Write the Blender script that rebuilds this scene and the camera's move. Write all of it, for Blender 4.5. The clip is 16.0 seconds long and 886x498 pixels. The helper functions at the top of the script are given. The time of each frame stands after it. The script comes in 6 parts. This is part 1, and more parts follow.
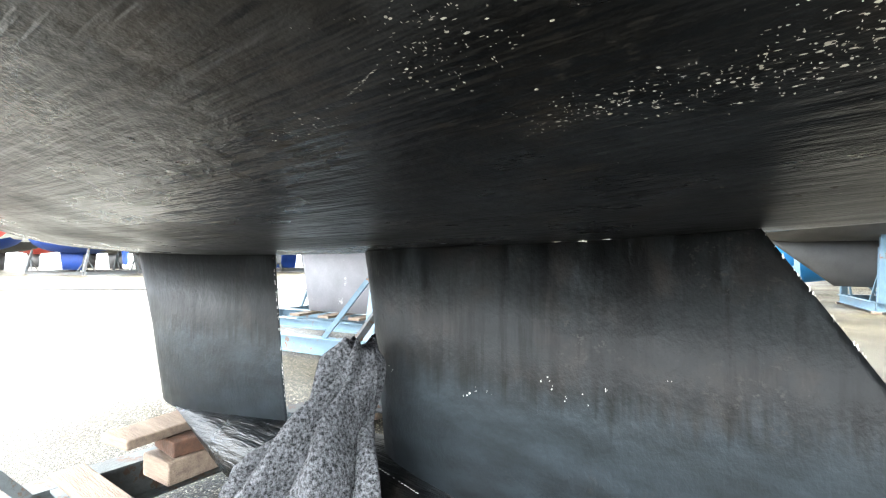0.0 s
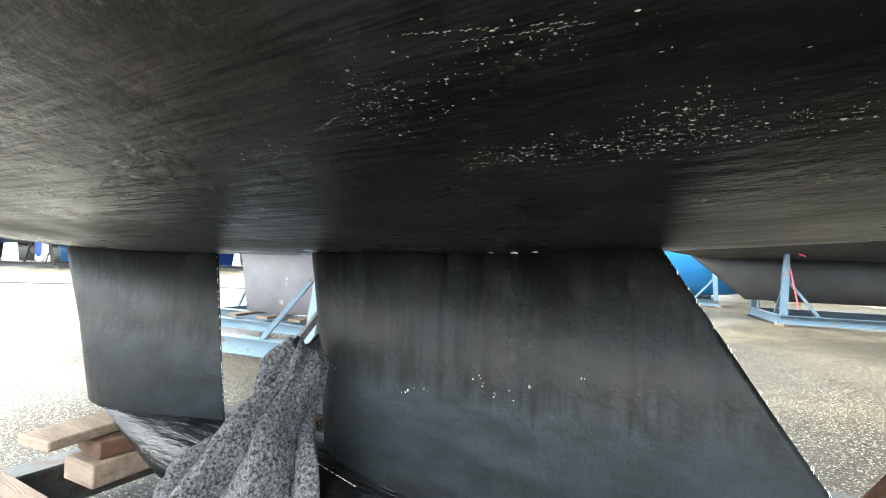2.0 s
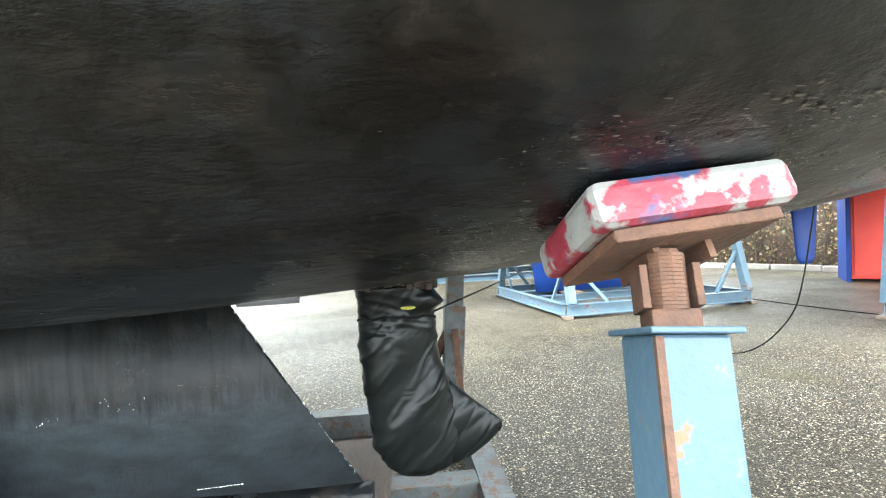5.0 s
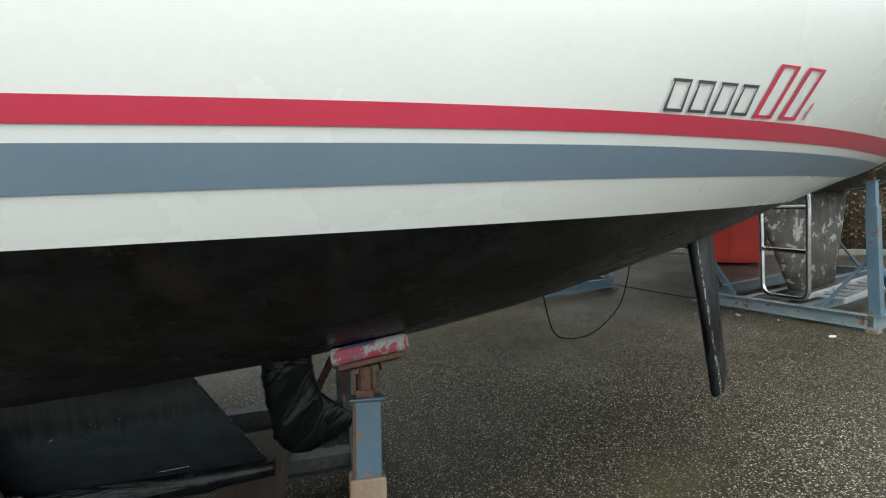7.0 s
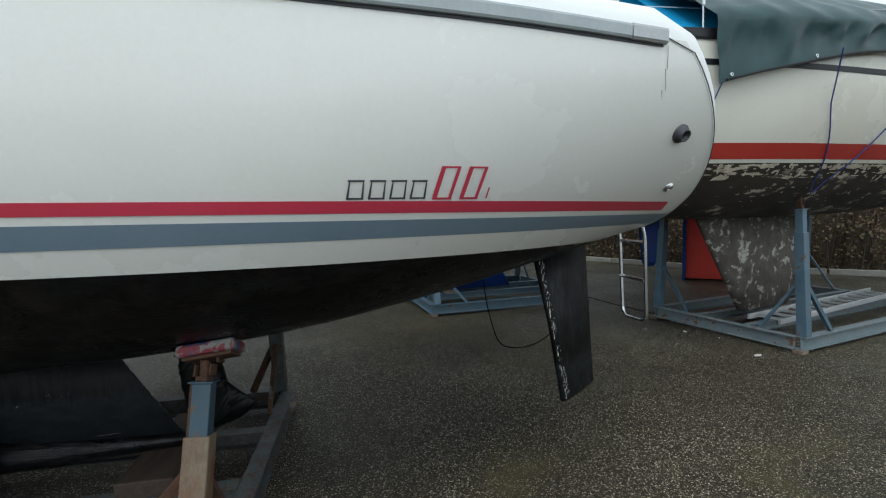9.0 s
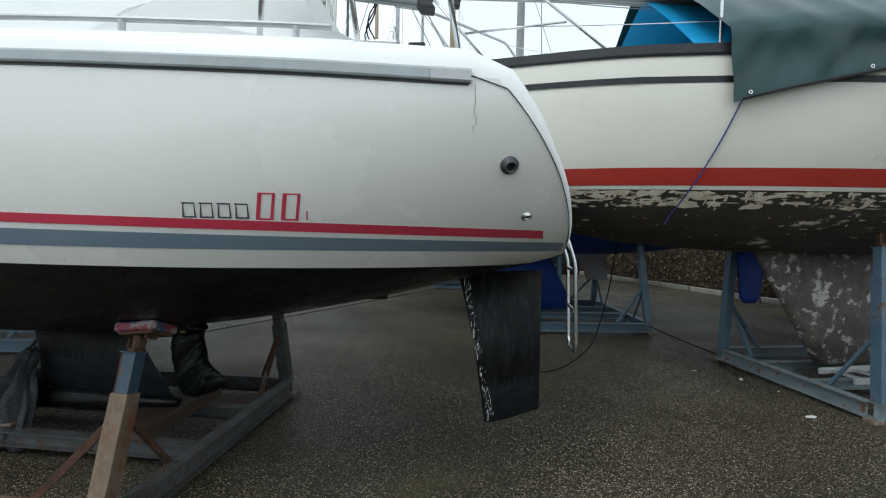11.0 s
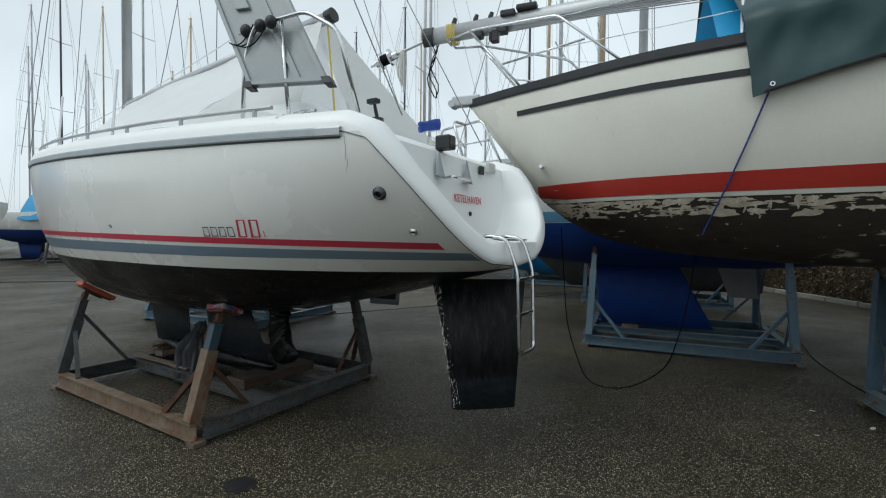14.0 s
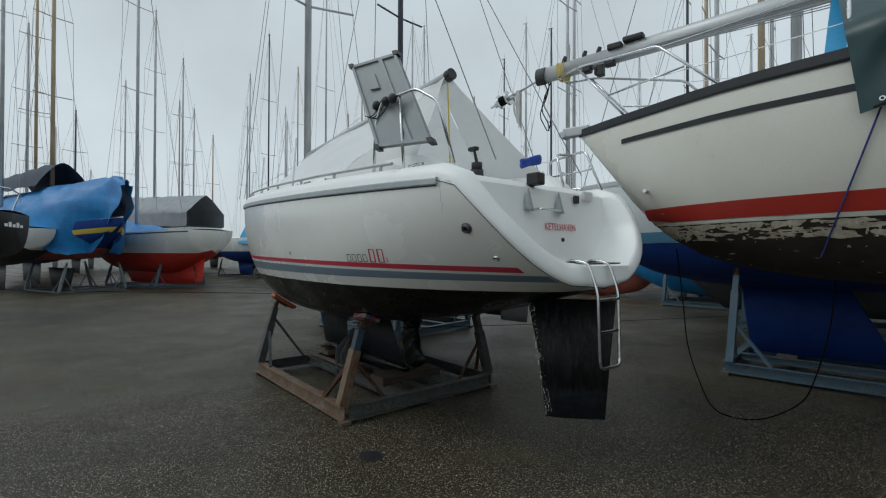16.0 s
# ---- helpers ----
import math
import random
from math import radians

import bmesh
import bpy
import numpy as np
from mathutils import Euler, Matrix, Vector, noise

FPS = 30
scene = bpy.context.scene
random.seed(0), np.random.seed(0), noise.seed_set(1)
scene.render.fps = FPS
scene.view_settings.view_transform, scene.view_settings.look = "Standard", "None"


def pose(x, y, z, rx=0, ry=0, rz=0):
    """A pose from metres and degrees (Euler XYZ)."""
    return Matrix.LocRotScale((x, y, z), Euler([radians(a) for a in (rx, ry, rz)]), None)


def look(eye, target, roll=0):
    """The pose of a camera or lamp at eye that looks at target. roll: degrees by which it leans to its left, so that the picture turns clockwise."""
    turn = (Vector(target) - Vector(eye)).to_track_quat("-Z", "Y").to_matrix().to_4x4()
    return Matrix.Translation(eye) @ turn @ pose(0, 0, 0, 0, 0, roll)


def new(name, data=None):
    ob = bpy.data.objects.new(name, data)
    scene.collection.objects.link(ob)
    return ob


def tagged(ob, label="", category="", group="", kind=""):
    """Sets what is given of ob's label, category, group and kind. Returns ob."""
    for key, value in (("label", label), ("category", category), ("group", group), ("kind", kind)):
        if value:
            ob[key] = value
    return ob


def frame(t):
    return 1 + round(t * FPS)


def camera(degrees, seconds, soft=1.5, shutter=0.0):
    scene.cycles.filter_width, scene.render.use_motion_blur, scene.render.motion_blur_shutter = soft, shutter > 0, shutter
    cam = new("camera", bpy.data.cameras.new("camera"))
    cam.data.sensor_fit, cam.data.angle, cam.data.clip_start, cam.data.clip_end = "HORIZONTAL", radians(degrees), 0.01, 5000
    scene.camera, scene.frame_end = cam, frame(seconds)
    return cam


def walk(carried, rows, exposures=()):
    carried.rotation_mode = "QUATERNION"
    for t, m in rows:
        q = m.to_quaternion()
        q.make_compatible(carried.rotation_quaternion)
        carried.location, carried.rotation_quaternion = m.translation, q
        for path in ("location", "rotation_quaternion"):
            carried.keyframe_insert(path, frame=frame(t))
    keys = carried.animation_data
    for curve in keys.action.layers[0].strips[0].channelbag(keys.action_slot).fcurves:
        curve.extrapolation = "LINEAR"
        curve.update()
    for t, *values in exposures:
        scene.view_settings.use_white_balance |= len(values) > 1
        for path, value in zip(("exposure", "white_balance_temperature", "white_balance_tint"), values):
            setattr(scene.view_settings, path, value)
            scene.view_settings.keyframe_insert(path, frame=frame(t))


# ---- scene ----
cam = camera(87.4, 16.0, 1.15)
PATH = [
    (0, (-0.674, -0.792, 0.868), (-1.787, 0.723, 0.903), 0.1),
    (0.5, (-0.704, -0.814, 0.870), (-1.892, 0.644, 0.901), -0.2),
    (1, (-0.729, -0.833, 0.871), (-1.950, 0.597, 0.896), -0.1),
    (1.5, (-0.704, -0.850, 0.870), (-1.837, 0.650, 0.904), 0.5),
    (2, (-0.635, -0.844, 0.873), (-1.563, 0.790, 0.928), 2.1),
    (2.5, (-0.515, -0.817, 0.856), (-1.122, 0.961, 0.932), 1.9),
    (3, (-0.438, -0.808, 0.863), (-0.857, 1.024, 0.913), 2.4),
    (3.5, (-0.346, -0.800, 0.880), (-0.643, 1.057, 0.922), 1.5),
    (4, (-0.331, -0.903, 0.916), (-0.490, 0.971, 0.939), 0.2),
    (4.5, (-0.303, -1.087, 0.963), (-0.312, 0.793, 0.957), -0.9),
    (5, (-0.211, -1.345, 1.054), (-0.035, 0.527, 1.010), -2.3),
    (5.2, (-0.188, -1.415, 1.098), (0.074, 0.446, 1.043), -2.6),
    (7.3, (0.061, -2.339, 1.542), (0.506, -0.521, 1.361), -2.5),
    (7.5, (0.113, -2.422, 1.564), (0.555, -0.604, 1.381), -2.4),
    (8, (0.309, -2.607, 1.559), (0.737, -0.785, 1.378), -2.2),
    (8.5, (0.515, -2.776, 1.598), (0.900, -0.943, 1.433), -2.0),
    (9, (0.740, -2.894, 1.621), (1.063, -1.048, 1.471), -1.4),
    (9.5, (1.020, -2.920, 1.629), (1.260, -1.061, 1.498), -0.6),
    (10, (1.312, -2.968, 1.637), (1.443, -1.095, 1.536), 0.3),
    (10.2, (1.445, -3.007, 1.640), (1.510, -1.132, 1.543), 0.9),
    (12.3, (2.783, -3.240, 1.657), (2.259, -1.437, 1.590), -0.3),
    (12.5, (2.906, -3.229, 1.635), (2.345, -1.437, 1.559), -0.2),
    (13, (3.177, -3.158, 1.647), (2.479, -1.414, 1.572), 0.0),
    (13.5, (3.437, -3.128, 1.647), (2.595, -1.449, 1.586), 0.4),
    (14, (3.641, -3.152, 1.685), (2.663, -1.548, 1.633), 0.6),
    (14.5, (3.830, -3.287, 1.711), (2.716, -1.773, 1.669), 1.0),
    (15, (4.061, -3.312, 1.719), (2.829, -1.893, 1.692), 0.8),
    (15.5, (4.291, -3.303, 1.731), (2.942, -1.993, 1.726), 0.4),
    (16, (4.342, -3.319, 1.744), (2.900, -2.114, 1.760), 0.2),
]
walk(cam, [(t, look(eye, target, roll)) for t, eye, target, roll in PATH], [(0, 4.72, 6400, 8), (1, 4.6, 6450, 8), (2, 4.32, 6500, 7), (3.5, 4.66, 6600, 6), (4.5, 4.6, 6300, 5), (5.0, 4.38, 6300, 5), (5.4, 3.75, 6400, 5), (7.3, 1.25, 6300, 4), (8, 0.85, 6150, 4), (9, 0.7, 6100, 4), (12.5, 0.52, 6100, 4), (13, 0.42, 6100, 4), (14, 0.28, 6150, 4), (16, -0.12, 6150, 4)])

# ---------------------------------------------------------------- light
world = bpy.data.worlds.new("overcast_sky")
scene.world = world
world.use_nodes = True
wn, wl = world.node_tree.nodes, world.node_tree.links
wn.clear()
sky = wn.new("ShaderNodeTexSky")
sky.sky_type = "NISHITA"
sky.sun_disc = False
sky.sun_elevation, sky.sun_rotation = radians(48), radians(200)
sky.dust_density, sky.air_density, sky.altitude = 3.0, 1.0, 100
hsv = wn.new("ShaderNodeHueSaturation")
hsv.inputs["Saturation"].default_value = 0.22
cloud = wn.new("ShaderNodeTexNoise")
cloud.inputs["Scale"].default_value, cloud.inputs["Detail"].default_value = 2.2, 5
cmap = wn.new("ShaderNodeMapRange")
cmap.inputs[1].default_value, cmap.inputs[2].default_value, cmap.inputs[3].default_value, cmap.inputs[4].default_value = 0.3, 0.7, 0.82, 1.12
wtc = wn.new("ShaderNodeTexCoord")
cmul = wn.new("ShaderNodeMix")
cmul.data_type, cmul.blend_type = "RGBA", "MIX"
cmul.inputs[0].default_value = 0.72
cmul.inputs[7].default_value = (6.6, 7.0, 7.3, 1)
cm2 = wn.new("ShaderNodeVectorMath")
cm2.operation = "SCALE"
bg = wn.new("ShaderNodeBackground")
bg.inputs[1].default_value = 0.115
wo = wn.new("ShaderNodeOutputWorld")
wl.new(sky.outputs[0], hsv.inputs["Color"])
wl.new(hsv.outputs[0], cmul.inputs[6])
wl.new(wtc.outputs["Generated"], cloud.inputs["Vector"])
wl.new(cloud.outputs["Fac"], cmap.inputs[0])
wl.new(cmul.outputs[2], cm2.inputs[0])
wl.new(cmap.outputs[0], cm2.inputs["Scale"])
wl.new(cm2.outputs[0], bg.inputs[0])
wl.new(bg.outputs[0], wo.inputs[0])
sun = new("sun", bpy.data.lights.new("sun", "SUN"))
sun.data.energy, sun.data.angle, sun.data.color = 0.6, radians(25), (1.0, 0.97, 0.93)
sun.matrix_world = look((-8, -10, 16), (0, 0, 0))


# ---------------------------------------------------------------- materials
def material(name, c1, c2, scale=4.0, rough=0.5, metal=0.0, bump=0.1, fine=60.0, rough2=None, stretch=(1, 1, 1), spots=None, spot_scale=6.0, spot_cut=0.6, spot_fine=40.0, coat=0.0, vary=0.0, sharp=0.44, lumps=None, drips=None, spec=0.5):
    """Two tones mixed at two scales, with fine relief; spots: a third colour in broken patches."""
    m = bpy.data.materials.new(name)
    m.use_nodes = True
    n, l = m.node_tree.nodes, m.node_tree.links
    p = n["Principled BSDF"]
    p.inputs["Metallic"].default_value = metal
    p.inputs["Coat Weight"].default_value = coat
    p.inputs["Specular IOR Level"].default_value = spec
    tc = n.new("ShaderNodeNewGeometry")
    mp = n.new("ShaderNodeMapping")
    mp.inputs["Scale"].default_value = stretch
    l.new(tc.outputs["Position"], mp.inputs["Vector"])

    def tex(s, detail=6.0, rgh=0.6):
        t = n.new("ShaderNodeTexNoise")
        t.inputs["Scale"].default_value, t.inputs["Detail"].default_value, t.inputs["Roughness"].default_value = s, detail, rgh
        l.new(mp.outputs[0], t.inputs["Vector"])
        return t.outputs["Fac"]

    def ramp(v, a, b, lo=0.0, hi=1.0):
        r = n.new("ShaderNodeMapRange")
        for i, q in zip((1, 2, 3, 4), (a, b, lo, hi)):
            r.inputs[i].default_value = q
        l.new(v, r.inputs[0])
        return r.outputs[0]

    def mix(f, a, b):
        x = n.new("ShaderNodeMix")
        x.data_type = "RGBA"
        l.new(f, x.inputs[0])
        for s, v in ((6, a), (7, b)):
            if isinstance(v, tuple):
                x.inputs[s].default_value = (*v, 1)
            else:
                l.new(v, x.inputs[s])
        return x.outputs[2]

    big, small = tex(scale), tex(fine, 3.0)
    add = n.new("ShaderNodeMath")
    add.operation = "MULTIPLY_ADD"
    add.inputs[1].default_value = 0.4
    l.new(small, add.inputs[0])
    l.new(big, add.inputs[2])
    f = ramp(add.outputs[0], 0.70 - sharp / 2, 0.70 + sharp / 2)
    col = mix(f, c1, c2)
    if spots:
        a = ramp(tex(spot_scale, 4.0), spot_cut, spot_cut + 0.06)
        b = ramp(tex(spot_fine, 3.0, 0.7), 0.52, 0.58)
        mu = n.new("ShaderNodeMath")
        mu.operation = "MULTIPLY"
        l.new(a, mu.inputs[0])
        l.new(b, mu.inputs[1])
        col = mix(mu.outputs[0], col, spots)
    if drips:
        md = n.new("ShaderNodeMapping")
        md.inputs["Scale"].default_value = (52, 52, 3.0)
        l.new(tc.outputs["Position"], md.inputs["Vector"])
        td_ = n.new("ShaderNodeTexNoise")
        td_.inputs["Scale"].default_value, td_.inputs["Detail"].default_value = 1.0, 4.0
        l.new(md.outputs[0], td_.inputs["Vector"])
        m2 = n.new("ShaderNodeMath")
        m2.operation = "MULTIPLY"
        l.new(ramp(td_.outputs["Fac"], 0.46, 0.54), m2.inputs[0])
        l.new(ramp(tex(3.0, 3.0), 0.42, 0.56, 0.0, 0.9), m2.inputs[1])
        col = mix(m2.outputs[0], col, drips)
    if vary:
        oi = n.new("ShaderNodeObjectInfo")
        hs = n.new("ShaderNodeHueSaturation")
        l.new(ramp(oi.outputs["Random"], 0, 1, 1 - vary, 1 + vary), hs.inputs["Value"])
        l.new(col, hs.inputs["Color"])
        col = hs.outputs[0]
    l.new(col, p.inputs["Base Color"])
    r2 = rough if rough2 is None else rough2
    l.new(ramp(big, 0.35, 0.65, rough, r2), p.inputs["Roughness"])
    bp = n.new("ShaderNodeBump")
    bp.inputs["Strength"].default_value, bp.inputs["Distance"].default_value = min(1.0, bump * 4), 0.004
    l.new(small, bp.inputs["Height"])
    if lumps:
        b2 = n.new("ShaderNodeBump")
        b2.inputs["Strength"].default_value, b2.inputs["Distance"].default_value = lumps[1], lumps[2]
        mp2 = n.new("ShaderNodeMapping")
        mp2.inputs["Scale"].default_value = lumps[3]
        l.new(tc.outputs["Position"], mp2.inputs["Vector"])
        t2 = n.new("ShaderNodeTexNoise")
        t2.inputs["Scale"].default_value, t2.inputs["Detail"].default_value, t2.inputs["Roughness"].default_value = lumps[0], 5.0, 0.65
        l.new(mp2.outputs[0], t2.inputs["Vector"])
        l.new(t2.outputs["Fac"], b2.inputs["Height"])
        l.new(b2.outputs[0], bp.inputs["Normal"])
    l.new(bp.outputs[0], p.inputs["Normal"])
    return m


gel = material("white_gelcoat", (0.74, 0.74, 0.70), (0.80, 0.80, 0.77), 1.2, 0.22, bump=0.01, rough2=0.3, coat=0.25, spots=(0.55, 0.55, 0.5), spot_scale=3, spot_cut=0.68, spot_fine=90)
deck_white = material("deck_white", (0.84, 0.85, 0.84), (0.89, 0.90, 0.89), 2, 0.35, bump=0.01)
cream = material("cream_gelcoat", (0.64, 0.62, 0.54), (0.72, 0.71, 0.64), 1.0, 0.25, bump=0.01, rough2=0.35, coat=0.2)


def worn_paint(name, tones, blotch, streak, shine, dapple, drips=None, low_tone=None, strokes=None):
    """Brushed black bottom paint: three tones in blotches, hanging streaks, uneven gloss and patchy brush relief.
    streak: scale across, scale down, strength; shine: roughness from, to, specular; dapple: scale, stretch, depth; drips: from z, to z; low_tone: colour below the drips; strokes: x from which, and to which, long brush strokes fade out."""
    m = bpy.data.materials.new(name)
    m.use_nodes = True
    n, l = m.node_tree.nodes, m.node_tree.links
    p = n["Principled BSDF"]
    g = n.new("ShaderNodeNewGeometry")

    def tex(scale, stretch=(1, 1, 1), detail=5.0, rgh=0.6, shift=0.0):
        mp, t = n.new("ShaderNodeMapping"), n.new("ShaderNodeTexNoise")
        mp.inputs["Scale"].default_value = stretch
        mp.inputs["Location"].default_value = (shift, shift * 0.7, shift * 1.3)
        t.inputs["Scale"].default_value, t.inputs["Detail"].default_value, t.inputs["Roughness"].default_value = scale, detail, rgh
        l.new(g.outputs["Position"], mp.inputs["Vector"])
        l.new(mp.outputs[0], t.inputs["Vector"])
        return t.outputs["Fac"]

    def ramp(v, a, b, lo=0.0, hi=1.0):
        r = n.new("ShaderNodeMapRange")
        for k, q in zip((1, 2, 3, 4), (a, b, lo, hi)):
            r.inputs[k].default_value = q
        l.new(v, r.inputs[0])
        return r.outputs[0]

    def mix(f, a, b):
        x = n.new("ShaderNodeMix")
        x.data_type = "RGBA"
        l.new(f, x.inputs[0])
        for sock, v in ((6, a), (7, b)):
            if isinstance(v, tuple):
                x.inputs[sock].default_value = (*v, 1)
            else:
                l.new(v, x.inputs[sock])
        return x.outputs[2]

    def times(a, b):
        x = n.new("ShaderNodeMath")
        x.operation = "MULTIPLY"
        l.new(a, x.inputs[0])
        l.new(b, x.inputs[1])
        return x.outputs[0]

    col = mix(ramp(tex(blotch, (0.7, 1, 1)), 0.40, 0.62), tones[0], tones[1])
    col = mix(ramp(tex(blotch * 1.4, (1, 1, 0.8), shift=7.0), 0.52, 0.66), col, tones[2])
    runs = tex(1.0, (streak[0], streak[0], streak[1]), 4.0, 0.6, 3.0)
    col = mix(ramp(runs, 0.50, 0.64, 0.0, streak[2]), col, tones[0])
    if drips:
        sep = n.new("ShaderNodeSeparateXYZ")
        l.new(g.outputs["Position"], sep.inputs[0])
        wob = n.new("ShaderNodeMath")
        wob.operation = "MULTIPLY_ADD"
        wob.inputs[1].default_value = 0.16
        l.new(tex(1.0, (46, 46, 1.2), 3.0, 0.6, 1.0), wob.inputs[0])
        l.new(sep.outputs["Z"], wob.inputs[2])
        up = ramp(wob.outputs[0], drips[0] + 0.06, drips[0] + 0.11)
        col = mix(ramp(up, 0, 1, 1.0, 0.0), col, mix(ramp(tex(13.0, (0.8, 1, 2.0), 6.0, 0.7, 4.0), 0.30, 0.72), tones[1], low_tone))
        fine_runs = times(ramp(tex(1.0, (34, 34, 2.2), 5.0, 0.65, 9.0), 0.45, 0.55), ramp(tex(5.0, shift=6.0), 0.34, 0.56, 0.3, 1.0))
        col = mix(times(fine_runs, ramp(up, 0, 1, 0.0, 0.85)), col, tuple(0.14 * q for q in tones[0]))
        pale_runs = times(ramp(tex(1.0, (26, 26, 6.0), 5.0, 0.7, 5.0), 0.52, 0.66), ramp(sep.outputs["Z"], drips[1] - 0.16, drips[1] - 0.04, 0.0, 0.8))
        col = mix(pale_runs, col, tuple(2.4 * q for q in tones[1]))
    spot = times(ramp(tex(6.0, shift=2.0), 0.57, 0.66), ramp(tex(85.0, detail=3.0, rgh=0.7), 0.56, 0.62))
    col = mix(spot, col, (0.022, 0.021, 0.019))
    l.new(col, p.inputs["Base Color"])
    l.new(ramp(tex(4.5, (0.6, 1, 1), shift=11.0), 0.35, 0.65, shine[0], shine[1]), p.inputs["Roughness"])
    p.inputs["Specular IOR Level"].default_value = shine[2]
    b1, b2 = n.new("ShaderNodeBump"), n.new("ShaderNodeBump")
    b1.inputs["Distance"].default_value, b2.inputs["Distance"].default_value = dapple[2], 0.003
    l.new(ramp(tex(3.2, (0.6, 1, 1), shift=5.0), 0.40, 0.60, 0.25, 0.95), b1.inputs["Strength"])
    l.new(tex(dapple[0], dapple[1], 5.0, 0.65), b1.inputs["Height"])
    b2.inputs["Strength"].default_value = 0.22
    l.new(tex(75.0, detail=3.0), b2.inputs["Height"])
    l.new(b1.outputs[0], b2.inputs["Normal"])
    last = b2
    if strokes:
        sx = n.new("ShaderNodeSeparateXYZ")
        l.new(g.outputs["Position"], sx.inputs[0])
        b3 = n.new("ShaderNodeBump")
        b3.inputs["Distance"].default_value = 0.010
        l.new(times(ramp(sx.outputs["X"], strokes[0], strokes[1], 1.0, 0.0), ramp(tex(2.6, shift=8.0), 0.38, 0.56, 0.35, 1.0)), b3.inputs["Strength"])
        l.new(tex(62.0, (0.07, 1, 1), 3.0, 0.55, 2.0), b3.inputs["Height"])
        l.new(b2.outputs[0], b3.inputs["Normal"])
        last = b3
    l.new(last.outputs[0], p.inputs["Normal"])
    return m


antifoul = worn_paint("black_antifouling", ((0.0006, 0.0008, 0.0011), (0.0078, 0.0092, 0.0108), (0.0108, 0.0092, 0.0076)), 7.5, (20, 2.2, 0.9), (0.20, 0.46, 0.26), (40, (0.55, 1.05, 1.05), 0.0058), strokes=(-0.95, -0.55))
old_paint = material("old_paint_specks", (0.22, 0.22, 0.20), (0.55, 0.54, 0.5), 120, 0.7, bump=0.2)
fin_paint = worn_paint("worn_black_fin_paint", ((0.0046, 0.0054, 0.0060), (0.0088, 0.0102, 0.0110), (0.0120, 0.0105, 0.0096)), 8.0, (9, 5, 0.25), (0.38, 0.60, 0.20), (22, (1.2, 1.2, 0.8), 0.005), (0.63, 0.90), (0.0230, 0.0295, 0.0350))
# one grey for real scuffs and for glints painted on the bottom
scuff_glint = material("scuff_and_glint_grey", (0.040, 0.037, 0.032), (0.15, 0.14, 0.12), 60, 0.6, bump=0.2)
chip = material("chipped_primer", (0.55, 0.54, 0.5), (0.75, 0.74, 0.7), 20, 0.6, bump=0.2)
red_tape = material("red_stripe_tape", (0.50, 0.035, 0.07), (0.56, 0.05, 0.09), 2, 0.3, bump=0.01)
grey_tape = material("blue_grey_stripe_tape", (0.15, 0.21, 0.27), (0.18, 0.24, 0.30), 2, 0.3, bump=0.01)
rail_grey = material("grey_rubbing_strake", (0.33, 0.37, 0.39), (0.43, 0.47, 0.49), 6, 0.45, bump=0.03, rough2=0.55)
dark_mark = material("dark_grey_lettering", (0.05, 0.05, 0.06), (0.07, 0.07, 0.08), 5, 0.4, bump=0.01)
steel = material("stainless_steel", (0.55, 0.56, 0.57), (0.68, 0.69, 0.70), 8, 0.16, metal=1.0, bump=0.01, rough2=0.28)
alu = material("anodised_aluminium", (0.40, 0.41, 0.42), (0.52, 0.53, 0.54), 3, 0.42, metal=0.5, bump=0.03, rough2=0.52)
mast_grey = material("weathered_mast_aluminium", (0.38, 0.39, 0.40), (0.55, 0.56, 0.57), 2, 0.45, metal=0.4, bump=0.03)
mast_wood = material("varnished_mast", (0.34, 0.25, 0.15), (0.47, 0.38, 0.25), 3, 0.45, bump=0.04, stretch=(3, 3, 0.4))
mast_dark = material("dark_mast_paint", (0.03, 0.035, 0.05), (0.06, 0.065, 0.08), 3, 0.4, bump=0.03)
wire = material("rigging_wire", (0.16, 0.17, 0.18), (0.25, 0.26, 0.27), 8, 0.45, metal=0.5, bump=0.02)
black_rubber = material("black_plastic", (0.012, 0.012, 0.013), (0.03, 0.03, 0.032), 8, 0.5, bump=0.06)
bag_plastic = material("black_bin_liner", (0.0018, 0.0026, 0.0026), (0.0042, 0.0056, 0.0054), 6, 0.28, bump=0.015, rough2=0.38, spec=0.17)
post_blue = material("blue_painted_post", (0.027, 0.055, 0.080), (0.040, 0.076, 0.104), 6, 0.5, bump=0.08, spots=(0.11, 0.05, 0.02), spot_scale=12, spot_cut=0.58, spot_fine=30)
yellow_tape = material("yellow_tape", (0.20, 0.20, 0.025), (0.27, 0.26, 0.04), 9, 0.45)
blanket_grey = material("grey_wool_blanket", (0.009, 0.0095, 0.0105), (0.125, 0.128, 0.138), 170, 0.95, bump=0.6, fine=420, sharp=0.30, spec=0.15, lumps=(16, 0.8, 0.03, (1.4, 1.4, 0.6)))
cr_blue = material("pale_blue_painted_steel", (0.062, 0.11, 0.155), (0.10, 0.16, 0.205), 5, 0.5, bump=0.05, spots=(0.12, 0.053, 0.02), spot_scale=5, spot_cut=0.55, spot_fine=22, vary=0.12)
cr_grey = material("grey_blue_painted_steel", (0.034, 0.037, 0.037), (0.082, 0.094, 0.098), 7, 0.6, bump=0.12, spots=(0.062, 0.032, 0.018), spot_scale=6, spot_cut=0.44, spot_fine=26, vary=0.2)
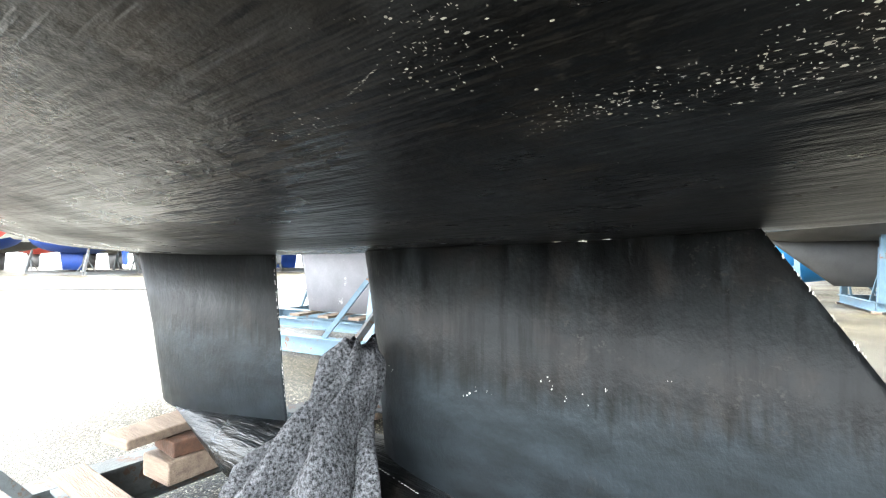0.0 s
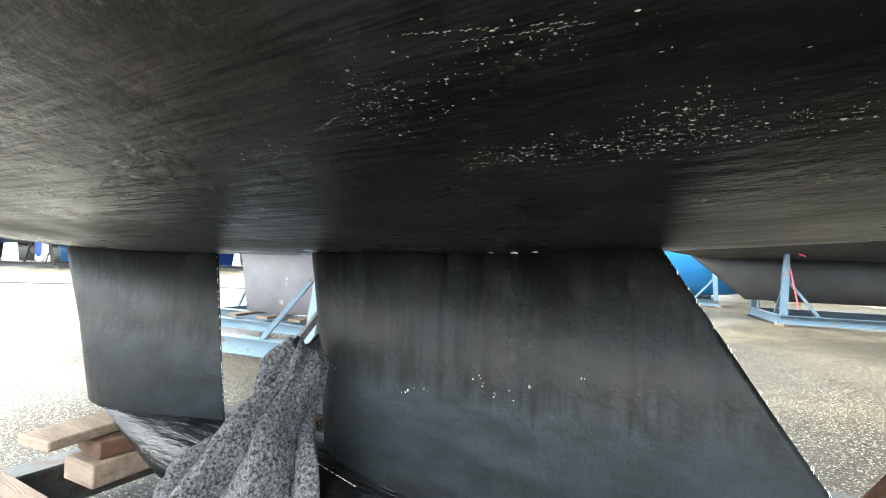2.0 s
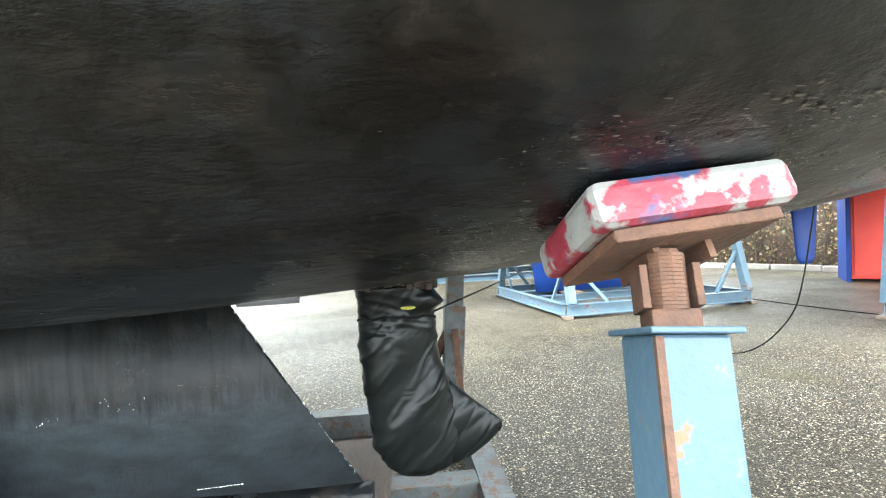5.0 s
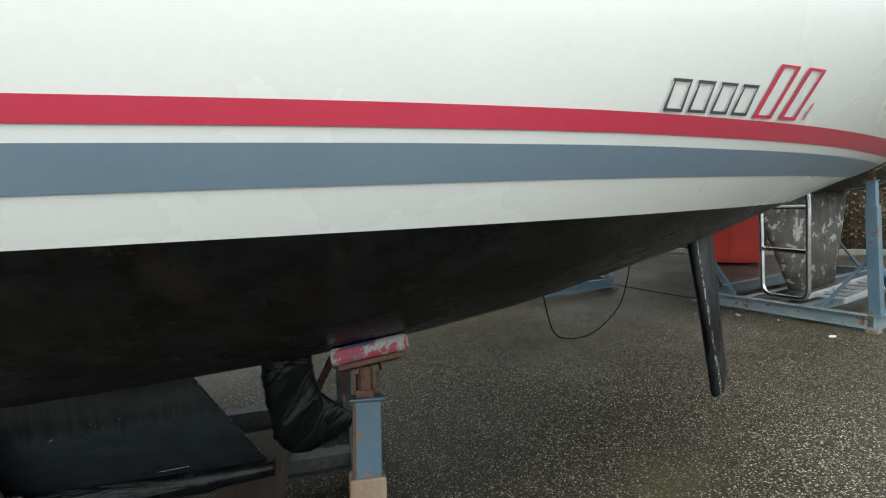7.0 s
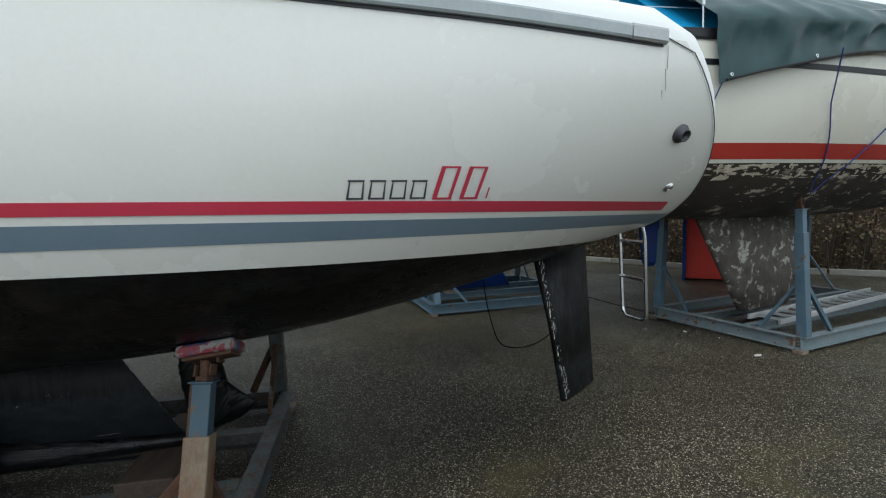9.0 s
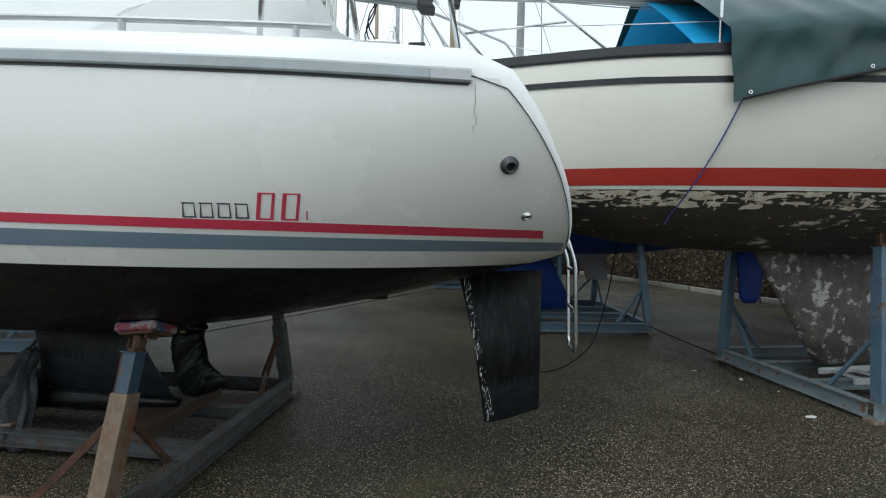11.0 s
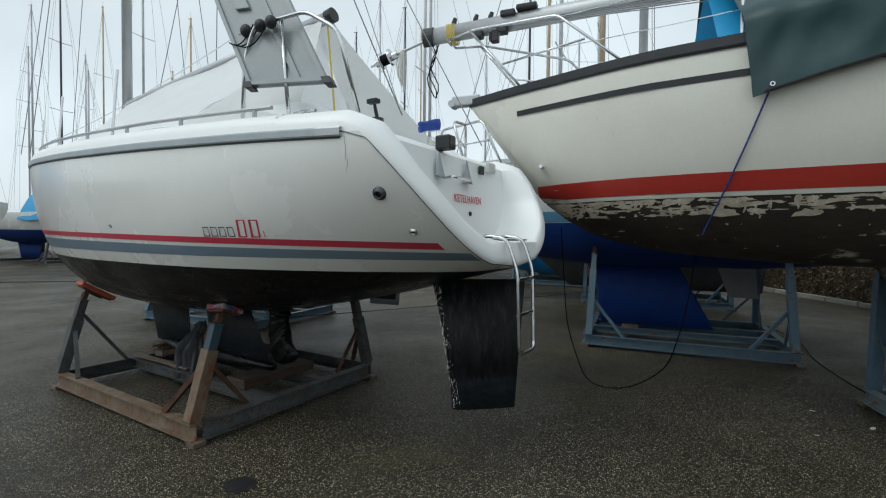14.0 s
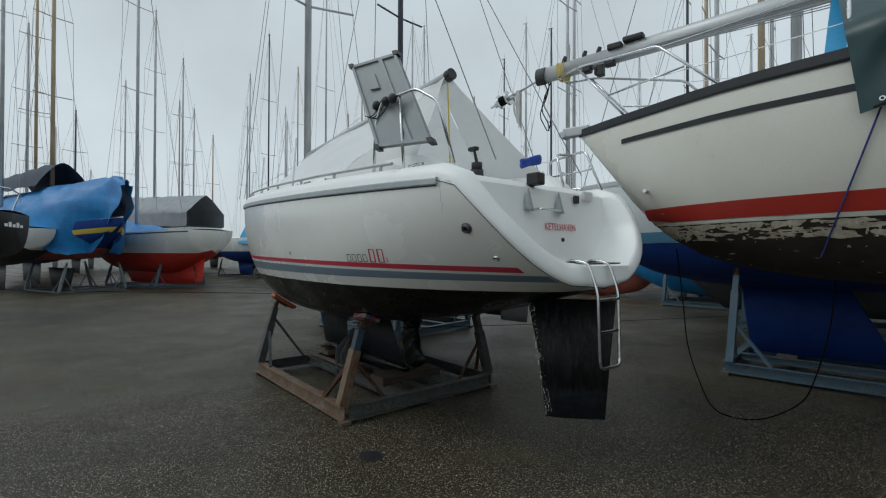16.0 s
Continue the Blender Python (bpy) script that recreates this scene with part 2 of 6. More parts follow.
cr_white = material("pale_grey_painted_steel", (0.115, 0.15, 0.165), (0.18, 0.22, 0.235), 5, 0.5, bump=0.05, spots=(0.14, 0.065, 0.03), spot_scale=5, spot_cut=0.57, spot_fine=20, vary=0.1)
rust = material("rusty_steel", (0.034, 0.016, 0.010), (0.105, 0.046, 0.023), 11, 0.8, bump=0.3, fine=70, spots=(0.11, 0.11, 0.10), spot_scale=5, spot_cut=0.60, spot_fine=14)
dark_rust = material("dark_rusty_steel", (0.018, 0.010, 0.007), (0.060, 0.027, 0.015), 14, 0.8, bump=0.25, fine=80)
drive_rust = material("black_rusty_casting", (0.006, 0.004, 0.003), (0.022, 0.011, 0.007), 14, 0.8, bump=0.25, fine=80)
bare_tan = material("bare_hull_patches", (0.34, 0.28, 0.20), (0.66, 0.61, 0.50), 14, 0.6, bump=0.15, fine=60)
rust_cream = material("rust_stained_cream_paint", (0.105, 0.056, 0.030), (0.20, 0.165, 0.120), 7, 0.65, bump=0.15, spots=(0.14, 0.055, 0.024), spot_scale=4, spot_cut=0.50, spot_fine=12, stretch=(1, 1, 0.5))
wood = material("weathered_timber", (0.085, 0.058, 0.042), (0.19, 0.145, 0.108), 6, 0.75, bump=0.2, stretch=(0.6, 5, 5), fine=40, vary=0.25)
dark_timber = material("dark_brown_timber", (0.028, 0.018, 0.013), (0.068, 0.045, 0.031), 6, 0.75, bump=0.2, stretch=(5, 0.6, 5), fine=40)
pad_paint = material("paint_splashed_pad", (0.21, 0.21, 0.20), (0.19, 0.018, 0.032), 11, 0.55, bump=0.3, fine=40, spots=(0.025, 0.05, 0.12), spot_scale=9, spot_cut=0.50, spot_fine=12, sharp=0.05)
orange_pad = material("orange_red_pad", (0.36, 0.06, 0.03), (0.55, 0.14, 0.06), 9, 0.55, bump=0.15)
blue_anti = material("blue_antifouling", (0.007, 0.032, 0.18), (0.013, 0.055, 0.26), 3, 0.55, bump=0.06, rough2=0.65, spec=0.3)
pale_blue_band = material("pale_blue_band", (0.10, 0.26, 0.40), (0.13, 0.3, 0.45), 3, 0.4)
light_hull = material("light_grey_hull", (0.56, 0.60, 0.62), (0.66, 0.69, 0.70), 2, 0.3, bump=0.01)
bright_blue = material("bright_blue_hull", (0.02, 0.20, 0.50), (0.03, 0.26, 0.60), 3, 0.45, bump=0.04)
salmon = material("faded_red_antifouling", (0.50, 0.13, 0.10), (0.62, 0.2, 0.16), 3, 0.6, bump=0.05)
red_anti = material("red_antifouling", (0.50, 0.03, 0.02), (0.62, 0.055, 0.035), 3, 0.55, bump=0.08, spots=(0.6, 0.35, 0.3), spot_scale=5, spot_cut=0.64, spot_fine=18)
dark_anti = material("dark_grey_antifouling", (0.025, 0.025, 0.026), (0.05, 0.05, 0.05), 3, 0.6, bump=0.06)
grey_anti = material("violet_grey_antifouling", (0.15, 0.15, 0.165), (0.21, 0.205, 0.225), 4, 0.6, bump=0.06, spots=(0.5, 0.5, 0.5), spot_scale=7, spot_cut=0.63, spot_fine=24)
patchy = material("sanded_patchy_bottom", (0.018, 0.014, 0.011), (0.045, 0.035, 0.026), 4, 0.75, bump=0.15, rough2=0.6, stretch=(0.5, 0.5, 1.25), spots=(0.52, 0.47, 0.38), spot_scale=3.0, spot_cut=0.57, spot_fine=9)
bare_keel = material("bare_patchy_keel", (0.05, 0.04, 0.035), (0.13, 0.115, 0.10), 6, 0.75, bump=0.2, spots=(0.40, 0.38, 0.34), spot_scale=4, spot_cut=0.47, spot_fine=9)
b_red = material("red_hull_band", (0.36, 0.025, 0.018), (0.42, 0.04, 0.028), 2, 0.35)
black_rail = material("black_toe_rail", (0.007, 0.008, 0.010), (0.016, 0.018, 0.022), 5, 0.45, bump=0.04)
green_tarp = material("dark_green_tarpaulin", (0.009, 0.036, 0.040), (0.019, 0.062, 0.066), 2.5, 0.32, bump=0.05, fine=14, rough2=0.42)
cyan_tarp = material("bright_blue_tarpaulin", (0.01, 0.24, 0.50), (0.02, 0.31, 0.60), 2, 0.5, bump=0.05, fine=14)
blue_tarp = material("blue_tarpaulin", (0.008, 0.12, 0.36), (0.02, 0.24, 0.56), 1.6, 0.45, bump=0.08, fine=10)
navy_tarp = material("navy_canvas", (0.02, 0.03, 0.055), (0.035, 0.05, 0.08), 2, 0.7, bump=0.05)
grey_tarp = material("grey_tarpaulin", (0.20, 0.22, 0.24), (0.29, 0.31, 0.33), 1.6, 0.55, bump=0.08, fine=10)
white_tarp = material("white_tarpaulin", (0.80, 0.82, 0.83), (0.88, 0.89, 0.90), 1.5, 0.5, bump=0.05, fine=12)
beige_tarp = material("off_white_canvas", (0.66, 0.67, 0.66), (0.75, 0.75, 0.74), 1.5, 0.6, bump=0.05, fine=12)
shell_grey = material("pale_grey_plastic", (0.27, 0.30, 0.32), (0.35, 0.38, 0.40), 8, 0.3, bump=0.01)
panel_back = material("grey_panel_back", (0.25, 0.275, 0.285), (0.31, 0.335, 0.345), 3, 0.45, bump=0.02)
rope_blue = material("blue_rope", (0.018, 0.032, 0.14), (0.04, 0.06, 0.24), 60, 0.8, bump=0.2)
bundle_blue = material("bright_blue_line", (0.015, 0.05, 0.30), (0.03, 0.09, 0.42), 40, 0.6, bump=0.2)
rope_red = material("red_lashing", (0.4, 0.05, 0.07), (0.55, 0.1, 0.12), 60, 0.8)
rope_yellow = material("yellow_rope", (0.55, 0.42, 0.05), (0.65, 0.52, 0.1), 60, 0.8)
rope_white = material("white_rope", (0.55, 0.55, 0.52), (0.7, 0.7, 0.66), 60, 0.8)
cable_black = material("black_cable", (0.003, 0.003, 0.003), (0.007, 0.007, 0.007), 20, 0.7, spec=0.1)
red_box = material("red_painted_steel", (0.50, 0.028, 0.018), (0.58, 0.045, 0.03), 2, 0.45, bump=0.03)
lamp_glass = material("dark_lamp_lens", (0.02, 0.01, 0.01), (0.05, 0.02, 0.02), 8, 0.15)
concrete = material("pale_concrete_kerb", (0.20, 0.19, 0.17), (0.29, 0.28, 0.25), 6, 0.8, bump=0.2, vary=0.15)
paper = material("scrap_paper", (0.6, 0.6, 0.57), (0.7, 0.7, 0.68), 9, 0.8)


def let_light_through(m, share):
    """Thin cloth that glows with the light from its far side."""
    n, l = m.node_tree.nodes, m.node_tree.links
    p, out = n["Principled BSDF"], n["Material Output"]
    t, x = n.new("ShaderNodeBsdfTranslucent"), n.new("ShaderNodeMixShader")
    t.inputs["Color"].default_value = (0.95, 0.95, 0.94, 1)
    x.inputs[0].default_value = share
    l.new(p.outputs[0], x.inputs[1])
    l.new(t.outputs[0], x.inputs[2])
    l.new(x.outputs[0], out.inputs["Surface"])


let_light_through(white_tarp, 0.35)
let_light_through(beige_tarp, 0.35)


def ground_material():
    m = bpy.data.materials.new("wet_chip_asphalt")
    m.use_nodes = True
    n, l = m.node_tree.nodes, m.node_tree.links
    p = n["Principled BSDF"]
    g = n.new("ShaderNodeNewGeometry")
    v = n.new("ShaderNodeTexVoronoi")
    v.inputs["Scale"].default_value = 150
    l.new(g.outputs["Position"], v.inputs["Vector"])
    sep = n.new("ShaderNodeSeparateColor")
    l.new(v.outputs["Color"], sep.inputs[0])

    def noise_tex(s, d=5.0):
        t = n.new("ShaderNodeTexNoise")
        t.inputs["Scale"].default_value, t.inputs["Detail"].default_value = s, d
        l.new(g.outputs["Position"], t.inputs["Vector"])
        return t.outputs["Fac"]

    cr = n.new("ShaderNodeValToRGB")
    e = cr.color_ramp.elements
    e[0].position, e[0].color = 0.0, (0.0150, 0.0128, 0.0086, 1)
    e[1].position, e[1].color = 1.0, (0.52, 0.47, 0.36, 1)
    for pos, c in ((0.45, (0.030, 0.0256, 0.0172, 1)), (0.80, (0.064, 0.0548, 0.0375, 1)), (0.93, (0.22, 0.192, 0.137, 1))):
        q = e.new(pos)
        q.color = c
    l.new(sep.outputs[0], cr.inputs[0])
    tone = n.new("ShaderNodeMapRange")
    for i, q in zip((1, 2, 3, 4), (0.3, 0.72, 0.72, 1.3)):
        tone.inputs[i].default_value = q
    l.new(noise_tex(0.55, 6), tone.inputs[0])
    hs = n.new("ShaderNodeHueSaturation")
    l.new(tone.outputs[0], hs.inputs["Value"])
    l.new(cr.outputs[0], hs.inputs["Color"])
    moss = n.new("ShaderNodeMix")
    moss.data_type = "RGBA"
    moss.inputs[7].default_value = (0.085, 0.075, 0.03, 1)
    mr = n.new("ShaderNodeMapRange")
    for i, q in zip((1, 2, 3, 4), (0.58, 0.72, 0.0, 0.45)):
        mr.inputs[i].default_value = q
    l.new(noise_tex(0.9, 8), mr.inputs[0])
    l.new(mr.outputs[0], moss.inputs[0])
    l.new(hs.outputs[0], moss.inputs[6])
    l.new(moss.outputs[2], p.inputs["Base Color"])
    rr = n.new("ShaderNodeMapRange")
    for i, q in zip((1, 2, 3, 4), (0.35, 0.68, 0.34, 0.58)):
        rr.inputs[i].default_value = q
    l.new(noise_tex(0.7, 4), rr.inputs[0])
    l.new(rr.outputs[0], p.inputs["Roughness"])
    p.inputs["Specular IOR Level"].default_value = 0.17
    b = n.new("ShaderNodeBump")
    b.inputs["Strength"].default_value, b.inputs["Distance"].default_value, b.invert = 0.8, 0.004, True
    l.new(v.outputs["Distance"], b.inputs["Height"])
    l.new(b.outputs[0], p.inputs["Normal"])
    return m


asphalt = ground_material()


def leaf_material(name, a, b, c):
    m = bpy.data.materials.new(name)
    m.use_nodes = True
    n, l = m.node_tree.nodes, m.node_tree.links
    p = n["Principled BSDF"]
    g = n.new("ShaderNodeNewGeometry")
    cr = n.new("ShaderNodeValToRGB")
    e = cr.color_ramp.elements
    e[0].color, e[1].color = (*a, 1), (*c, 1)
    q = e.new(0.5)
    q.color = (*b, 1)
    l.new(g.outputs["Random Per Island"], cr.inputs[0])
    l.new(cr.outputs[0], p.inputs["Base Color"])
    p.inputs["Roughness"].default_value = 0.5
    return m


leaf = leaf_material("beech_hedge_leaves", (0.055, 0.085, 0.02), (0.11, 0.06, 0.03), (0.17, 0.125, 0.06))
leaf_green = leaf_material("laurel_hedge_leaves", (0.03, 0.06, 0.015), (0.08, 0.11, 0.03), (0.2, 0.15, 0.07))
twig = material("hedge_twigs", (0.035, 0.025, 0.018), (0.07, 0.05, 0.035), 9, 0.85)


# ---------------------------------------------------------------- mesh helpers
def curve(*pts):
    """A smooth monotone curve through (x, y) points."""
    xs, ys = [p[0] for p in pts], [p[1] for p in pts]
    d = [(ys[i + 1] - ys[i]) / (xs[i + 1] - xs[i]) for i in range(len(xs) - 1)]
    m = [d[0]] + [0 if d[i - 1] * d[i] <= 0 else 2 * d[i - 1] * d[i] / (d[i - 1] + d[i]) for i in range(1, len(d))] + [d[-1]]

    def f(x):
        if x <= xs[0]:
            return ys[0] + m[0] * (x - xs[0])
        if x >= xs[-1]:
            return ys[-1] + m[-1] * (x - xs[-1])
        i = max(k for k in range(len(xs) - 1) if xs[k] <= x)
        h = xs[i + 1] - xs[i]
        u = (x - xs[i]) / h
        return ys[i] * (1 + 2 * u) * (1 - u) ** 2 + m[i] * h * u * (1 - u) ** 2 + ys[i + 1] * u * u * (3 - 2 * u) + m[i + 1] * h * u * u * (u - 1)

    return f


def thing(name, m=None, label="", category="", group="", kind=""):
    ob = new(name)
    ob.empty_display_size = 0.1
    if m is not None:
        ob.matrix_basis = m
    return tagged(ob, label, category, group, kind)


def part(name, bm, mat, parent=None, label="", smooth=False):
    me = bpy.data.meshes.new(name)
    bm.normal_update()
    bm.to_mesh(me)
    bm.free()
    me.materials.append(mat)
    if smooth:
        for poly in me.polygons:
            poly.use_smooth = True
    ob = new(name, me)
    ob.parent = parent
    return tagged(ob, label)


def grid(bm, rows, close=False, cap=False):
    """Faces between rows of points."""
    vs = [[bm.verts.new(p) for p in r] for r in rows]
    n = len(vs[0])
    for a, b in zip(vs, vs[1:]):
        for i in range(n if close else n - 1):
            q = [a[i], a[(i + 1) % n], b[(i + 1) % n], b[i]]
            if len({tuple(round(c, 5) for c in v.co) for v in q}) > 2:
                bm.faces.new(q)
    if cap:
        bm.faces.new(vs[0][::-1])
        bm.faces.new(vs[-1])
    return vs


def box(bm, lo, hi, m=None, bevel=0.0):
    c = [(a + b) / 2 for a, b in zip(lo, hi)]
    s = [abs(b - a) for a, b in zip(lo, hi)]
    mm = Matrix.Translation(c) @ Matrix.Diagonal((*s, 1))
    r = bmesh.ops.create_cube(bm, size=1, matrix=(m @ mm) if m is not None else mm)
    if bevel:
        es = list({e for v in r["verts"] for e in v.link_edges})
        bmesh.ops.bevel(bm, geom=es, offset=bevel, segments=2, profile=0.5, affect="EDGES")


def frame_at(p, q):
    """A matrix at p with z towards q."""
    d = Vector(q) - Vector(p)
    return Matrix.Translation(p) @ d.to_track_quat("Z", "Y").to_matrix().to_4x4(), d.length


def tube(bm, pts, r, segs=8, taper=None, cap=True):
    """A round tube along points."""
    pts = [Vector(p) for p in pts]
    rows = []
    up = None
    for i, p in enumerate(pts):
        d = (pts[min(i + 1, len(pts) - 1)] - pts[max(i - 1, 0)]).normalized()
        if up is None:
            up = d.orthogonal().normalized()
        up = (up - d * up.dot(d)).normalized()
        s = d.cross(up)
        rad = r if taper is None else r + (taper - r) * i / (len(pts) - 1)
        rows.append([p + (up * math.cos(a) + s * math.sin(a)) * rad for a in (2 * math.pi * k / segs for k in range(segs))])
    grid(bm, rows, close=True, cap=cap)


def bent(*pts, n=5):
    """Points with rounded corners for a bent tube."""
    pts = [Vector(p) for p in pts]
    out = [pts[0]]
    for a, b, c in zip(pts, pts[1:], pts[2:]):
        r = min(0.06, (a - b).length * 0.45, (c - b).length * 0.45)
        s, e = b + (a - b).normalized() * r, b + (c - b).normalized() * r
        for k in range(n):
            u = k / (n - 1)
            out.append(s * (1 - u) ** 2 + b * 2 * u * (1 - u) + e * u * u)
    return out + [pts[-1]]


def beam(bm, p, q, w=0.1, h=0.12, t=0.008, roll=0.0):
    """An I-beam from p to q."""
    m, ln = frame_at(p, q)
    d = (Vector(q) - Vector(p)).normalized()
    side = d.cross(Vector((0, 0, 1)))
    side = Vector((1, 0, 0)) if side.length < 0.1 else side.normalized()
    up = side.cross(d).normalized()
    if roll:
        side, up = up, -side
    m = Matrix((side, up, -d)).transposed().to_4x4()
    m = Matrix.Translation(p) @ m
    a, b, c, d = w / 2, h / 2, t / 2, h / 2 - t
    sec = [(-a, -b), (a, -b), (a, -d), (c, -d), (c, d), (a, d), (a, b), (-a, b), (-a, d), (-c, d), (-c, -d), (-a, -d)]
    grid(bm, [[m @ Vector((x, y, z)) for x, y in sec] for z in (0, -ln)], close=True, cap=True)


def bar(bm, p, q, w, h, bevel=0.0):
    """A square bar from p to q."""
    m, ln = frame_at(p, q)
    box(bm, (-w / 2, -h / 2, 0), (w / 2, h / 2, ln), m, bevel)


def upright(bm, p, q, w, bevel=0.0, side=0.0):
    """A square tube from p to q with its faces along x and y; side: shifted towards a corner."""
    d = (Vector(q) - Vector(p)).normalized()
    x = (Vector((1, 0, 0)) - d * d.x).normalized()
    m = Matrix((x, d.cross(x), d)).transposed().to_4x4()
    m.translation = p
    ln = (Vector(q) - Vector(p)).length
    if side:
        box(bm, (-w / 2 - 0.0015, -w / 2 - 0.0015, 0), (-w / 2 + side, -w / 2 + 0.004, ln), m)
    else:
        box(bm, (-w / 2, -w / 2, 0), (w / 2, w / 2, ln), m, bevel)


def sag(p, q, drop, n=14):
    p, q = Vector(p), Vector(q)
    return [p.lerp(q, i / n) - Vector((0, 0, drop * 4 * (i / n) * (1 - i / n))) for i in range(n + 1)]


rnd = random.Random(4)


def flake(bm, p, n, sx, sz):
    """A small uneven chip lying on a surface."""
    n = Vector(n).normalized()
    a = n.cross(Vector((0, 0, 1)))
    a = Vector((1, 0, 0)) if a.length < 0.1 else a.normalized()
    b = n.cross(a)
    vs = []
    for k in range(7):
        t = 2 * math.pi * k / 7
        r = 0.6 + 0.5 * rnd.random()
        vs.append(bm.verts.new(Vector(p) + n * 0.0012 + a * math.cos(t) * sx * r + b * math.sin(t) * sz * r))
    bm.faces.new(vs)


# ---------------------------------------------------------------- ground
bm = bmesh.new()
bmesh.ops.create_grid(bm, x_segments=40, y_segments=40, size=900)
ground = part("ground", bm, asphalt)
tagged(ground, "wet dark asphalt yard with pale stone chippings", "ground", kind="structure")


# ---------------------------------------------------------------- the main yacht (bow towards -x, centre line y = 0)
half = curve((-5.15, 0.02), (-4.6, 0.38), (-4, 0.72), (-3, 1.12), (-2, 1.34), (-1, 1.44), (0, 1.465), (1, 1.42), (1.9, 1.295), (2.5, 1.16))
keel_line = curve((-5.15, 2.4), (-5, 1.9), (-4.85, 1.5), (-4.5, 1.2), (-4, 1.03), (-3, 0.9), (-2, 0.875), (-1, 0.893), (-0.7, 0.910), (-0.33, 0.938), (0.0, 0.970), (0.5, 1.040), (1.2, 1.178), (2, 1.38), (2.5, 1.5))
sheer = curve((-5.2, 2.6), (-3, 2.43), (0, 2.30), (1.9, 2.245), (2.6, 2.235))
bilge = curve((-5.2, 1.6), (-3, 2.2), (-1, 2.7), (0.5, 2.9), (1.0, 2.5), (1.5, 2.15), (2.1, 1.85), (2.6, 1.80))
boxy = curve((-5.2, 1.9), (-2, 2.4), (0, 2.6), (1, 2.5), (2.1, 2.4), (2.6, 2.3))
WL = 1.447


def side_y(x, z):
    q = min(1.0, max(0.0, (sheer(x) - z) / (sheer(x) - keel_line(x))))
    return half(x) * (1 - q ** bilge(x)) ** (1 / boxy(x))


def cut(x, z):
    """Leans the aft stations forward with height, for the raked stern."""
    w = min(1.0, max(0.0, (x - 0.6) / 1.75))
    return x - 0.54 * w * w * (max(0.0, z - 1.45) / 0.93) ** 2.0


def hull_rows(z_of, n=46, x0=-5.13, x1=2.36):
    rows = []
    for i in range(n + 1):
        x = x0 + (x1 - x0) * i / n
        row = []
        for s in z_of(x):
            xx = cut(x, s)
            row.append((xx, -side_y(xx, max(s, keel_line(xx))), s if s > keel_line(xx) else keel_line(xx)))
        rows.append(row)
    return rows


def both(bm, rows, fuller=0.0):
    """A surface and its mirror image over the centre line; fuller: how much narrower the far side's stern is."""
    grid(bm, rows)
    grid(bm, [[(x, -y * (1 - fuller * min(1.0, max(0.0, x / 2.0))), z) for x, y, z in r[::-1]] for r in rows])


yacht = thing("sailing_yacht", None, "white sailing yacht with red stripe and black bottom on a cradle", "yacht")
bm = bmesh.new()
both(bm, hull_rows(lambda x: [max(WL, keel_line(x)) + (sheer(x) - max(WL, keel_line(x))) * j / 16 for j in range(17)]), 0.30)
bmesh.ops.remove_doubles(bm, verts=bm.verts, dist=0.0005)
part("hull_side", bm, gel, yacht, "glossy off-white gelcoat with small scratches", True)
bm = bmesh.new()
both(bm, hull_rows(lambda x: [keel_line(x) + (max(WL, keel_line(x)) - keel_line(x)) * (j / 18) ** 2.4 for j in range(19)]), 0.30)
bmesh.ops.remove_doubles(bm, verts=bm.verts, dist=0.0005)
part("hull_bottom", bm, antifoul, yacht, "scuffed matt black antifouling with pale worn patches", True)


def band(bm, z0, z1, off, x0=-5.0, x1=2.3, n=60):
    """A strip lying just proud of the hull between two heights, on each side."""
    rows = []
    for i in range(n + 1):
        x = x0 + (x1 - x0) * i / n
        row = []
        for k in range(4):
            z = z0(x) + (z1(x) - z0(x)) * k / 3
            xx = cut(x, z)
            row.append((xx, -side_y(xx, z) - off, z))
        rows.append(row)
    both(bm, rows, 0.30)


bm = bmesh.new()
band(bm, lambda x: 1.632 - 0.013 * x, lambda x: 1.672 - 0.013 * x, 0.003, -5.03, 2.23)
part("red_stripe", bm, red_tape, yacht, "crimson boot stripe", True)
bm = bmesh.new()
band(bm, lambda x: 1.534, lambda x: 1.606 - 0.010 * x, 0.003, -4.98, 2.345)
part("grey_stripe", bm, grey_tape, yacht, "blue-grey boot stripe", True)
def edge_strip(name, mat, label, x0, x1, prof, n=60):
    """A strip along each deck edge; prof: outward offset and height from the sheer."""
    for far_side in (0, 1):
        bm = bmesh.new()
        rows = []
        for i in range(n + 1):
            x = x0 + (x1 - x0) * i / n
            w = 1 - 0.30 * min(1.0, max(0.0, x / 2.0))
            rows.append([(x, (half(x) + o) * w if far_side else -half(x) - o, sheer(x) + h) for o, h in prof])
        grid(bm, [r[::-1] for r in rows] if far_side else rows)
        part(name, bm, mat, yacht, label)


STRAKE = [(0.002, -0.030), (0.014, -0.029), (0.019, -0.022), (0.020, 0.012), (0.017, 0.020), (0.002, 0.023)]
edge_strip("rubbing_strake", rail_grey, "flat grey rubbing strake", -5.1, 1.71, STRAKE)
edge_strip("strake_end", alu, "scuffed metal strake end", 1.712, 1.87, [(o * 1.12, h * 1.08) for o, h in STRAKE], 10)
edge_strip("strake_gap", black_rail, "dark sealant line", -5.1, 1.86, [(0.0015, -0.040), (0.004, -0.040), (0.004, -0.030)])
bm = bmesh.new()
for k in range(5):
    x, z = 1.885 + 0.012 * math.sin(3 * k), 2.19 - 0.035 * k
    flake(bm, (x, -side_y(x, z) - 0.001, z), (0, -1, 0), 0.0014, 0.034)
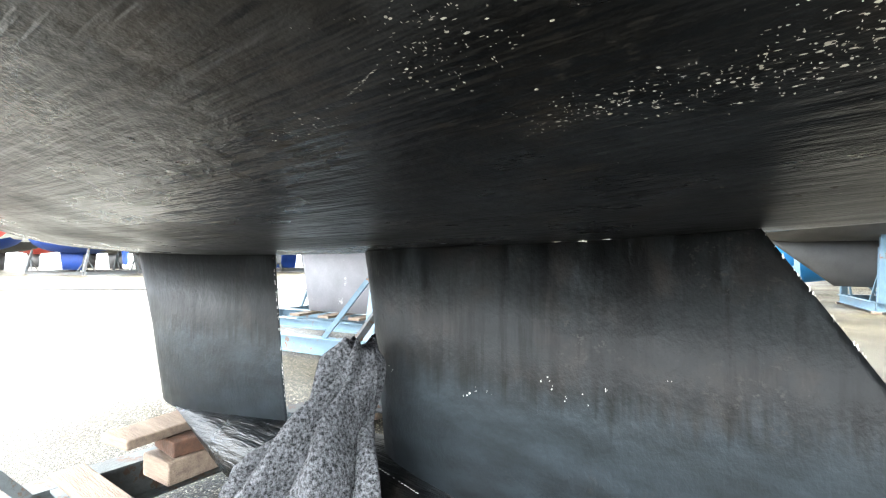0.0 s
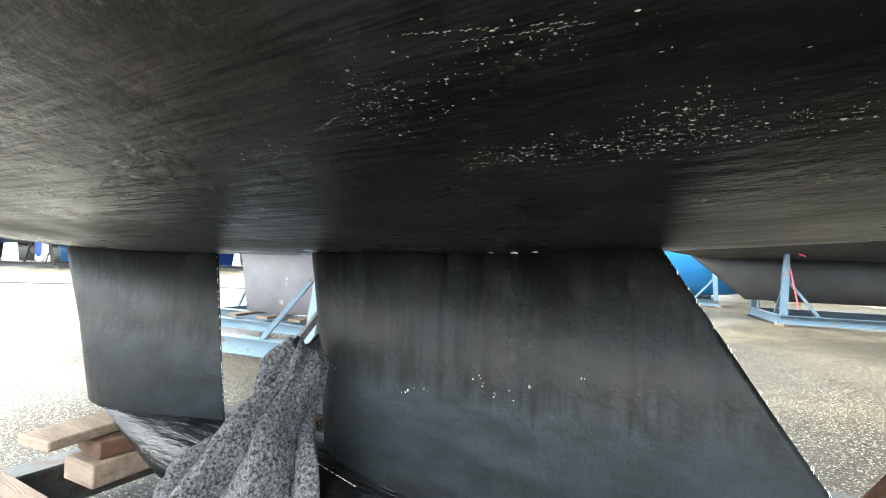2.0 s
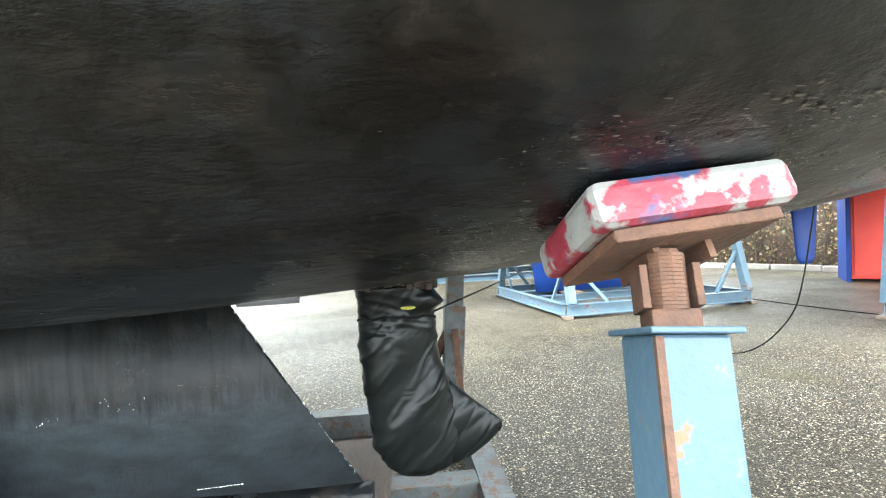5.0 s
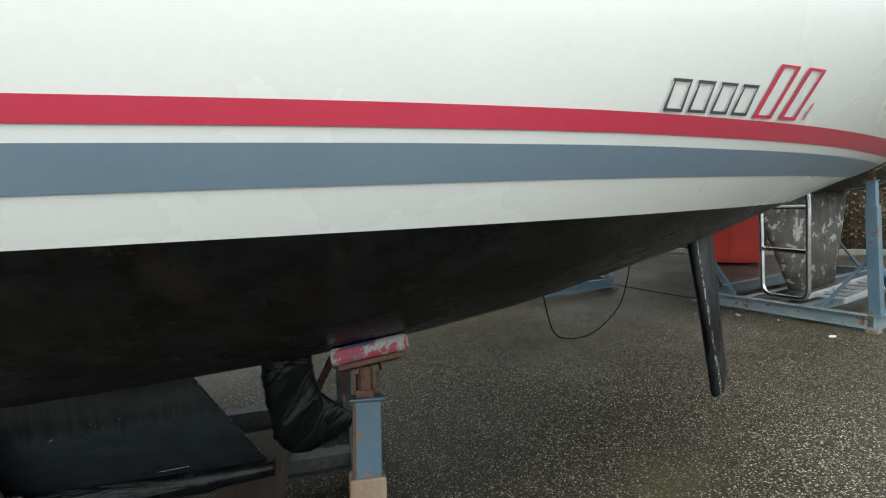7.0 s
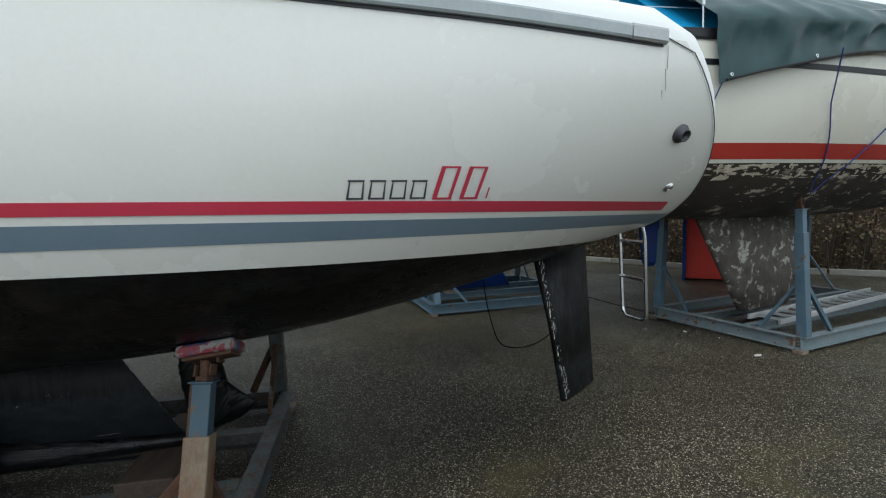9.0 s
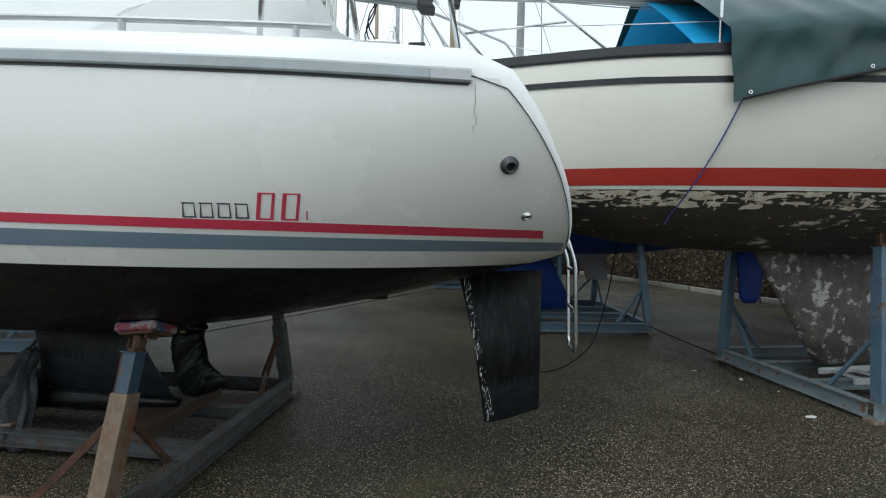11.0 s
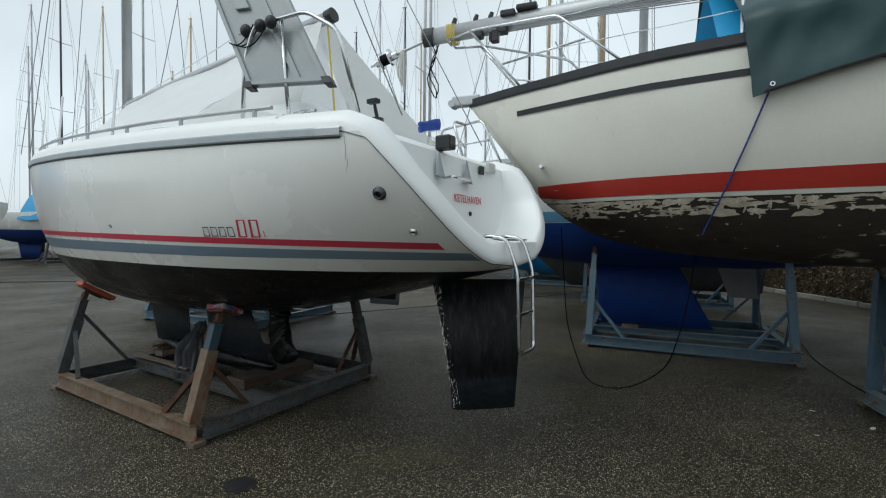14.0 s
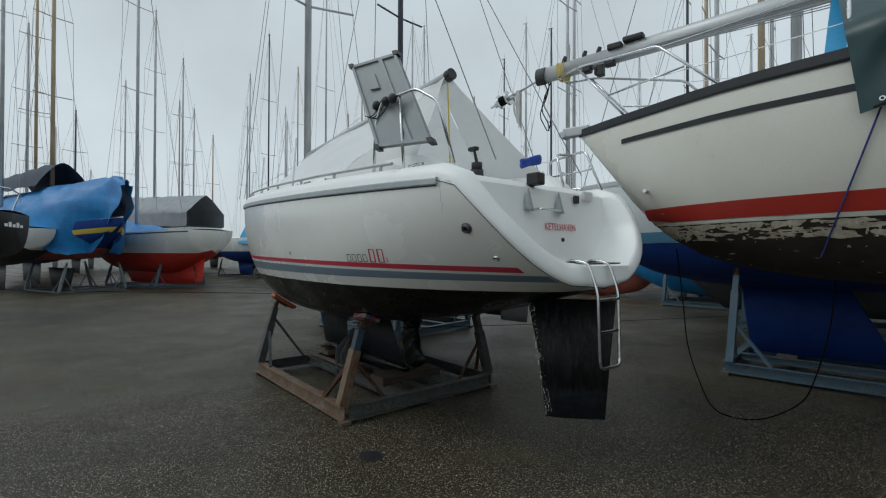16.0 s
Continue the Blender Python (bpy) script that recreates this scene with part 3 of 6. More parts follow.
part("dirt_run", bm, wood, yacht, "thin brown dirt run below the strake end")

# deck with rounded gunwale and camber
bm = bmesh.new()
rows = []
for i in range(61):
    x = -5.12 + (1.40 + 5.12) * i / 60
    b, z = half(x), sheer(x)
    e = min(1.0, b / 0.35)
    rows.append([(x, -b, z), (x, -b + 0.004, z + 0.06), (x, -b + 0.03 * e, z + 0.11), (x, -b + 0.08 * e, z + 0.135), (x, -b + 0.3 * e * min(1, b), z + 0.14), (x, -b * 0.45, z + 0.16), (x, 0, z + 0.17)])
both(bm, rows)
bmesh.ops.remove_doubles(bm, verts=bm.verts, dist=0.0005)
part("deck", bm, deck_white, yacht, "white moulded deck with rounded edge", True)

# stern: one rounded moulding that runs aft along the deck edge, down the raked stern and across below the platform
edge = []
for k in range(9):
    x = 1.30 + 0.56 * k / 8
    edge.append((Vector((x, -half(x), sheer(x))), 0.0))
for k in range(25):
    s = 1 - k / 24
    z = 1.475 + (2.20 - 1.475) * s ** 1.7
    x = cut(2.36, z)
    edge.append((Vector((x, -side_y(x, z) * min(1.0, 0.0 + 6 * s) if k > 18 else -side_y(x, z), z)), min(1.0, 0.35 + 0.13 * k)))
edge = edge + [(Vector((p.x, -p.y * (1 - 0.30 * min(1.0, p.x / 2.0)), p.z)), h) for p, h in edge[-2::-1]]
prof = [(0.0, 0.0), (0.002, 0.045), (0.016, 0.085), (0.045, 0.118), (0.085, 0.134), (0.135, 0.140), (0.185, 0.134), (0.205, 0.105)]
panel_x = lambda z: 1.93 + 0.12 * (2.0 - z)
bm = bmesh.new()
rows = []
top_z = 2.335
n_e = len(edge)
for i, (p, h) in enumerate(edge):
    tang = (edge[min(n_e - 1, i + 1)][0] - edge[max(0, i - 1)][0]).normalized()
    up = Vector((0.86 * h, 0, 1 - 0.49 * h)).normalized()
    inw = up.cross(tang).normalized()
    if inw.y * p.y > 0 and abs(p.y) > 0.3:
        inw = -inw
    if abs(p.y) <= 0.3 and inw.z < 0:
        inw = -inw
    hs = 1.0 - 0.66 * h
    ws = 1.0 - 0.15 * h if p.y < 0 else 1.0 - 0.45 * h
    row = [p + inw * w * ws + up * d * hs for w, d in prof]
    for q in row[5:]:
        if h > 0.5 and q.z < 1.63:
            q.z = 1.63 + 0.003 * row.index(q)
            q.x = min(q.x, cut(2.36, 1.64) + 0.05 - 0.02 * (row.index(q) - 5))
    last = row[-1]
    z = min(top_z, max(1.655, last.z - 0.012))
    xi = panel_x(z) if h > 0 else min(last.x, panel_x(z))
    lean = 0.045 if p.y < 0 else 0.03
    row.append(Vector((min(last.x, last.x - 0.02 * h), last.y * (1 - 0.012), z)))
    row.append(Vector((min(last.x, xi + 0.03), last.y * (1 - lean * 0.8), z)))
    row.append(Vector((min(last.x, xi), last.y * (1 - lean), z if z > 1.7 else 1.69)))
    rows.append(row)
grid(bm, rows)
inner = [r[-1] for r in rows]
half_n = n_e // 2
grid(bm, [inner[: half_n + 1], inner[half_n:][::-1]])
bmesh.ops.remove_doubles(bm, verts=bm.verts, dist=0.0005)
bmesh.ops.recalc_face_normals(bm, faces=bm.faces)
transom = part("transom", bm, deck_white, yacht, "white moulded transom with bathing platform", True)
transom.data.set_sharp_from_angle(angle=radians(38))
bm = bmesh.new()
tube(bm, [p + Vector((0.004, -0.004 if p.y < 0 else 0.004, 0.0)) for p, h in edge[8:-8]], 0.0022, 6)
part("joint_line", bm, black_rubber, yacht, "dark joint between hull and deck moulding", True)
bm = bmesh.new()
box(bm, (2.03, -0.33, 1.655), (2.27, 0.62, 1.668), bevel=0.004)
part("platform_tread", bm, wood, yacht, "thin weathered teak tread")

# cockpit coaming behind the transom
bm = bmesh.new()
for sg in (-1, 1):
    rows = []
    for i in range(13):
        x = 0.3 + 1.2 * i / 12
        drop = 0.0 if i < 8 else 0.25 * ((i - 8) / 4) ** 2
        z = sheer(x) + 0.15
        rows.append([(x, sg * 0.72, z - 0.05), (x, sg * 0.74, z + 0.16 - drop), (x, sg * 0.82, z + 0.2 - drop), (x, sg * 0.95, z + 0.18 - drop), (x, sg * 1.05, z)])
    bm = bmesh.new()
    grid(bm, rows if sg > 0 else [r[::-1] for r in rows])
    part("coaming", bm, deck_white, yacht, "white cockpit coaming", True)

# fins and bulb


def foil(bm, sections, n=14):
    """A fin through (x leading, x trailing, thickness, z, y offset) sections."""
    rows = []
    for x0, x1, t, z, y0 in sections:
        pts = []
        for k in range(n):
            u = (1 - math.cos(math.pi * k / (n - 1))) / 2
            th = t * (1.48 * math.sqrt(u) - 0.63 * u - 1.758 * u * u + 1.421 * u ** 3 - 0.5 * u ** 4) * 2 + 0.0015
            pts.append((x0 + (x1 - x0) * u, y0 - th / 2 * 2, z))
        for k in range(n - 2, 0, -1):
            x, y, _ = pts[k]
            pts.append((x, 2 * y0 - y, z))
        rows.append(pts)
    grid(bm, rows, close=True, cap=True)


bm = bmesh.new()
foil(bm, [(-2.52, -1.78, 0.055, 0.36, 0), (-2.62, -1.82, 0.055, 0.62, 0), (-2.78, -1.86, 0.06, 0.94, 0)])
front_fin = part("front_fin", bm, fin_paint, yacht, "worn black front keel fin", True)
bm = bmesh.new()
foil(bm, [(-1.41, -0.335, 0.055, 0.35, 0), (-1.44, -0.54, 0.055, 0.66, 0), (-1.49, -0.718, 0.06, 0.94, 0)])
rear_fin = part("rear_fin", bm, fin_paint, yacht, "worn black rear keel fin with chipped edge", True)
bm = bmesh.new()
rows = []
for i in range(25):
    u = i / 24
    x = -2.50 + (2.50 - 0.315) * u
    w = 0.155 * min(1.0, (u / 0.30) ** 0.75) * (1 - 0.74 * max(0, (u - 0.38) / 0.62) ** 1.1) + 0.004
    top = 0.375 + 0.06 * min(1, u / 0.5) - 0.045 * max(0, (u - 0.5) / 0.3) if u < 0.8 else 0.39 - 0.03 * (u - 0.8) / 0.2
    bot = 0.365 - 0.14 * min(1, (u / 0.45)) ** 0.9 + 0.06 * max(0, (u - 0.42) / 0.58)
    rows.append([(x, 0, top), (x, -w * 0.55, top - 0.015), (x, -w, (top * 0.6 + bot * 0.4)), (x, -w * 0.92, bot + 0.03), (x, -w * 0.5, bot), (x, w * 0.5, bot), (x, w * 0.92, bot + 0.03), (x, w, (top * 0.6 + bot * 0.4)), (x, w * 0.55, top - 0.015)])
grid(bm, rows, close=True, cap=True)
bulb = part("keel_bulb", bm, antifoul, yacht, "black tandem keel bulb with scraped nose", True)

# pale chips along fin edges and marks on the fins
bm = bmesh.new()
for i in range(60):
    u = rnd.random()
    x, z = -0.705 + 0.345 * u + 0.002, 0.92 - 0.53 * u
    flake(bm, (x - 0.004, -0.006 - 0.004 * rnd.random(), z), (0.2, -1, 0.1), 0.0004 + 0.0006 * rnd.random(), 0.0012 + 0.005 * rnd.random() ** 3)
for i in range(46):
    u = rnd.random()
    flake(bm, (-1.857 + 0.065 * u, -0.006, 0.87 - 0.42 * u), (0.3, -1, 0), 0.0008, 0.001 + 0.005 * rnd.random() ** 3)
for i in range(10):
    flake(bm, (-1.45 + 0.72 * rnd.random() ** 0.7, -0.062, 0.893 + 0.004 * rnd.random()), (0, -1, 0.1), 0.009 * rnd.random() ** 2 + 0.002, 0.001)
for x, z, s in ((-1.148, 0.622, 0.013), (-1.125, 0.626, 0.006), (-1.10, 0.63, 0.005), (-0.995, 0.662, 0.011), (-0.985, 0.655, 0.007), (-0.90, 0.662, 0.008), (-0.812, 0.69, 0.006), (-1.33, 0.64, 0.008), (-0.96, 0.64, 0.006), (-0.93, 0.637, 0.008)):
    for q in range(3):
        flake(bm, (x + rnd.gauss(0, s * 0.6), -0.0785 + 0.09 * max(0, x + 1.16), z + rnd.gauss(0, s * 0.45)), (0.08, -1, 0), s * (0.04 + 0.10 * rnd.random()), s * (0.05 + 0.18 * rnd.random()))
for x0, z0, dx, dz in ((-1.40, 0.655, 0.03, 0.004), (-1.36, 0.425, 0.10, -0.02), (-0.78, 0.40, 0.12, 0.0)):
    for k in range(14):
        if rnd.random() < 0.75:
            x = x0 + dx * k / 13
            flake(bm, (x, -0.0785 + 0.09 * max(0, x + 1.16), z0 + dz * k / 13), (0.08, -1, 0), dx / 26, 0.0009)
part("paint_chips", bm, chip, rear_fin, "pale chipped paint flecks")["kind"] = "stuff"

# pale worn specks on the bottom paint
bm = bmesh.new()
for cx, cy, sx, sy, n in ((-0.80, -0.645, 0.022, 0.014, 60), (-0.76, -0.57, 0.03, 0.006, 40), (-0.70, -0.56, 0.03, 0.008, 70), (-0.645, -0.575, 0.022, 0.014, 80), (-0.72, -0.665, 0.04, 0.008, 34), (-0.92, -0.625, 0.03, 0.004, 16), (-0.57, -0.56, 0.05, 0.008, 50),
                          (-0.46, -0.58, 0.06, 0.02, 14), (-0.28, -0.65, 0.02, 0.015, 26), (-0.18, -0.60, 0.05, 0.015, 50), (-0.14, -0.82, 0.05, 0.012, 30), (0.0, -0.85, 0.06, 0.012, 30), (0.25, -0.88, 0.06, 0.012, 40), (-0.65, -0.3, 0.15, 0.1, 30)):
    for i in range(int(n * 2.5)):
        x, y = cx + rnd.gauss(0, sx * 0.9), cy + 0.022 + rnd.gauss(0, sy * 1.5)
        z = None
        lo, hi = keel_line(x), 1.4
        for _ in range(26):
            mid = (lo + hi) / 2
            if side_y(x, mid) < -y:
                lo = mid
            else:
                hi = mid
        flake(bm, (x, y, lo - 0.0006), (0, -0.25, -1), 0.0003 + 0.0017 * rnd.random() ** 3.5, 0.0003 + 0.0009 * rnd.random() ** 2)
for x0, y0, dx, dy, w in ((-0.76, -0.668, 0.075, 0.012, 0.0009), (-0.735, -0.655, 0.06, 0.006, 0.0006), (-0.87, -0.615, 0.03, -0.006, 0.0005)):
    # long scratches down to the primer
    for k in range(40):
        if rnd.random() < 0.3:
            continue
        x, y = x0 + dx * k / 39, y0 + dy * k / 25 + rnd.gauss(0, 0.0004)
        lo, hi = keel_line(x), 1.4
        for _ in range(26):
            mid = (lo + hi) / 2
            if side_y(x, mid) < -y:
                lo = mid
            else:
                hi = mid
        flake(bm, (x, y, lo - 0.0006), (0, -0.25, -1), 0.0012, w * 0.5)
part("worn_specks", bm, old_paint, yacht, "pale specks of old paint")["kind"] = "stuff"

# duller grey scuffs round the padded head and glints painted as grey flakes
bm = bmesh.new()
# third cluster: the glint of rough paint, drawn in colour
for cx, cy, sx, sy, n in ((-0.16, -0.56, 0.07, 0.03, 240), (-0.04, -0.66, 0.06, 0.025, 220), (-0.08, -0.74, 0.10, 0.05, 480), (0.18, -0.96, 0.10, 0.014, 200), (0.02, -0.93, 0.08, 0.012, 120), (-0.42, -0.30, 0.12, 0.10, 160), (0.1, -0.35, 0.16, 0.10, 180)):
    for i in range(n):
        x, y = cx + rnd.gauss(0, sx), cy + rnd.gauss(0, sy)
        lo, hi = keel_line(x), 1.4
        for _ in range(26):
            mid = (lo + hi) / 2
            if side_y(x, mid) < -y:
                lo = mid
            else:
                hi = mid
        flake(bm, (x, y, lo - 0.0006), (0, -0.3, -1), 0.0006 + 0.0062 * rnd.random() ** 2.5, 0.0005 + 0.0022 * rnd.random() ** 2)
part("scuff_mark", bm, scuff_glint, yacht, "dull grey scuff marks and painted glints")["kind"] = "stuff"

# rudder turned hard over, with chipped leading edge
rud = thing("rudder", Matrix.Translation((1.98, -0.05, 0)) @ pose(0, 0, 0, 0, 0, 38.0))
rud.parent = yacht
bm = bmesh.new()
foil(bm, [(-0.129, 0.341, 0.028, 0.41, -0.108), (-0.18, 0.39, 0.032, 0.9, -0.052), (-0.28, 0.44, 0.036, 1.36, 0)])
blade = part("blade", bm, fin_paint, rud, "black rudder blade", True)
bm = bmesh.new()
for i in range(170):
    u = rnd.random()
    flake(bm, (-0.121 - 0.145 * u + 0.05 * rnd.random() ** 2, -0.137 + 0.108 * u - 0.004 * rnd.random(), 0.43 + 0.9 * u), (-0.3, -1, 0), 0.0022 * rnd.random() ** 2 + 0.0007, 0.020 * rnd.random() ** 2 + 0.002)
part("edge_chips", bm, chip, rud, "white chipped leading edge")["kind"] = "stuff"
bm = bmesh.new()
foil(bm, [(1.02, 1.25, 0.02, 1.14, 0), (1.0, 1.27, 0.025, 1.26, 0)], 8)
part("small_skeg", bm, fin_paint, yacht, "small black skeg fin")

# saildrive plate that the bag hangs from
bm = bmesh.new()
box(bm, (-0.33, -0.08, 0.918), (-0.11, 0.08, 0.962), bevel=0.006)
for i in range(4):
    box(bm, (-0.31 + i * 0.055, -0.088, 0.915), (-0.29 + i * 0.055, -0.078, 0.935), bevel=0.003)
part("drive_flange", bm, drive_rust, yacht, "rusty saildrive flange")


# exhaust, drain, vents
def disc_fit(name, x, z, r, depth, mat, lab):
    y = -side_y(x, z)
    n = Vector((side_y(x - 0.05, z) * 0 + (side_y(x - 0.05, z) - side_y(x + 0.05, z)) / 0.1, -1, -(side_y(x, z + 0.05) - side_y(x, z - 0.05)) / 0.1)).normalized()
    p = Vector((x, y, z))
    bm = bmesh.new()
    m, _ = frame_at(p, p + n)
    prof = [(r * 1.5, -0.004), (r * 1.5, 0.006), (r, 0.008), (r, depth), (r * 0.78, depth), (r * 0.72, -0.02)]
    grid(bm, [[m @ Vector((rr * math.cos(a), rr * math.sin(a), h)) for a in (2 * math.pi * k / 20 for k in range(20))] for rr, h in prof], close=True)
    ob = part(name, bm, mat, yacht, lab, True)
    bm = bmesh.new()
    grid(bm, [[m @ Vector((rr * math.cos(a), rr * math.sin(a), 0.004)) for a in (2 * math.pi * k / 16 for k in range(16))] for rr in (r * 0.76, r * 0.01)], close=True)
    part("bore", bm, black_rubber, ob)


disc_fit("exhaust_outlet", 2.03, 1.915, 0.026, 0.03, dark_mark, "dark steel exhaust outlet")
disc_fit("drain_fitting", 2.12, 1.709, 0.016, 0.012, steel, "small steel drain fitting")
disc_fit("intake_fitting", -0.47, 1.74, 0.011, 0.006, rail_grey, "small grey skin fitting")

# maker's mark drawn as plain shapes


def decal(bm, x0, x1, z0, z1, slant=0.0, side=-1):
    rows = []
    for i in range(4):
        u = i / 3
        rows.append([(xx, -side_y(xx, z) - 0.004, z) for xx, z in ((x0 + (x1 - x0) * u, z0), (x0 + (x1 - x0) * u + slant, z1))])
    grid(bm, rows)


MZ = -0.018
for x in (0.695, 0.765, 0.835, 0.905):
    bm = bmesh.new()
    decal(bm, x, x + 0.055, 1.685 + MZ, 1.691 + MZ)
    decal(bm, x + 0.008, x + 0.062, 1.741 + MZ, 1.747 + MZ)
    decal(bm, x + 0.002, x + 0.008, 1.691 + MZ, 1.741 + MZ, 0.01)
    decal(bm, x + 0.048, x + 0.054, 1.691 + MZ, 1.741 + MZ, 0.008)
    bmesh.ops.remove_doubles(bm, verts=bm.verts, dist=0.003)
    part("dark_mark", bm, dark_mark, yacht, "thin dark grey plain shape")
for x in (0.985, 1.085):
    bm = bmesh.new()
    decal(bm, x, x + 0.07, 1.682 + MZ, 1.689 + MZ)
    decal(bm, x, x + 0.016, 1.689 + MZ, 1.786 + MZ, 0.028)
    decal(bm, x + 0.058, x + 0.070, 1.689 + MZ, 1.786 + MZ, 0.028)
    decal(bm, x + 0.03, x + 0.098, 1.786 + MZ, 1.792 + MZ)
    bmesh.ops.remove_doubles(bm, verts=bm.verts, dist=0.003)
    part("red_mark", bm, red_tape, yacht, "red plain shape")
bm = bmesh.new()
decal(bm, 1.185, 1.191, 1.685 + MZ, 1.722 + MZ, 0.008)
part("thin_mark", bm, red_tape, yacht, "thin red bar")

# handrail on stanchion feet
bm = bmesh.new()
for sg in (-1, 1):
    pts = []
    for i in range(30):
        x = -4.7 + 6.0 * i / 29
        pts.append((x, sg * max(0.05, half(x) - 0.09), sheer(x) + 0.185))
    tube(bm, pts, 0.013, 8)
    for i in range(9):
        x = -4.6 + 0.72 * i
        y = sg * max(0.05, half(x) - 0.09)
        tube(bm, [(x, y, sheer(x) + 0.125), (x, y, sheer(x) + 0.18)], 0.014, 6)
part("toe_handrail", bm, alu, yacht, "low aluminium toe handrail")
for sg in (-1,):
    bm = bmesh.new()
    y = sg * 1.27
    arch = bent((0.98, y, 2.40), (1.0, y, 2.80), (1.08, y * 0.99, 2.995), (1.50, y * 0.96, 3.0), (1.72, y * 0.93, 2.86), (1.80, y * 0.86, 2.40))
    tube(bm, arch, 0.0125, 8)
    tube(bm, [(1.40, y * 0.99, 2.38), (1.30, y * 0.97, 2.99)], 0.0125, 8)
    part("pushpit", bm, steel, yacht, "bent stainless pushpit rails", True)
for sg in (-1, 1):
    bm = bmesh.new()
    tube(bm, sag((1.02, -1.27, 2.98) if sg < 0 else (1.10, 0.96, 2.78), (-4.75, sg * 0.35, 3.0), 0.06), 0.0035, 5)
    part("guard_wire", bm, steel, yacht)
    for x in (-0.55, -1.84, -3.2):
        y = sg * (half(x) - 0.1)
        bm = bmesh.new()
        tube(bm, [(x, y, sheer(x) + 0.13), (x, y * 0.97, 2.99)], 0.011, 6)
        part("stanchion", bm, steel, yacht)

# far pushpit: two low bent rails, with a blue line bundle hung on it
bm = bmesh.new()
tube(bm, bent((1.10, 0.98, 2.40), (1.10, 0.96, 2.78), (1.62, 0.86, 2.80), (1.86, 0.78, 2.36)), 0.0125, 8)
tube(bm, [(1.10, 0.97, 2.60), (1.72, 0.84, 2.60)], 0.010, 8)
tube(bm, bent((1.40, 0.93, 2.38), (1.42, 0.90, 2.79), (1.44, 0.62, 2.76), (1.60, 0.52, 2.40)), 0.0125, 8)
tube(bm, [(1.42, 0.88, 2.56), (1.56, 0.55, 2.55)], 0.008, 6)
pit = part("pushpit", bm, steel, yacht, "low bent stainless pushpit rails", True)
bm = bmesh.new()
for k in range(9):
    a = k * 0.7
    p, q = Vector((1.42, 0.10 + 0.012 * math.sin(a * 2), 2.60 + 0.03 * math.cos(a))), Vector((1.48, 0.30 + 0.012 * math.cos(a), 2.66 + 0.03 * math.sin(a)))
    tube(bm, sag(p, q, 0.012 * math.sin(3 * a), 8), 0.020, 7)
part("line_bundle", bm, bundle_blue, pit, "bright blue bundled line", True)
bm = bmesh.new()
for k in range(5):
    a = k * 1.3
    tube(bm, [(1.50 + 0.07 * math.cos(a + 0.5 * j), 0.22 + 0.07 * math.sin(a + 0.5 * j), 2.50 - 0.012 * k + 0.03 * math.sin(j + k)) for j in range(14)], 0.006, 5)
part("rope_tail", bm, rope_white, pit, "tangled pale rope", True)

# bathing ladder folded down
lad = thing("boarding_ladder", Matrix.Translation((-0.03, -0.13, 0)))
lad.parent = yacht
bm = bmesh.new()
tube(bm, bent((2.20, -0.15, 1.655), (2.26, -0.15, 1.69), (2.42, -0.15, 1.675), (2.50, -0.15, 1.45), (2.52, -0.15, 0.90), (2.52, 0.12, 0.89), (2.50, 0.13, 1.45), (2.42, 0.13, 1.675), (2.26, 0.13, 1.69), (2.20, 0.13, 1.655)), 0.0125, 8)
part("ladder_frame", bm, steel, lad, "bent stainless tube", True)
for z in (1.40, 1.16):
    bm = bmesh.new()
    tube(bm, [(2.505, -0.15, z), (2.505, 0.13, z)], 0.0125, 8)
    part("rung", bm, steel, lad)

# transom fittings
bm = bmesh.new()
tube(bm, bent((1.94, -0.34, 2.10), (2.02, -0.36, 2.10), (2.02, -0.10, 2.10), (1.94, -0.08, 2.10)), 0.011, 8)
part("grab_bar", bm, steel, yacht, "steel grab bar")
for y in (-0.42, -0.02):
    bm = bmesh.new()
    rows = []
    for k in range(9):
        u = k / 8
        w, d = 0.006 + 0.042 * u ** 0.7, 0.004 + 0.045 * u ** 1.3
        rows.append([(1.935 + d * math.sin(a), y + w * math.cos(a), 2.265 - 0.17 * u - 0.015 * math.sin(a) * u) for a in (math.pi * q / 10 for q in range(11))])
    rows.append([(1.935, y, 2.105)] * 11)
    grid(bm, rows)
    part("vent_cowl", bm, shell_grey, yacht, "pale grey shell vent", True)
bm = bmesh.new()
box(bm, (1.86, -0.36, 2.30), (1.98, -0.26, 2.40), bevel=0.012)
nav = part("stern_light", bm, black_rubber, yacht, "black stern light")
bm = bmesh.new()
box(bm, (1.978, -0.35, 2.325), (1.985, -0.28, 2.385))
part("lens", bm, lamp_glass, nav)
bm = bmesh.new()
box(bm, (1.91, 0.22, 2.19), (1.935, 0.29, 2.26), bevel=0.008)
part("socket", bm, black_rubber, yacht, "black deck socket")
bm = bmesh.new()
box(bm, (1.90, 0.36, 2.22), (1.94, 0.50, 2.31), bevel=0.015)
part("hatch_cover", bm, beige_tarp, yacht, "small off-white locker lid")
bm = bmesh.new()
tube(bm, [(1.93, 0.02, 1.86), (1.955, 0.02, 1.86)], 0.018, 10)
part("scupper", bm, black_rubber, yacht)
text = bpy.data.curves.new("port_name", "FONT")
text.body, text.size, text.extrude, text.align_x, text.align_y = "KETELHAVEN", 0.085, 0.0006, "CENTER", "CENTER"
text.space_character = 1.08
tmp = new("tmp_text", text)
bpy.context.view_layer.update()
me = bpy.data.meshes.new_from_object(tmp.evaluated_get(bpy.context.evaluated_depsgraph_get()))
bpy.data.objects.remove(tmp)
me.materials.clear()
me.materials.append(red_tape)
lettering = new("port_lettering", me)
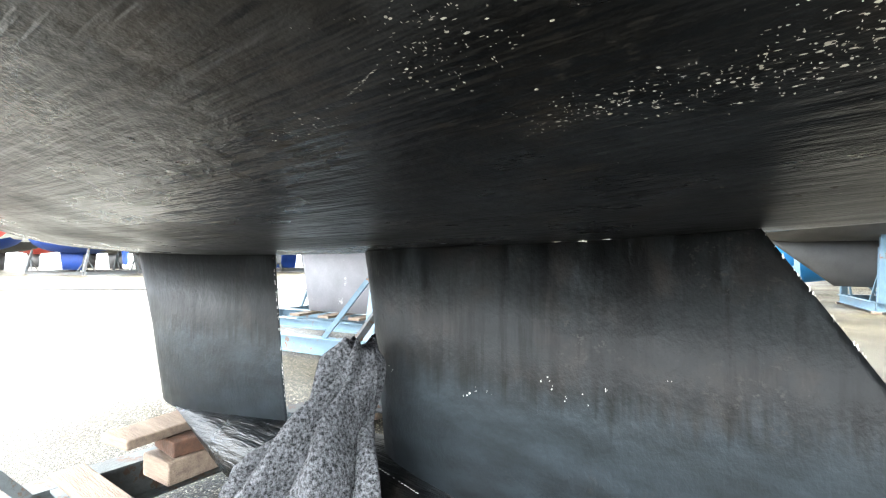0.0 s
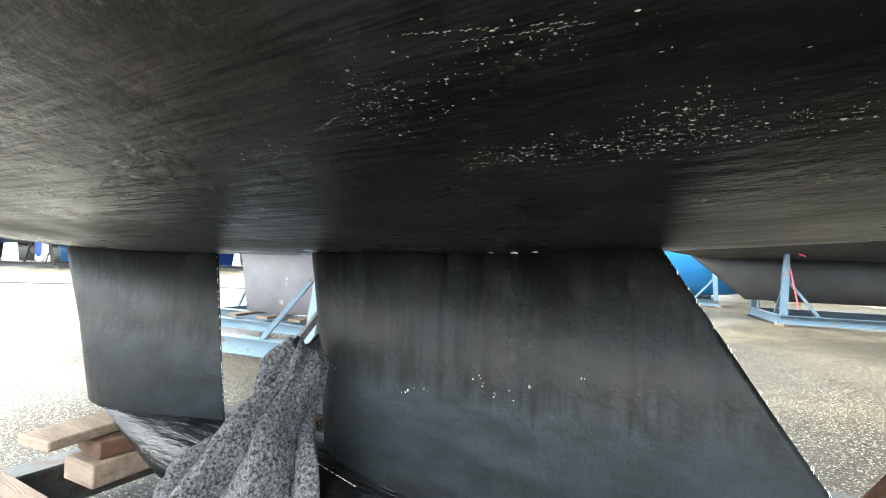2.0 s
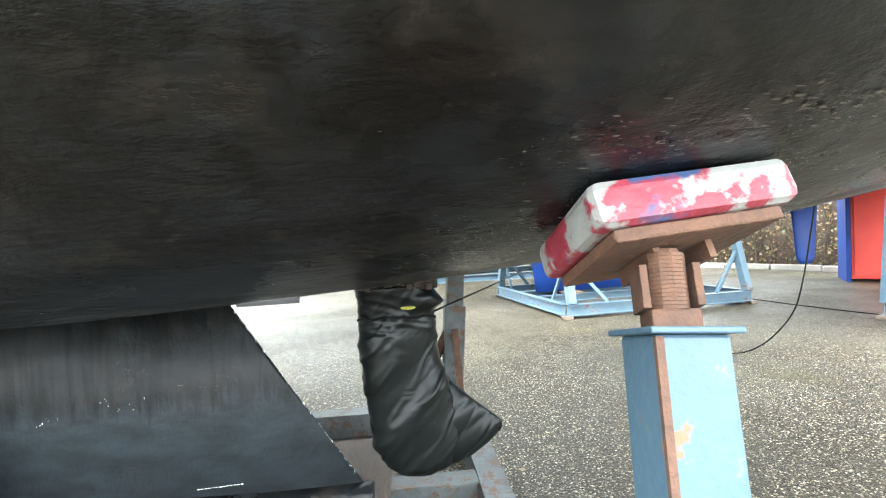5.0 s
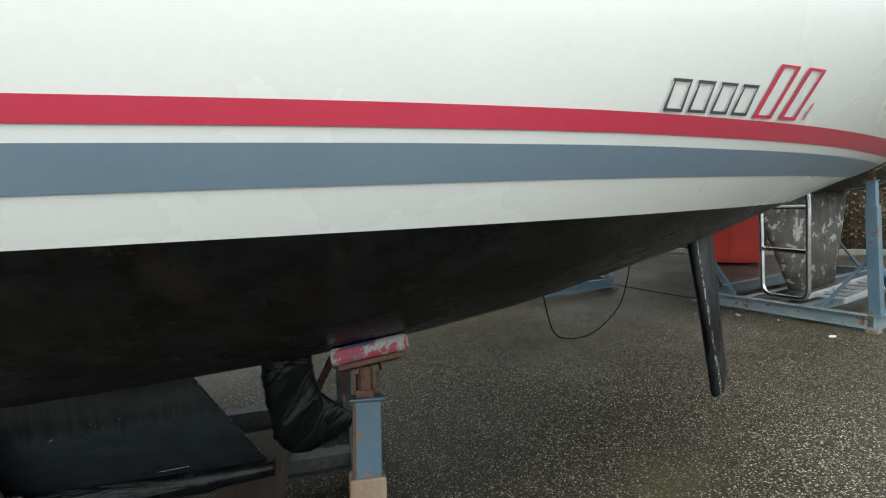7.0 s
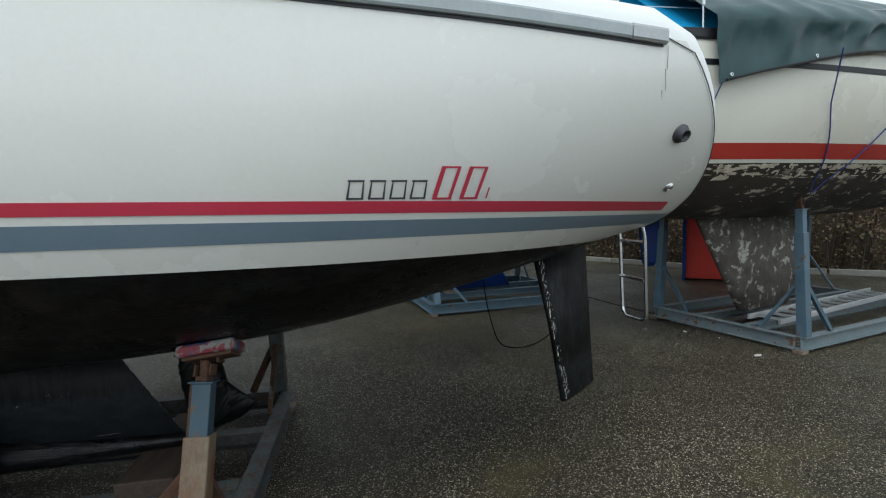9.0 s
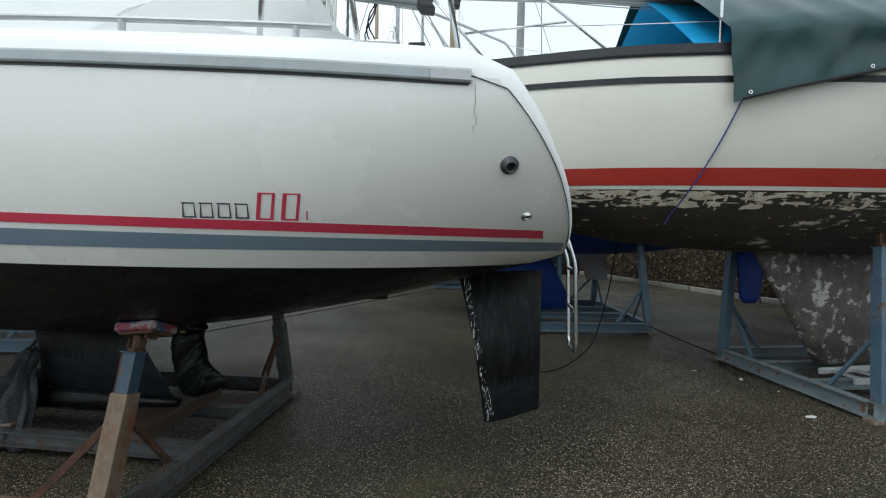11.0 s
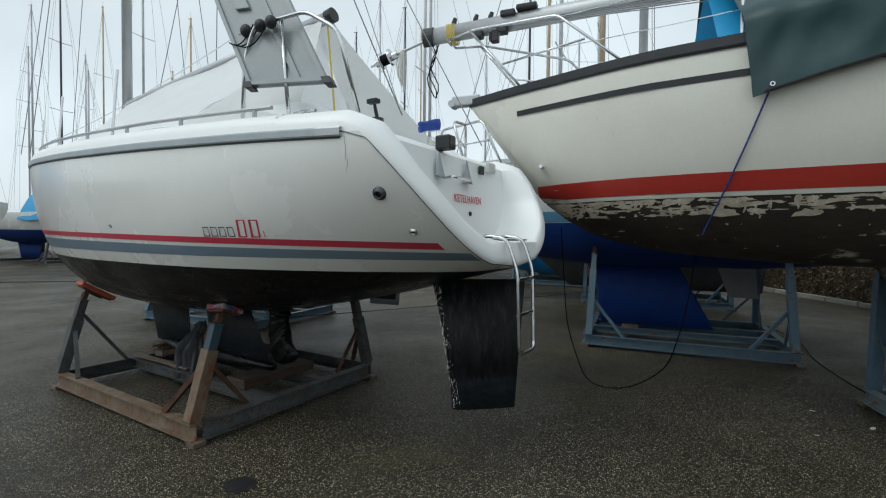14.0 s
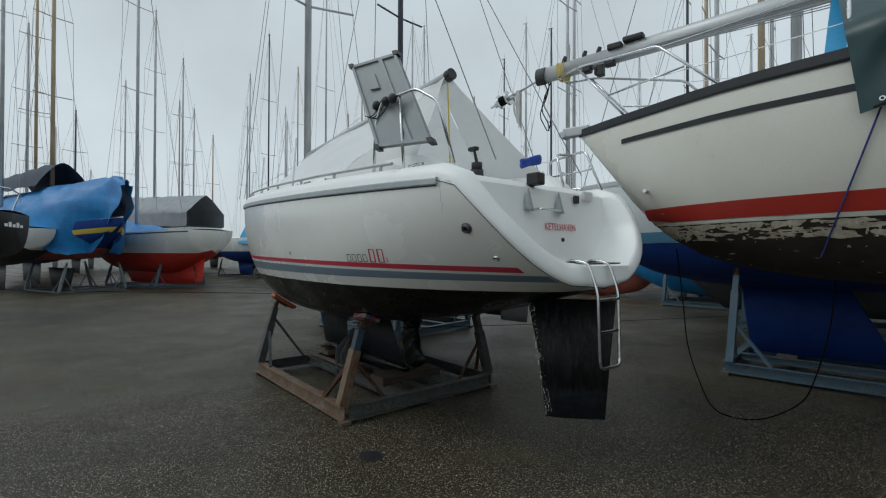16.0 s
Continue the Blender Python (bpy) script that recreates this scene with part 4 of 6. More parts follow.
lettering.parent = yacht
lettering.matrix_basis = Matrix.Translation((1.946, -0.005, 1.965)) @ pose(0, 0, 0, 83, 0, 90) @ Matrix.Diagonal((0.80, 1.0, 1, 1))
tagged(lettering, "red lettering KETELHAVEN")

# cleat, winch and tiller head on deck
for x in (1.45,):
    for sg in (-1, 1):
        bm = bmesh.new()
        y = -1.18 if sg < 0 else 0.92
        tube(bm, bent((x - 0.09, y, 2.425), (x - 0.03, y, 2.43), (x + 0.03, y, 2.43), (x + 0.09, y, 2.425)), 0.011, 8)
        for k in (-0.03, 0.03):
            tube(bm, [(x + k, y, 2.385), (x + k, y, 2.43)], 0.01, 8)
        part("mooring_cleat", bm, steel, yacht, "steel mooring cleat")
bm = bmesh.new()
for r0, r1, z0, z1 in ((0.06, 0.055, 2.36, 2.44), (0.045, 0.045, 2.44, 2.5)):
    tube(bm, [(1.55, -0.62, z0), (1.55, -0.62, z1)], r0, 14, r1)
winch = part("winch", bm, black_rubber, yacht, "black sheet winch with handle", True)
bm = bmesh.new()
tube(bm, [(1.55, -0.62, 2.5), (1.54, -0.64, 2.60)], 0.014, 8, 0.011)
box(bm, (1.495, -0.675, 2.595), (1.585, -0.625, 2.628), bevel=0.008)
part("winch_handle", bm, black_rubber, winch)

# solar panel clamped to the pushpit
sol = thing("solar_panel", None)
sol.parent = yacht
pa, pb, pd = Vector((0.52, -1.22, 3.46)), Vector((1.08, -1.11, 3.43)), Vector((1.10, -1.30, 2.60))
ux, uy = (pb - pa).normalized(), (pd - pa).normalized()
un = ux.cross(uy).normalized()
sm = Matrix((ux, uy, un)).transposed().to_4x4()
sm.translation = pa
lw, lh = (pb - pa).length, (pd - pa).length
bm = bmesh.new()
box(bm, (0, 0, -0.006), (lw, lh, 0.006), sm)
part("panel_sheet", bm, panel_back, sol, "grey panel back")
bm = bmesh.new()
for a, b in (((0, 0), (lw, 0.03)), ((0, lh - 0.03), (lw, lh)), ((0, 0.03), (0.03, lh - 0.03)), ((lw - 0.03, 0.03), (lw, lh - 0.03)), ((lw * 0.62, 0.03), (lw * 0.70, lh - 0.03))):
    box(bm, (a[0], a[1], -0.024), (b[0], b[1], 0.024), sm)
part("panel_frame", bm, panel_back, sol, "grey aluminium frame")
for cx, cy in ((0, 0), (lw, 0), (0, lh), (lw, lh)):
    bm = bmesh.new()
    box(bm, (cx - 0.03, cy - 0.03, -0.03), (cx + 0.03, cy + 0.03, 0.03), sm, 0.006)
    part("corner_cap", bm, black_rubber, sol)
bm = bmesh.new()
box(bm, (lw * 0.25, lh * 0.18, -0.03), (lw * 0.45, lh * 0.36, -0.007), sm, 0.004)
part("junction_box", bm, panel_back, sol)
bm = bmesh.new()
c0 = sm @ Vector((lw * 0.5, lh * 0.52, -0.03))
for k in range(3):
    a = sm @ Vector((lw * (0.4 + 0.1 * k), lh * 0.5, -0.02))
    tube(bm, sag(a, c0 + Vector((0.05 * k - 0.2, -0.08, -0.1 - 0.02 * k)), 0.06), 0.004, 6)
part("wiring", bm, cable_black, sol, "tangled dark wires")
for k in (-0.12, 0.02, 0.12):
    bm = bmesh.new()
    m, _ = frame_at((1.12 + k, -1.26, 2.98), (1.2 + k, -1.30, 2.99))
    bmesh.ops.create_uvsphere(bm, u_segments=12, v_segments=8, radius=1, matrix=m @ Matrix.Diagonal((0.036, 0.04, 0.045, 1)))
    part("clamp", bm, black_rubber, sol, "black clamp")

# boom with white tent over the cabin
bm = bmesh.new()
tube(bm, [(-3.22, 0, 3.40), (0.46, 0, 3.70)], 0.055, 12)
boom = part("boom", bm, alu, yacht, "raised boom", True)
bm = bmesh.new()
tube(bm, [(0.44, 0, 3.695), (0.52, 0, 3.71)], 0.065, 12)
part("boom_cap", bm, black_rubber, boom)
bm = bmesh.new()
tube(bm, [(-3.28, 0, 2.55), (-3.30, 0, 12.2)], 0.062, 12, 0.05)
amast = part("mast", bm, mast_grey, yacht, "tall aluminium mast", True)
bm = bmesh.new()
bm.free()
for z, w in ((6.0, 0.8), (9.0, 0.6)):
    for sg in (-1, 1):
        bm = bmesh.new()
        tube(bm, [(-3.29, 0, z), (-3.15, sg * w, z + 0.06)], 0.02, 6)
        part("spreader", bm, mast_grey, amast)
for p in ((-2.9, -1.15, 2.55), (-2.9, 1.15, 2.55), (-3.5, -1.05, 2.6), (-3.5, 1.05, 2.6), (-5.05, 0, 2.75), (1.75, 0.6, 2.5), (1.75, -0.6, 2.5)):
    bm = bmesh.new()
    tube(bm, [p, (-3.29, 0, 11.9)], 0.005, 4)
    part("stay", bm, wire, amast)

# white tent: over the boom and cabin
tent = thing("boat_tent", None, "white tarpaulin tent stretched over the yacht's boom and cabin", "tarpaulin")
bm = bmesh.new()
rows = []
for i in range(25):
    u = i / 24
    x = -3.2 + 3.45 * u
    zr = 3.45 + (3.735 - 3.45) * u
    zl, yl = sheer(x) + 0.2, half(x) - 0.28
    row = []
    for k in range(-10, 11):
        s = abs(k) / 10
        z = zr + (zl - zr) * s ** 0.85 + 0.02 * math.sin(9 * u + 5 * s * k) - 0.015 * math.sin(math.pi * s)
        row.append((x - 0.15 * s + 0.03 * math.sin(7 * s + k), math.copysign(yl * s, k) + 0.012 * math.sin(14 * u + k), z))
    rows.append(row)
grid(bm, rows)
part("tent_roof", bm, white_tarp, tent, "white sheet", True)
bm = bmesh.new()
rows = []
for i in range(9):
    u = i / 8
    row = []
    for k in range(-8, 9):
        s = abs(k) / 8
        x = 0.235 - 0.15 * s * (1 - u) + u * (0.20 + 0.80 * s ** 1.15)
        zr = 3.73 + 0.01 * u
        zl = sheer(0.25) + 0.2 - 0.08 * u
        z = zr + (zl - zr) * s ** (0.85 + 0.15 * u) - 0.015 * math.sin(math.pi * s)
        row.append((x, math.copysign((1.18 - 0.13 * u) * s, k) + 0.012 * math.sin(5 * u + k), z))
    rows.append(row)
grid(bm, rows)
part("tent_end", bm, beige_tarp, tent, "off-white end flap", True)
bm = bmesh.new()
tube(bm, sag((0.44, 0.0, 3.64), (0.9, -0.35, 2.5), 0.0), 0.008, 6)
tagged(part("lashing", bm, rope_yellow, tent, "yellow lashing rope"))


# ---------------------------------------------------------------- cradles
def pad_on(parent, p, n, w, d, mat, label=""):
    """A padded plate at p whose face looks along n."""
    n = Vector(n).normalized()
    x = Vector((1, 0, 0))
    x = (x - n * x.dot(n)).normalized()
    m = Matrix((x, n.cross(x), n)).transposed().to_4x4()
    m.translation = p
    bm = bmesh.new()
    box(bm, (-w / 2, -d / 2, -0.05), (w / 2, d / 2, 0.0), m, 0.012)
    head = part("pad", bm, mat, parent, label)
    bm = bmesh.new()
    box(bm, (-w * 0.42, -d * 0.42, -0.065), (w * 0.42, d * 0.42, -0.0505), m, 0.003)
    box(bm, (-0.035, -d * 0.22, -0.085), (-0.027, d * 0.22, -0.065), m)
    box(bm, (0.027, -d * 0.22, -0.085), (0.035, d * 0.22, -0.065), m)
    part("pad_plate", bm, rust, head, "rusty plate")


def make_cradle(name, m, L, W, tops, cols, label, group="", low=None, brace=0.55, inner=True, h=0.14, low_part=0.74, run=0.5, tube_top=0.90):
    """A welded frame of beams with four propped posts. tops: post heads (x, y, z) in corner order; cols: frame and post materials."""
    fr, po = cols
    c = thing(name, m, label, "cradle", group)
    z = 0.04 + h / 2
    corners = [(0, -W / 2), (L, -W / 2), (L, W / 2), (0, W / 2)]
    for i in range(4):
        a, b = corners[i], corners[(i + 1) % 4]
        bm = bmesh.new()
        if i in (1, 3):
            beam(bm, (a[0], a[1] + (0.052 if a[1] < 0 else -0.052), z), (b[0], b[1] + (0.052 if b[1] < 0 else -0.052), z), 0.1, h)
        else:
            beam(bm, (a[0], a[1], z), (b[0], b[1], z), 0.1, h)
        part("side_beam" if i in (0, 2) else "cross_beam", bm, fr if not (low and i == 0) else low, c)
    if inner:
        for y in (-0.32, 0.32):
            bm = bmesh.new()
            beam(bm, (0.055, y, z + 0.02), (L - 0.055, y, z + 0.02), 0.09, 0.10)
            part("keel_beam", bm, fr, c)
    for x, y in corners:
        bm = bmesh.new()
        box(bm, (x - 0.055, y - 0.055, 0.0), (x + 0.055, y + 0.055, 0.04), None, 0.006)
        part("foot", bm, wood, c)
    for i, ((x, y), t) in enumerate(zip(corners, tops)):
        pm = fr if low and i != 1 else po
        x = min(max(x, 0.06), L - 0.06)
        base, head = Vector((x, y, 0.04 + h)), Vector(t)
        mid = base.lerp(head, 0.78)
        bm = bmesh.new()
        upright(bm, base, base.lerp(head, low_part), 0.10, 0.006)
        post = part("post", bm, pm, c)
        bm = bmesh.new()
        upright(bm, base.lerp(head, low_part - 0.04), base.lerp(head, tube_top), 0.078, 0.004)
        upright(bm, base.lerp(head, tube_top), base.lerp(head, tube_top + 0.008), 0.098, 0.002)
        part("inner_tube", bm, post_blue if pm is rust_cream else pm, post)
        if pm is rust_cream:
            bm = bmesh.new()
            upright(bm, base.lerp(head, low_part), base.lerp(head, tube_top - 0.003), 0.078, side=0.007)
            part("rust_streak", bm, rust, post, "rust streak along the edge")
        bm = bmesh.new()
        tube(bm, [base.lerp(head, tube_top), head], 0.016, 10)
        for k in range(14):
            q = base.lerp(head, tube_top + 0.03 + (0.96 - tube_top) * k / 13)
            tube(bm, [q, q + (head - base).normalized() * 0.004], 0.021, 10)
        bar(bm, base.lerp(head, tube_top + 0.005), base.lerp(head, tube_top + 0.03), 0.05, 0.05, 0.003)
        for k in (-0.03, 0.03):
            bar(bm, base.lerp(head, tube_top + 0.03) + Vector((k, 0, 0)), head + Vector((k, 0, -0.02)), 0.008, 0.045, 0.001)
        part("screw", bm, rust, post)
        sx = 1 if x < L / 2 else -1
        sy = 1 if y < 0 else -1
        bm = bmesh.new()
        bar(bm, base.lerp(head, brace), (x + sx * run * (0.55 if low and i == 2 else 1.0), y, 0.04 + h), 0.04, 0.04)
        part("brace", bm, rust if pm is rust_cream or (low and i == 2) else pm, post)
        bm = bmesh.new()
        bar(bm, base.lerp(head, brace + 0.2 if low and i == 0 else brace), (x, y + sy * min(0.5, W * 0.25) * (1.28 if low and i == 0 else 1.0), 0.04 + h), 0.03, 0.03)
        part("brace", bm, rust if pm is rust_cream or (low and i == 2) else pm, post)
    return c


# under the main yacht: local x runs aft from the forward end
cra = make_cradle("boat_cradle", Matrix.Translation((-2.48, 0.0, 0)), 2.57, 2.12,
                  [(0.06, -0.83, 1.03), (2.56, -0.855, 1.03), (2.53, 0.79, 1.03), (0.30, 0.86, 1.10)], (cr_grey, rust_cream),
                  "rusty steel boat cradle with blue posts and padded heads", low=rust_cream, low_part=0.66, run=0.40, tube_top=0.895)
pad_on(cra, (2.48 + 0.09, -0.80, 1.082), (-0.11, 0.36, 0.93), 0.225, 0.20, pad_paint, "red, white and blue paint-splashed pad")
pad_on(cra, (0.06, -0.715, 1.050), (0.06, 0.54, 0.84), 0.17, 0.38, orange_pad, "orange-red rubber pad")
pad_on(cra, (2.53, 0.78, 1.085), (-0.08, -0.36, 0.9), 0.26, 0.26, wood)
pad_on(cra, (0.17, 0.86, 1.13), (0.25, -0.55, 0.8), 0.24, 0.2, orange_pad)
bm = bmesh.new()
box(bm, (-0.56, -0.37, 0.182), (-0.275, 0.50, 0.275), None, 0.01)
kt = part("timber_beam", bm, dark_timber)
tagged(kt, "thick dark brown timber beam laid under the keel bulb", "timber")


def plank(name, lo, hi, rz, mat=wood, label="weathered timber block under the keel", group="timber blocks under the keel"):
    c = [(a + b) / 2 for a, b in zip(lo, hi)]
    s = [(b - a) / 2 for a, b in zip(lo, hi)]
    bm = bmesh.new()
    box(bm, [-q for q in s], s, None, 0.006)
    ob = part(name, bm, mat)
    ob.matrix_basis = pose(*c, 0, 0, rz)
    return tagged(ob, label, "timber", group)


plank("timber_block", (-2.30, -0.17, 0.192), (-2.15, 0.30, 0.262), 4)
plank("timber_block", (-2.29, -0.14, 0.264), (-2.14, 0.22, 0.312), -3, rust)
plank("plank", (-2.36, -0.27, 0.316), (-2.22, 0.30, 0.346), 9, label="grey weathered plank sticking out under the keel bulb")
plank("timber_block", (-1.62, -0.34, 0.192), (-1.46, 0.34, 0.226), 2)
plank("plank", (-2.43, -0.36, 0.212), (-1.3, -0.27, 0.230), 1, label="pale plank lying along the cradle beam")

# ---------------------------------------------------------------- blanket and bag
blanket = thing("blanket", None, "crumpled dark grey wool blanket draped over the keel bulb", "blanket")
bm = bmesh.new()
rows = []
spine = [curve((0, -1.385), (0.3, -1.40), (0.6, -1.42), (1, -1.44)), curve((0, -0.11), (0.25, -0.13), (0.5, -0.22), (1, -0.27)), curve((0, 0.69), (0.35, 0.57), (0.55, 0.44), (1, 0.06))]
rx = curve((0, 0.03), (0.1, 0.055), (0.35, 0.085), (0.5, 0.16), (0.75, 0.19), (1, 0.16))
ry = curve((0, 0.03), (0.15, 0.055), (0.45, 0.075), (0.6, 0.085), (1, 0.06))
for i in range(57):
    u = i / 56
    c = Vector((spine[0](u), spine[1](u), spine[2](u)))
    row = []
    for k in range(72):
        a = 2 * math.pi * k / 72
        ca, sa = math.cos(a), math.sin(a)
        fold = 1 + 0.20 * min(1, u * 1.8) * math.sin(5 * a + 6 * u) - 0.42 * min(1, u * 1.6) * abs(math.sin(6.5 * a - 5 * u + 1.0)) ** 0.6 + 0.25
        nz = noise.noise(Vector((ca * 1.7, sa * 1.7, u * 4.2)))
        pl = 3.2 * a + 2.6 * u + 0.9 * nz
        gully = min(1.0, u * 3) * max(0.0, 1 - 3.0 * abs((pl / math.pi * 1.15) % 1.0 - 0.5)) ** 0.8
        x = c.x + rx(u) * ca * (1 + 0.22 * nz - 0.22 * gully)
        y = c.y + ry(u) * sa * (0.55 + 0.45 * fold) * (1 + 0.3 * nz - 0.55 * gully) - 0.085 * (abs(math.sin(5.6 * ca + 3.4 * u + 0.8 * nz)) ** 0.6 - 0.5) * min(1, u * 2) * (1 if sa < 0 else 0.2)
        z = c.z + 0.03 * ca * u - 0.09 * u * ca * ca + 0.03 * nz
        row.append((x, y, max(0.01, z)))
    rows.append(row)
grid(bm, rows, close=True, cap=True)
bmesh.ops.recalc_face_normals(bm, faces=bm.faces)
part("cloth", bm, blanket_grey, blanket, "coarse flecked wool", True)
# a second flap lying forward over the bulb
bm = bmesh.new()
rows = []
for i in range(25):
    u = i / 24
    row = []
    for k in range(21):
        v = k / 20
        x = -1.47 - 0.20 * v * (0.55 + 0.45 * math.sin(math.pi * min(1, u * 1.1)))
        y = -0.10 - 0.20 * u - 0.05 * math.sin(math.pi * v) + 0.025 * math.sin(8 * v + 4 * u)
        z = 0.56 - 0.10 * v - 0.42 * u ** 1.1 + 0.02 * math.sin(6 * v)
        row.append((x, y, z))
    rows.append(row)
grid(bm, rows)
fl = part("flap", bm, blanket_grey, blanket, "", True)
sol_mod = fl.modifiers.new("thick", "SOLIDIFY")
sol_mod.thickness = 0.012

bag = thing("plastic_bag", None, "black bin liner tied around the yacht's saildrive leg", "plastic bag")
bm = bmesh.new()
left = curve((0.37, -0.20), (0.41, -0.28), (0.5, -0.315), (0.62, -0.325), (0.78, -0.335), (0.87, -0.335), (0.91, -0.34))
right = curve((0.37, -0.14), (0.41, -0.07), (0.50, -0.055), (0.64, -0.085), (0.75, -0.11), (0.85, -0.118), (0.875, -0.09), (0.90, -0.11))
deep = curve((0.37, 0.02), (0.41, 0.07), (0.52, 0.09), (0.7, 0.085), (0.85, 0.08), (0.91, 0.09))


def creases(x, y, z):
    """Sharp diagonal creases of thin plastic."""
    s, t = x * 0.80 - z * 0.60, x * 0.60 + z * 0.80
    wob = 0.02 * noise.noise(Vector((x * 9, y * 9, z * 9)))

    def ridge(u, v, w, k):
        return max(0.0, 1 - abs(noise.noise(Vector((u, v, w)))) * k)

    a = ridge((s + wob) * 24, y * 6, t * 3.0, 6.5)
    b = ridge((s + wob) * 52 + 3, y * 10 + 3, t * 9, 5.0)
    c = ridge(x * 60 + 5, y * 20 + 7, z * 42, 3.0)
    flat = noise.noise(Vector((s * 6, y * 6, t * 3)))
    fold = ridge((x * 0.55 - z * 0.83) * 9 + 2, y * 4, (x * 0.83 + z * 0.55) * 2.0, 3.2)
    return 0.011 * fold + 0.0046 * a + 0.0012 * b + 0.0005 * c + 0.010 * flat - 0.007


rows = []
for i in range(111):
    z = 0.37 + 0.558 * i / 110
    row = []
    for k in range(120):
        a = 2 * math.pi * k / 120
        ca, sa = math.cos(a), math.sin(a)
        xl, xr = left(z), right(z)
        x = (xl + xr) / 2 + (xr - xl) / 2 * math.copysign(abs(ca) ** 0.75, ca)
        y = deep(z) * math.copysign(abs(sa) ** 0.8, sa)
        wr = creases(x, y, z)
        if z > 0.80:
            wr = 0.6 * wr + 0.0025 * max(0.0, 1 - 4 * abs(noise.noise(Vector((x * 7, y * 7, z * 38 + x * 8)))))
        row.append((x + ca * wr, y + sa * wr, z + 0.006 * noise.noise(Vector((x * 14, y * 14, z * 4)))))
    rows.append(row)
grid(bm, rows, close=True, cap=True)
bmesh.ops.recalc_face_normals(bm, faces=bm.faces)
part("liner", bm, bag_plastic, bag, "wrinkled glossy plastic", True)
# loose tail of the bag that stands out aft
bm = bmesh.new()
for sg in (-1, 1):
    rows = []
    for i in range(41):
        u = i / 40
        row = []
        for k in range(41):
            v = k / 40
            top, low = 0.70 - 0.19 * u ** 0.8, 0.385 + 0.10 * u ** 2
            x, z = -0.125 + 0.195 * u, low + (top - low) * v
            th = (0.055 * (1 - u) + 0.004) * math.sin(math.pi * min(1, max(0, v))) ** 0.5
            row.append((x, sg * th + creases(x, sg * 0.05, z) * 0.8 * (1 if 0 < k < 40 and i < 40 else 0), z))
        rows.append(row)
    grid(bm, rows if sg < 0 else [r[::-1] for r in rows])
bmesh.ops.remove_doubles(bm, verts=bm.verts, dist=0.0004)
part("loose_tail", bm, bag_plastic, bag, "", True)
bm = bmesh.new()
bmesh.ops.create_uvsphere(bm, u_segments=14, v_segments=6, radius=1, matrix=Matrix.Translation((-0.195, -0.108, 0.872)) @ Matrix.Diagonal((0.021, 0.006, 0.0055, 1)))
part("tape_patch", bm, yellow_tape, bag, "yellow tape")
bm = bmesh.new()
tube(bm, [(-0.33 + 0.21 * k / 12 + 0.0, -0.10 - 0.008 * math.sin(k), 0.845 + 0.003 * math.sin(2 * k)) for k in range(13)], 0.004, 6)
part("tie_cord", bm, cable_black, bag)


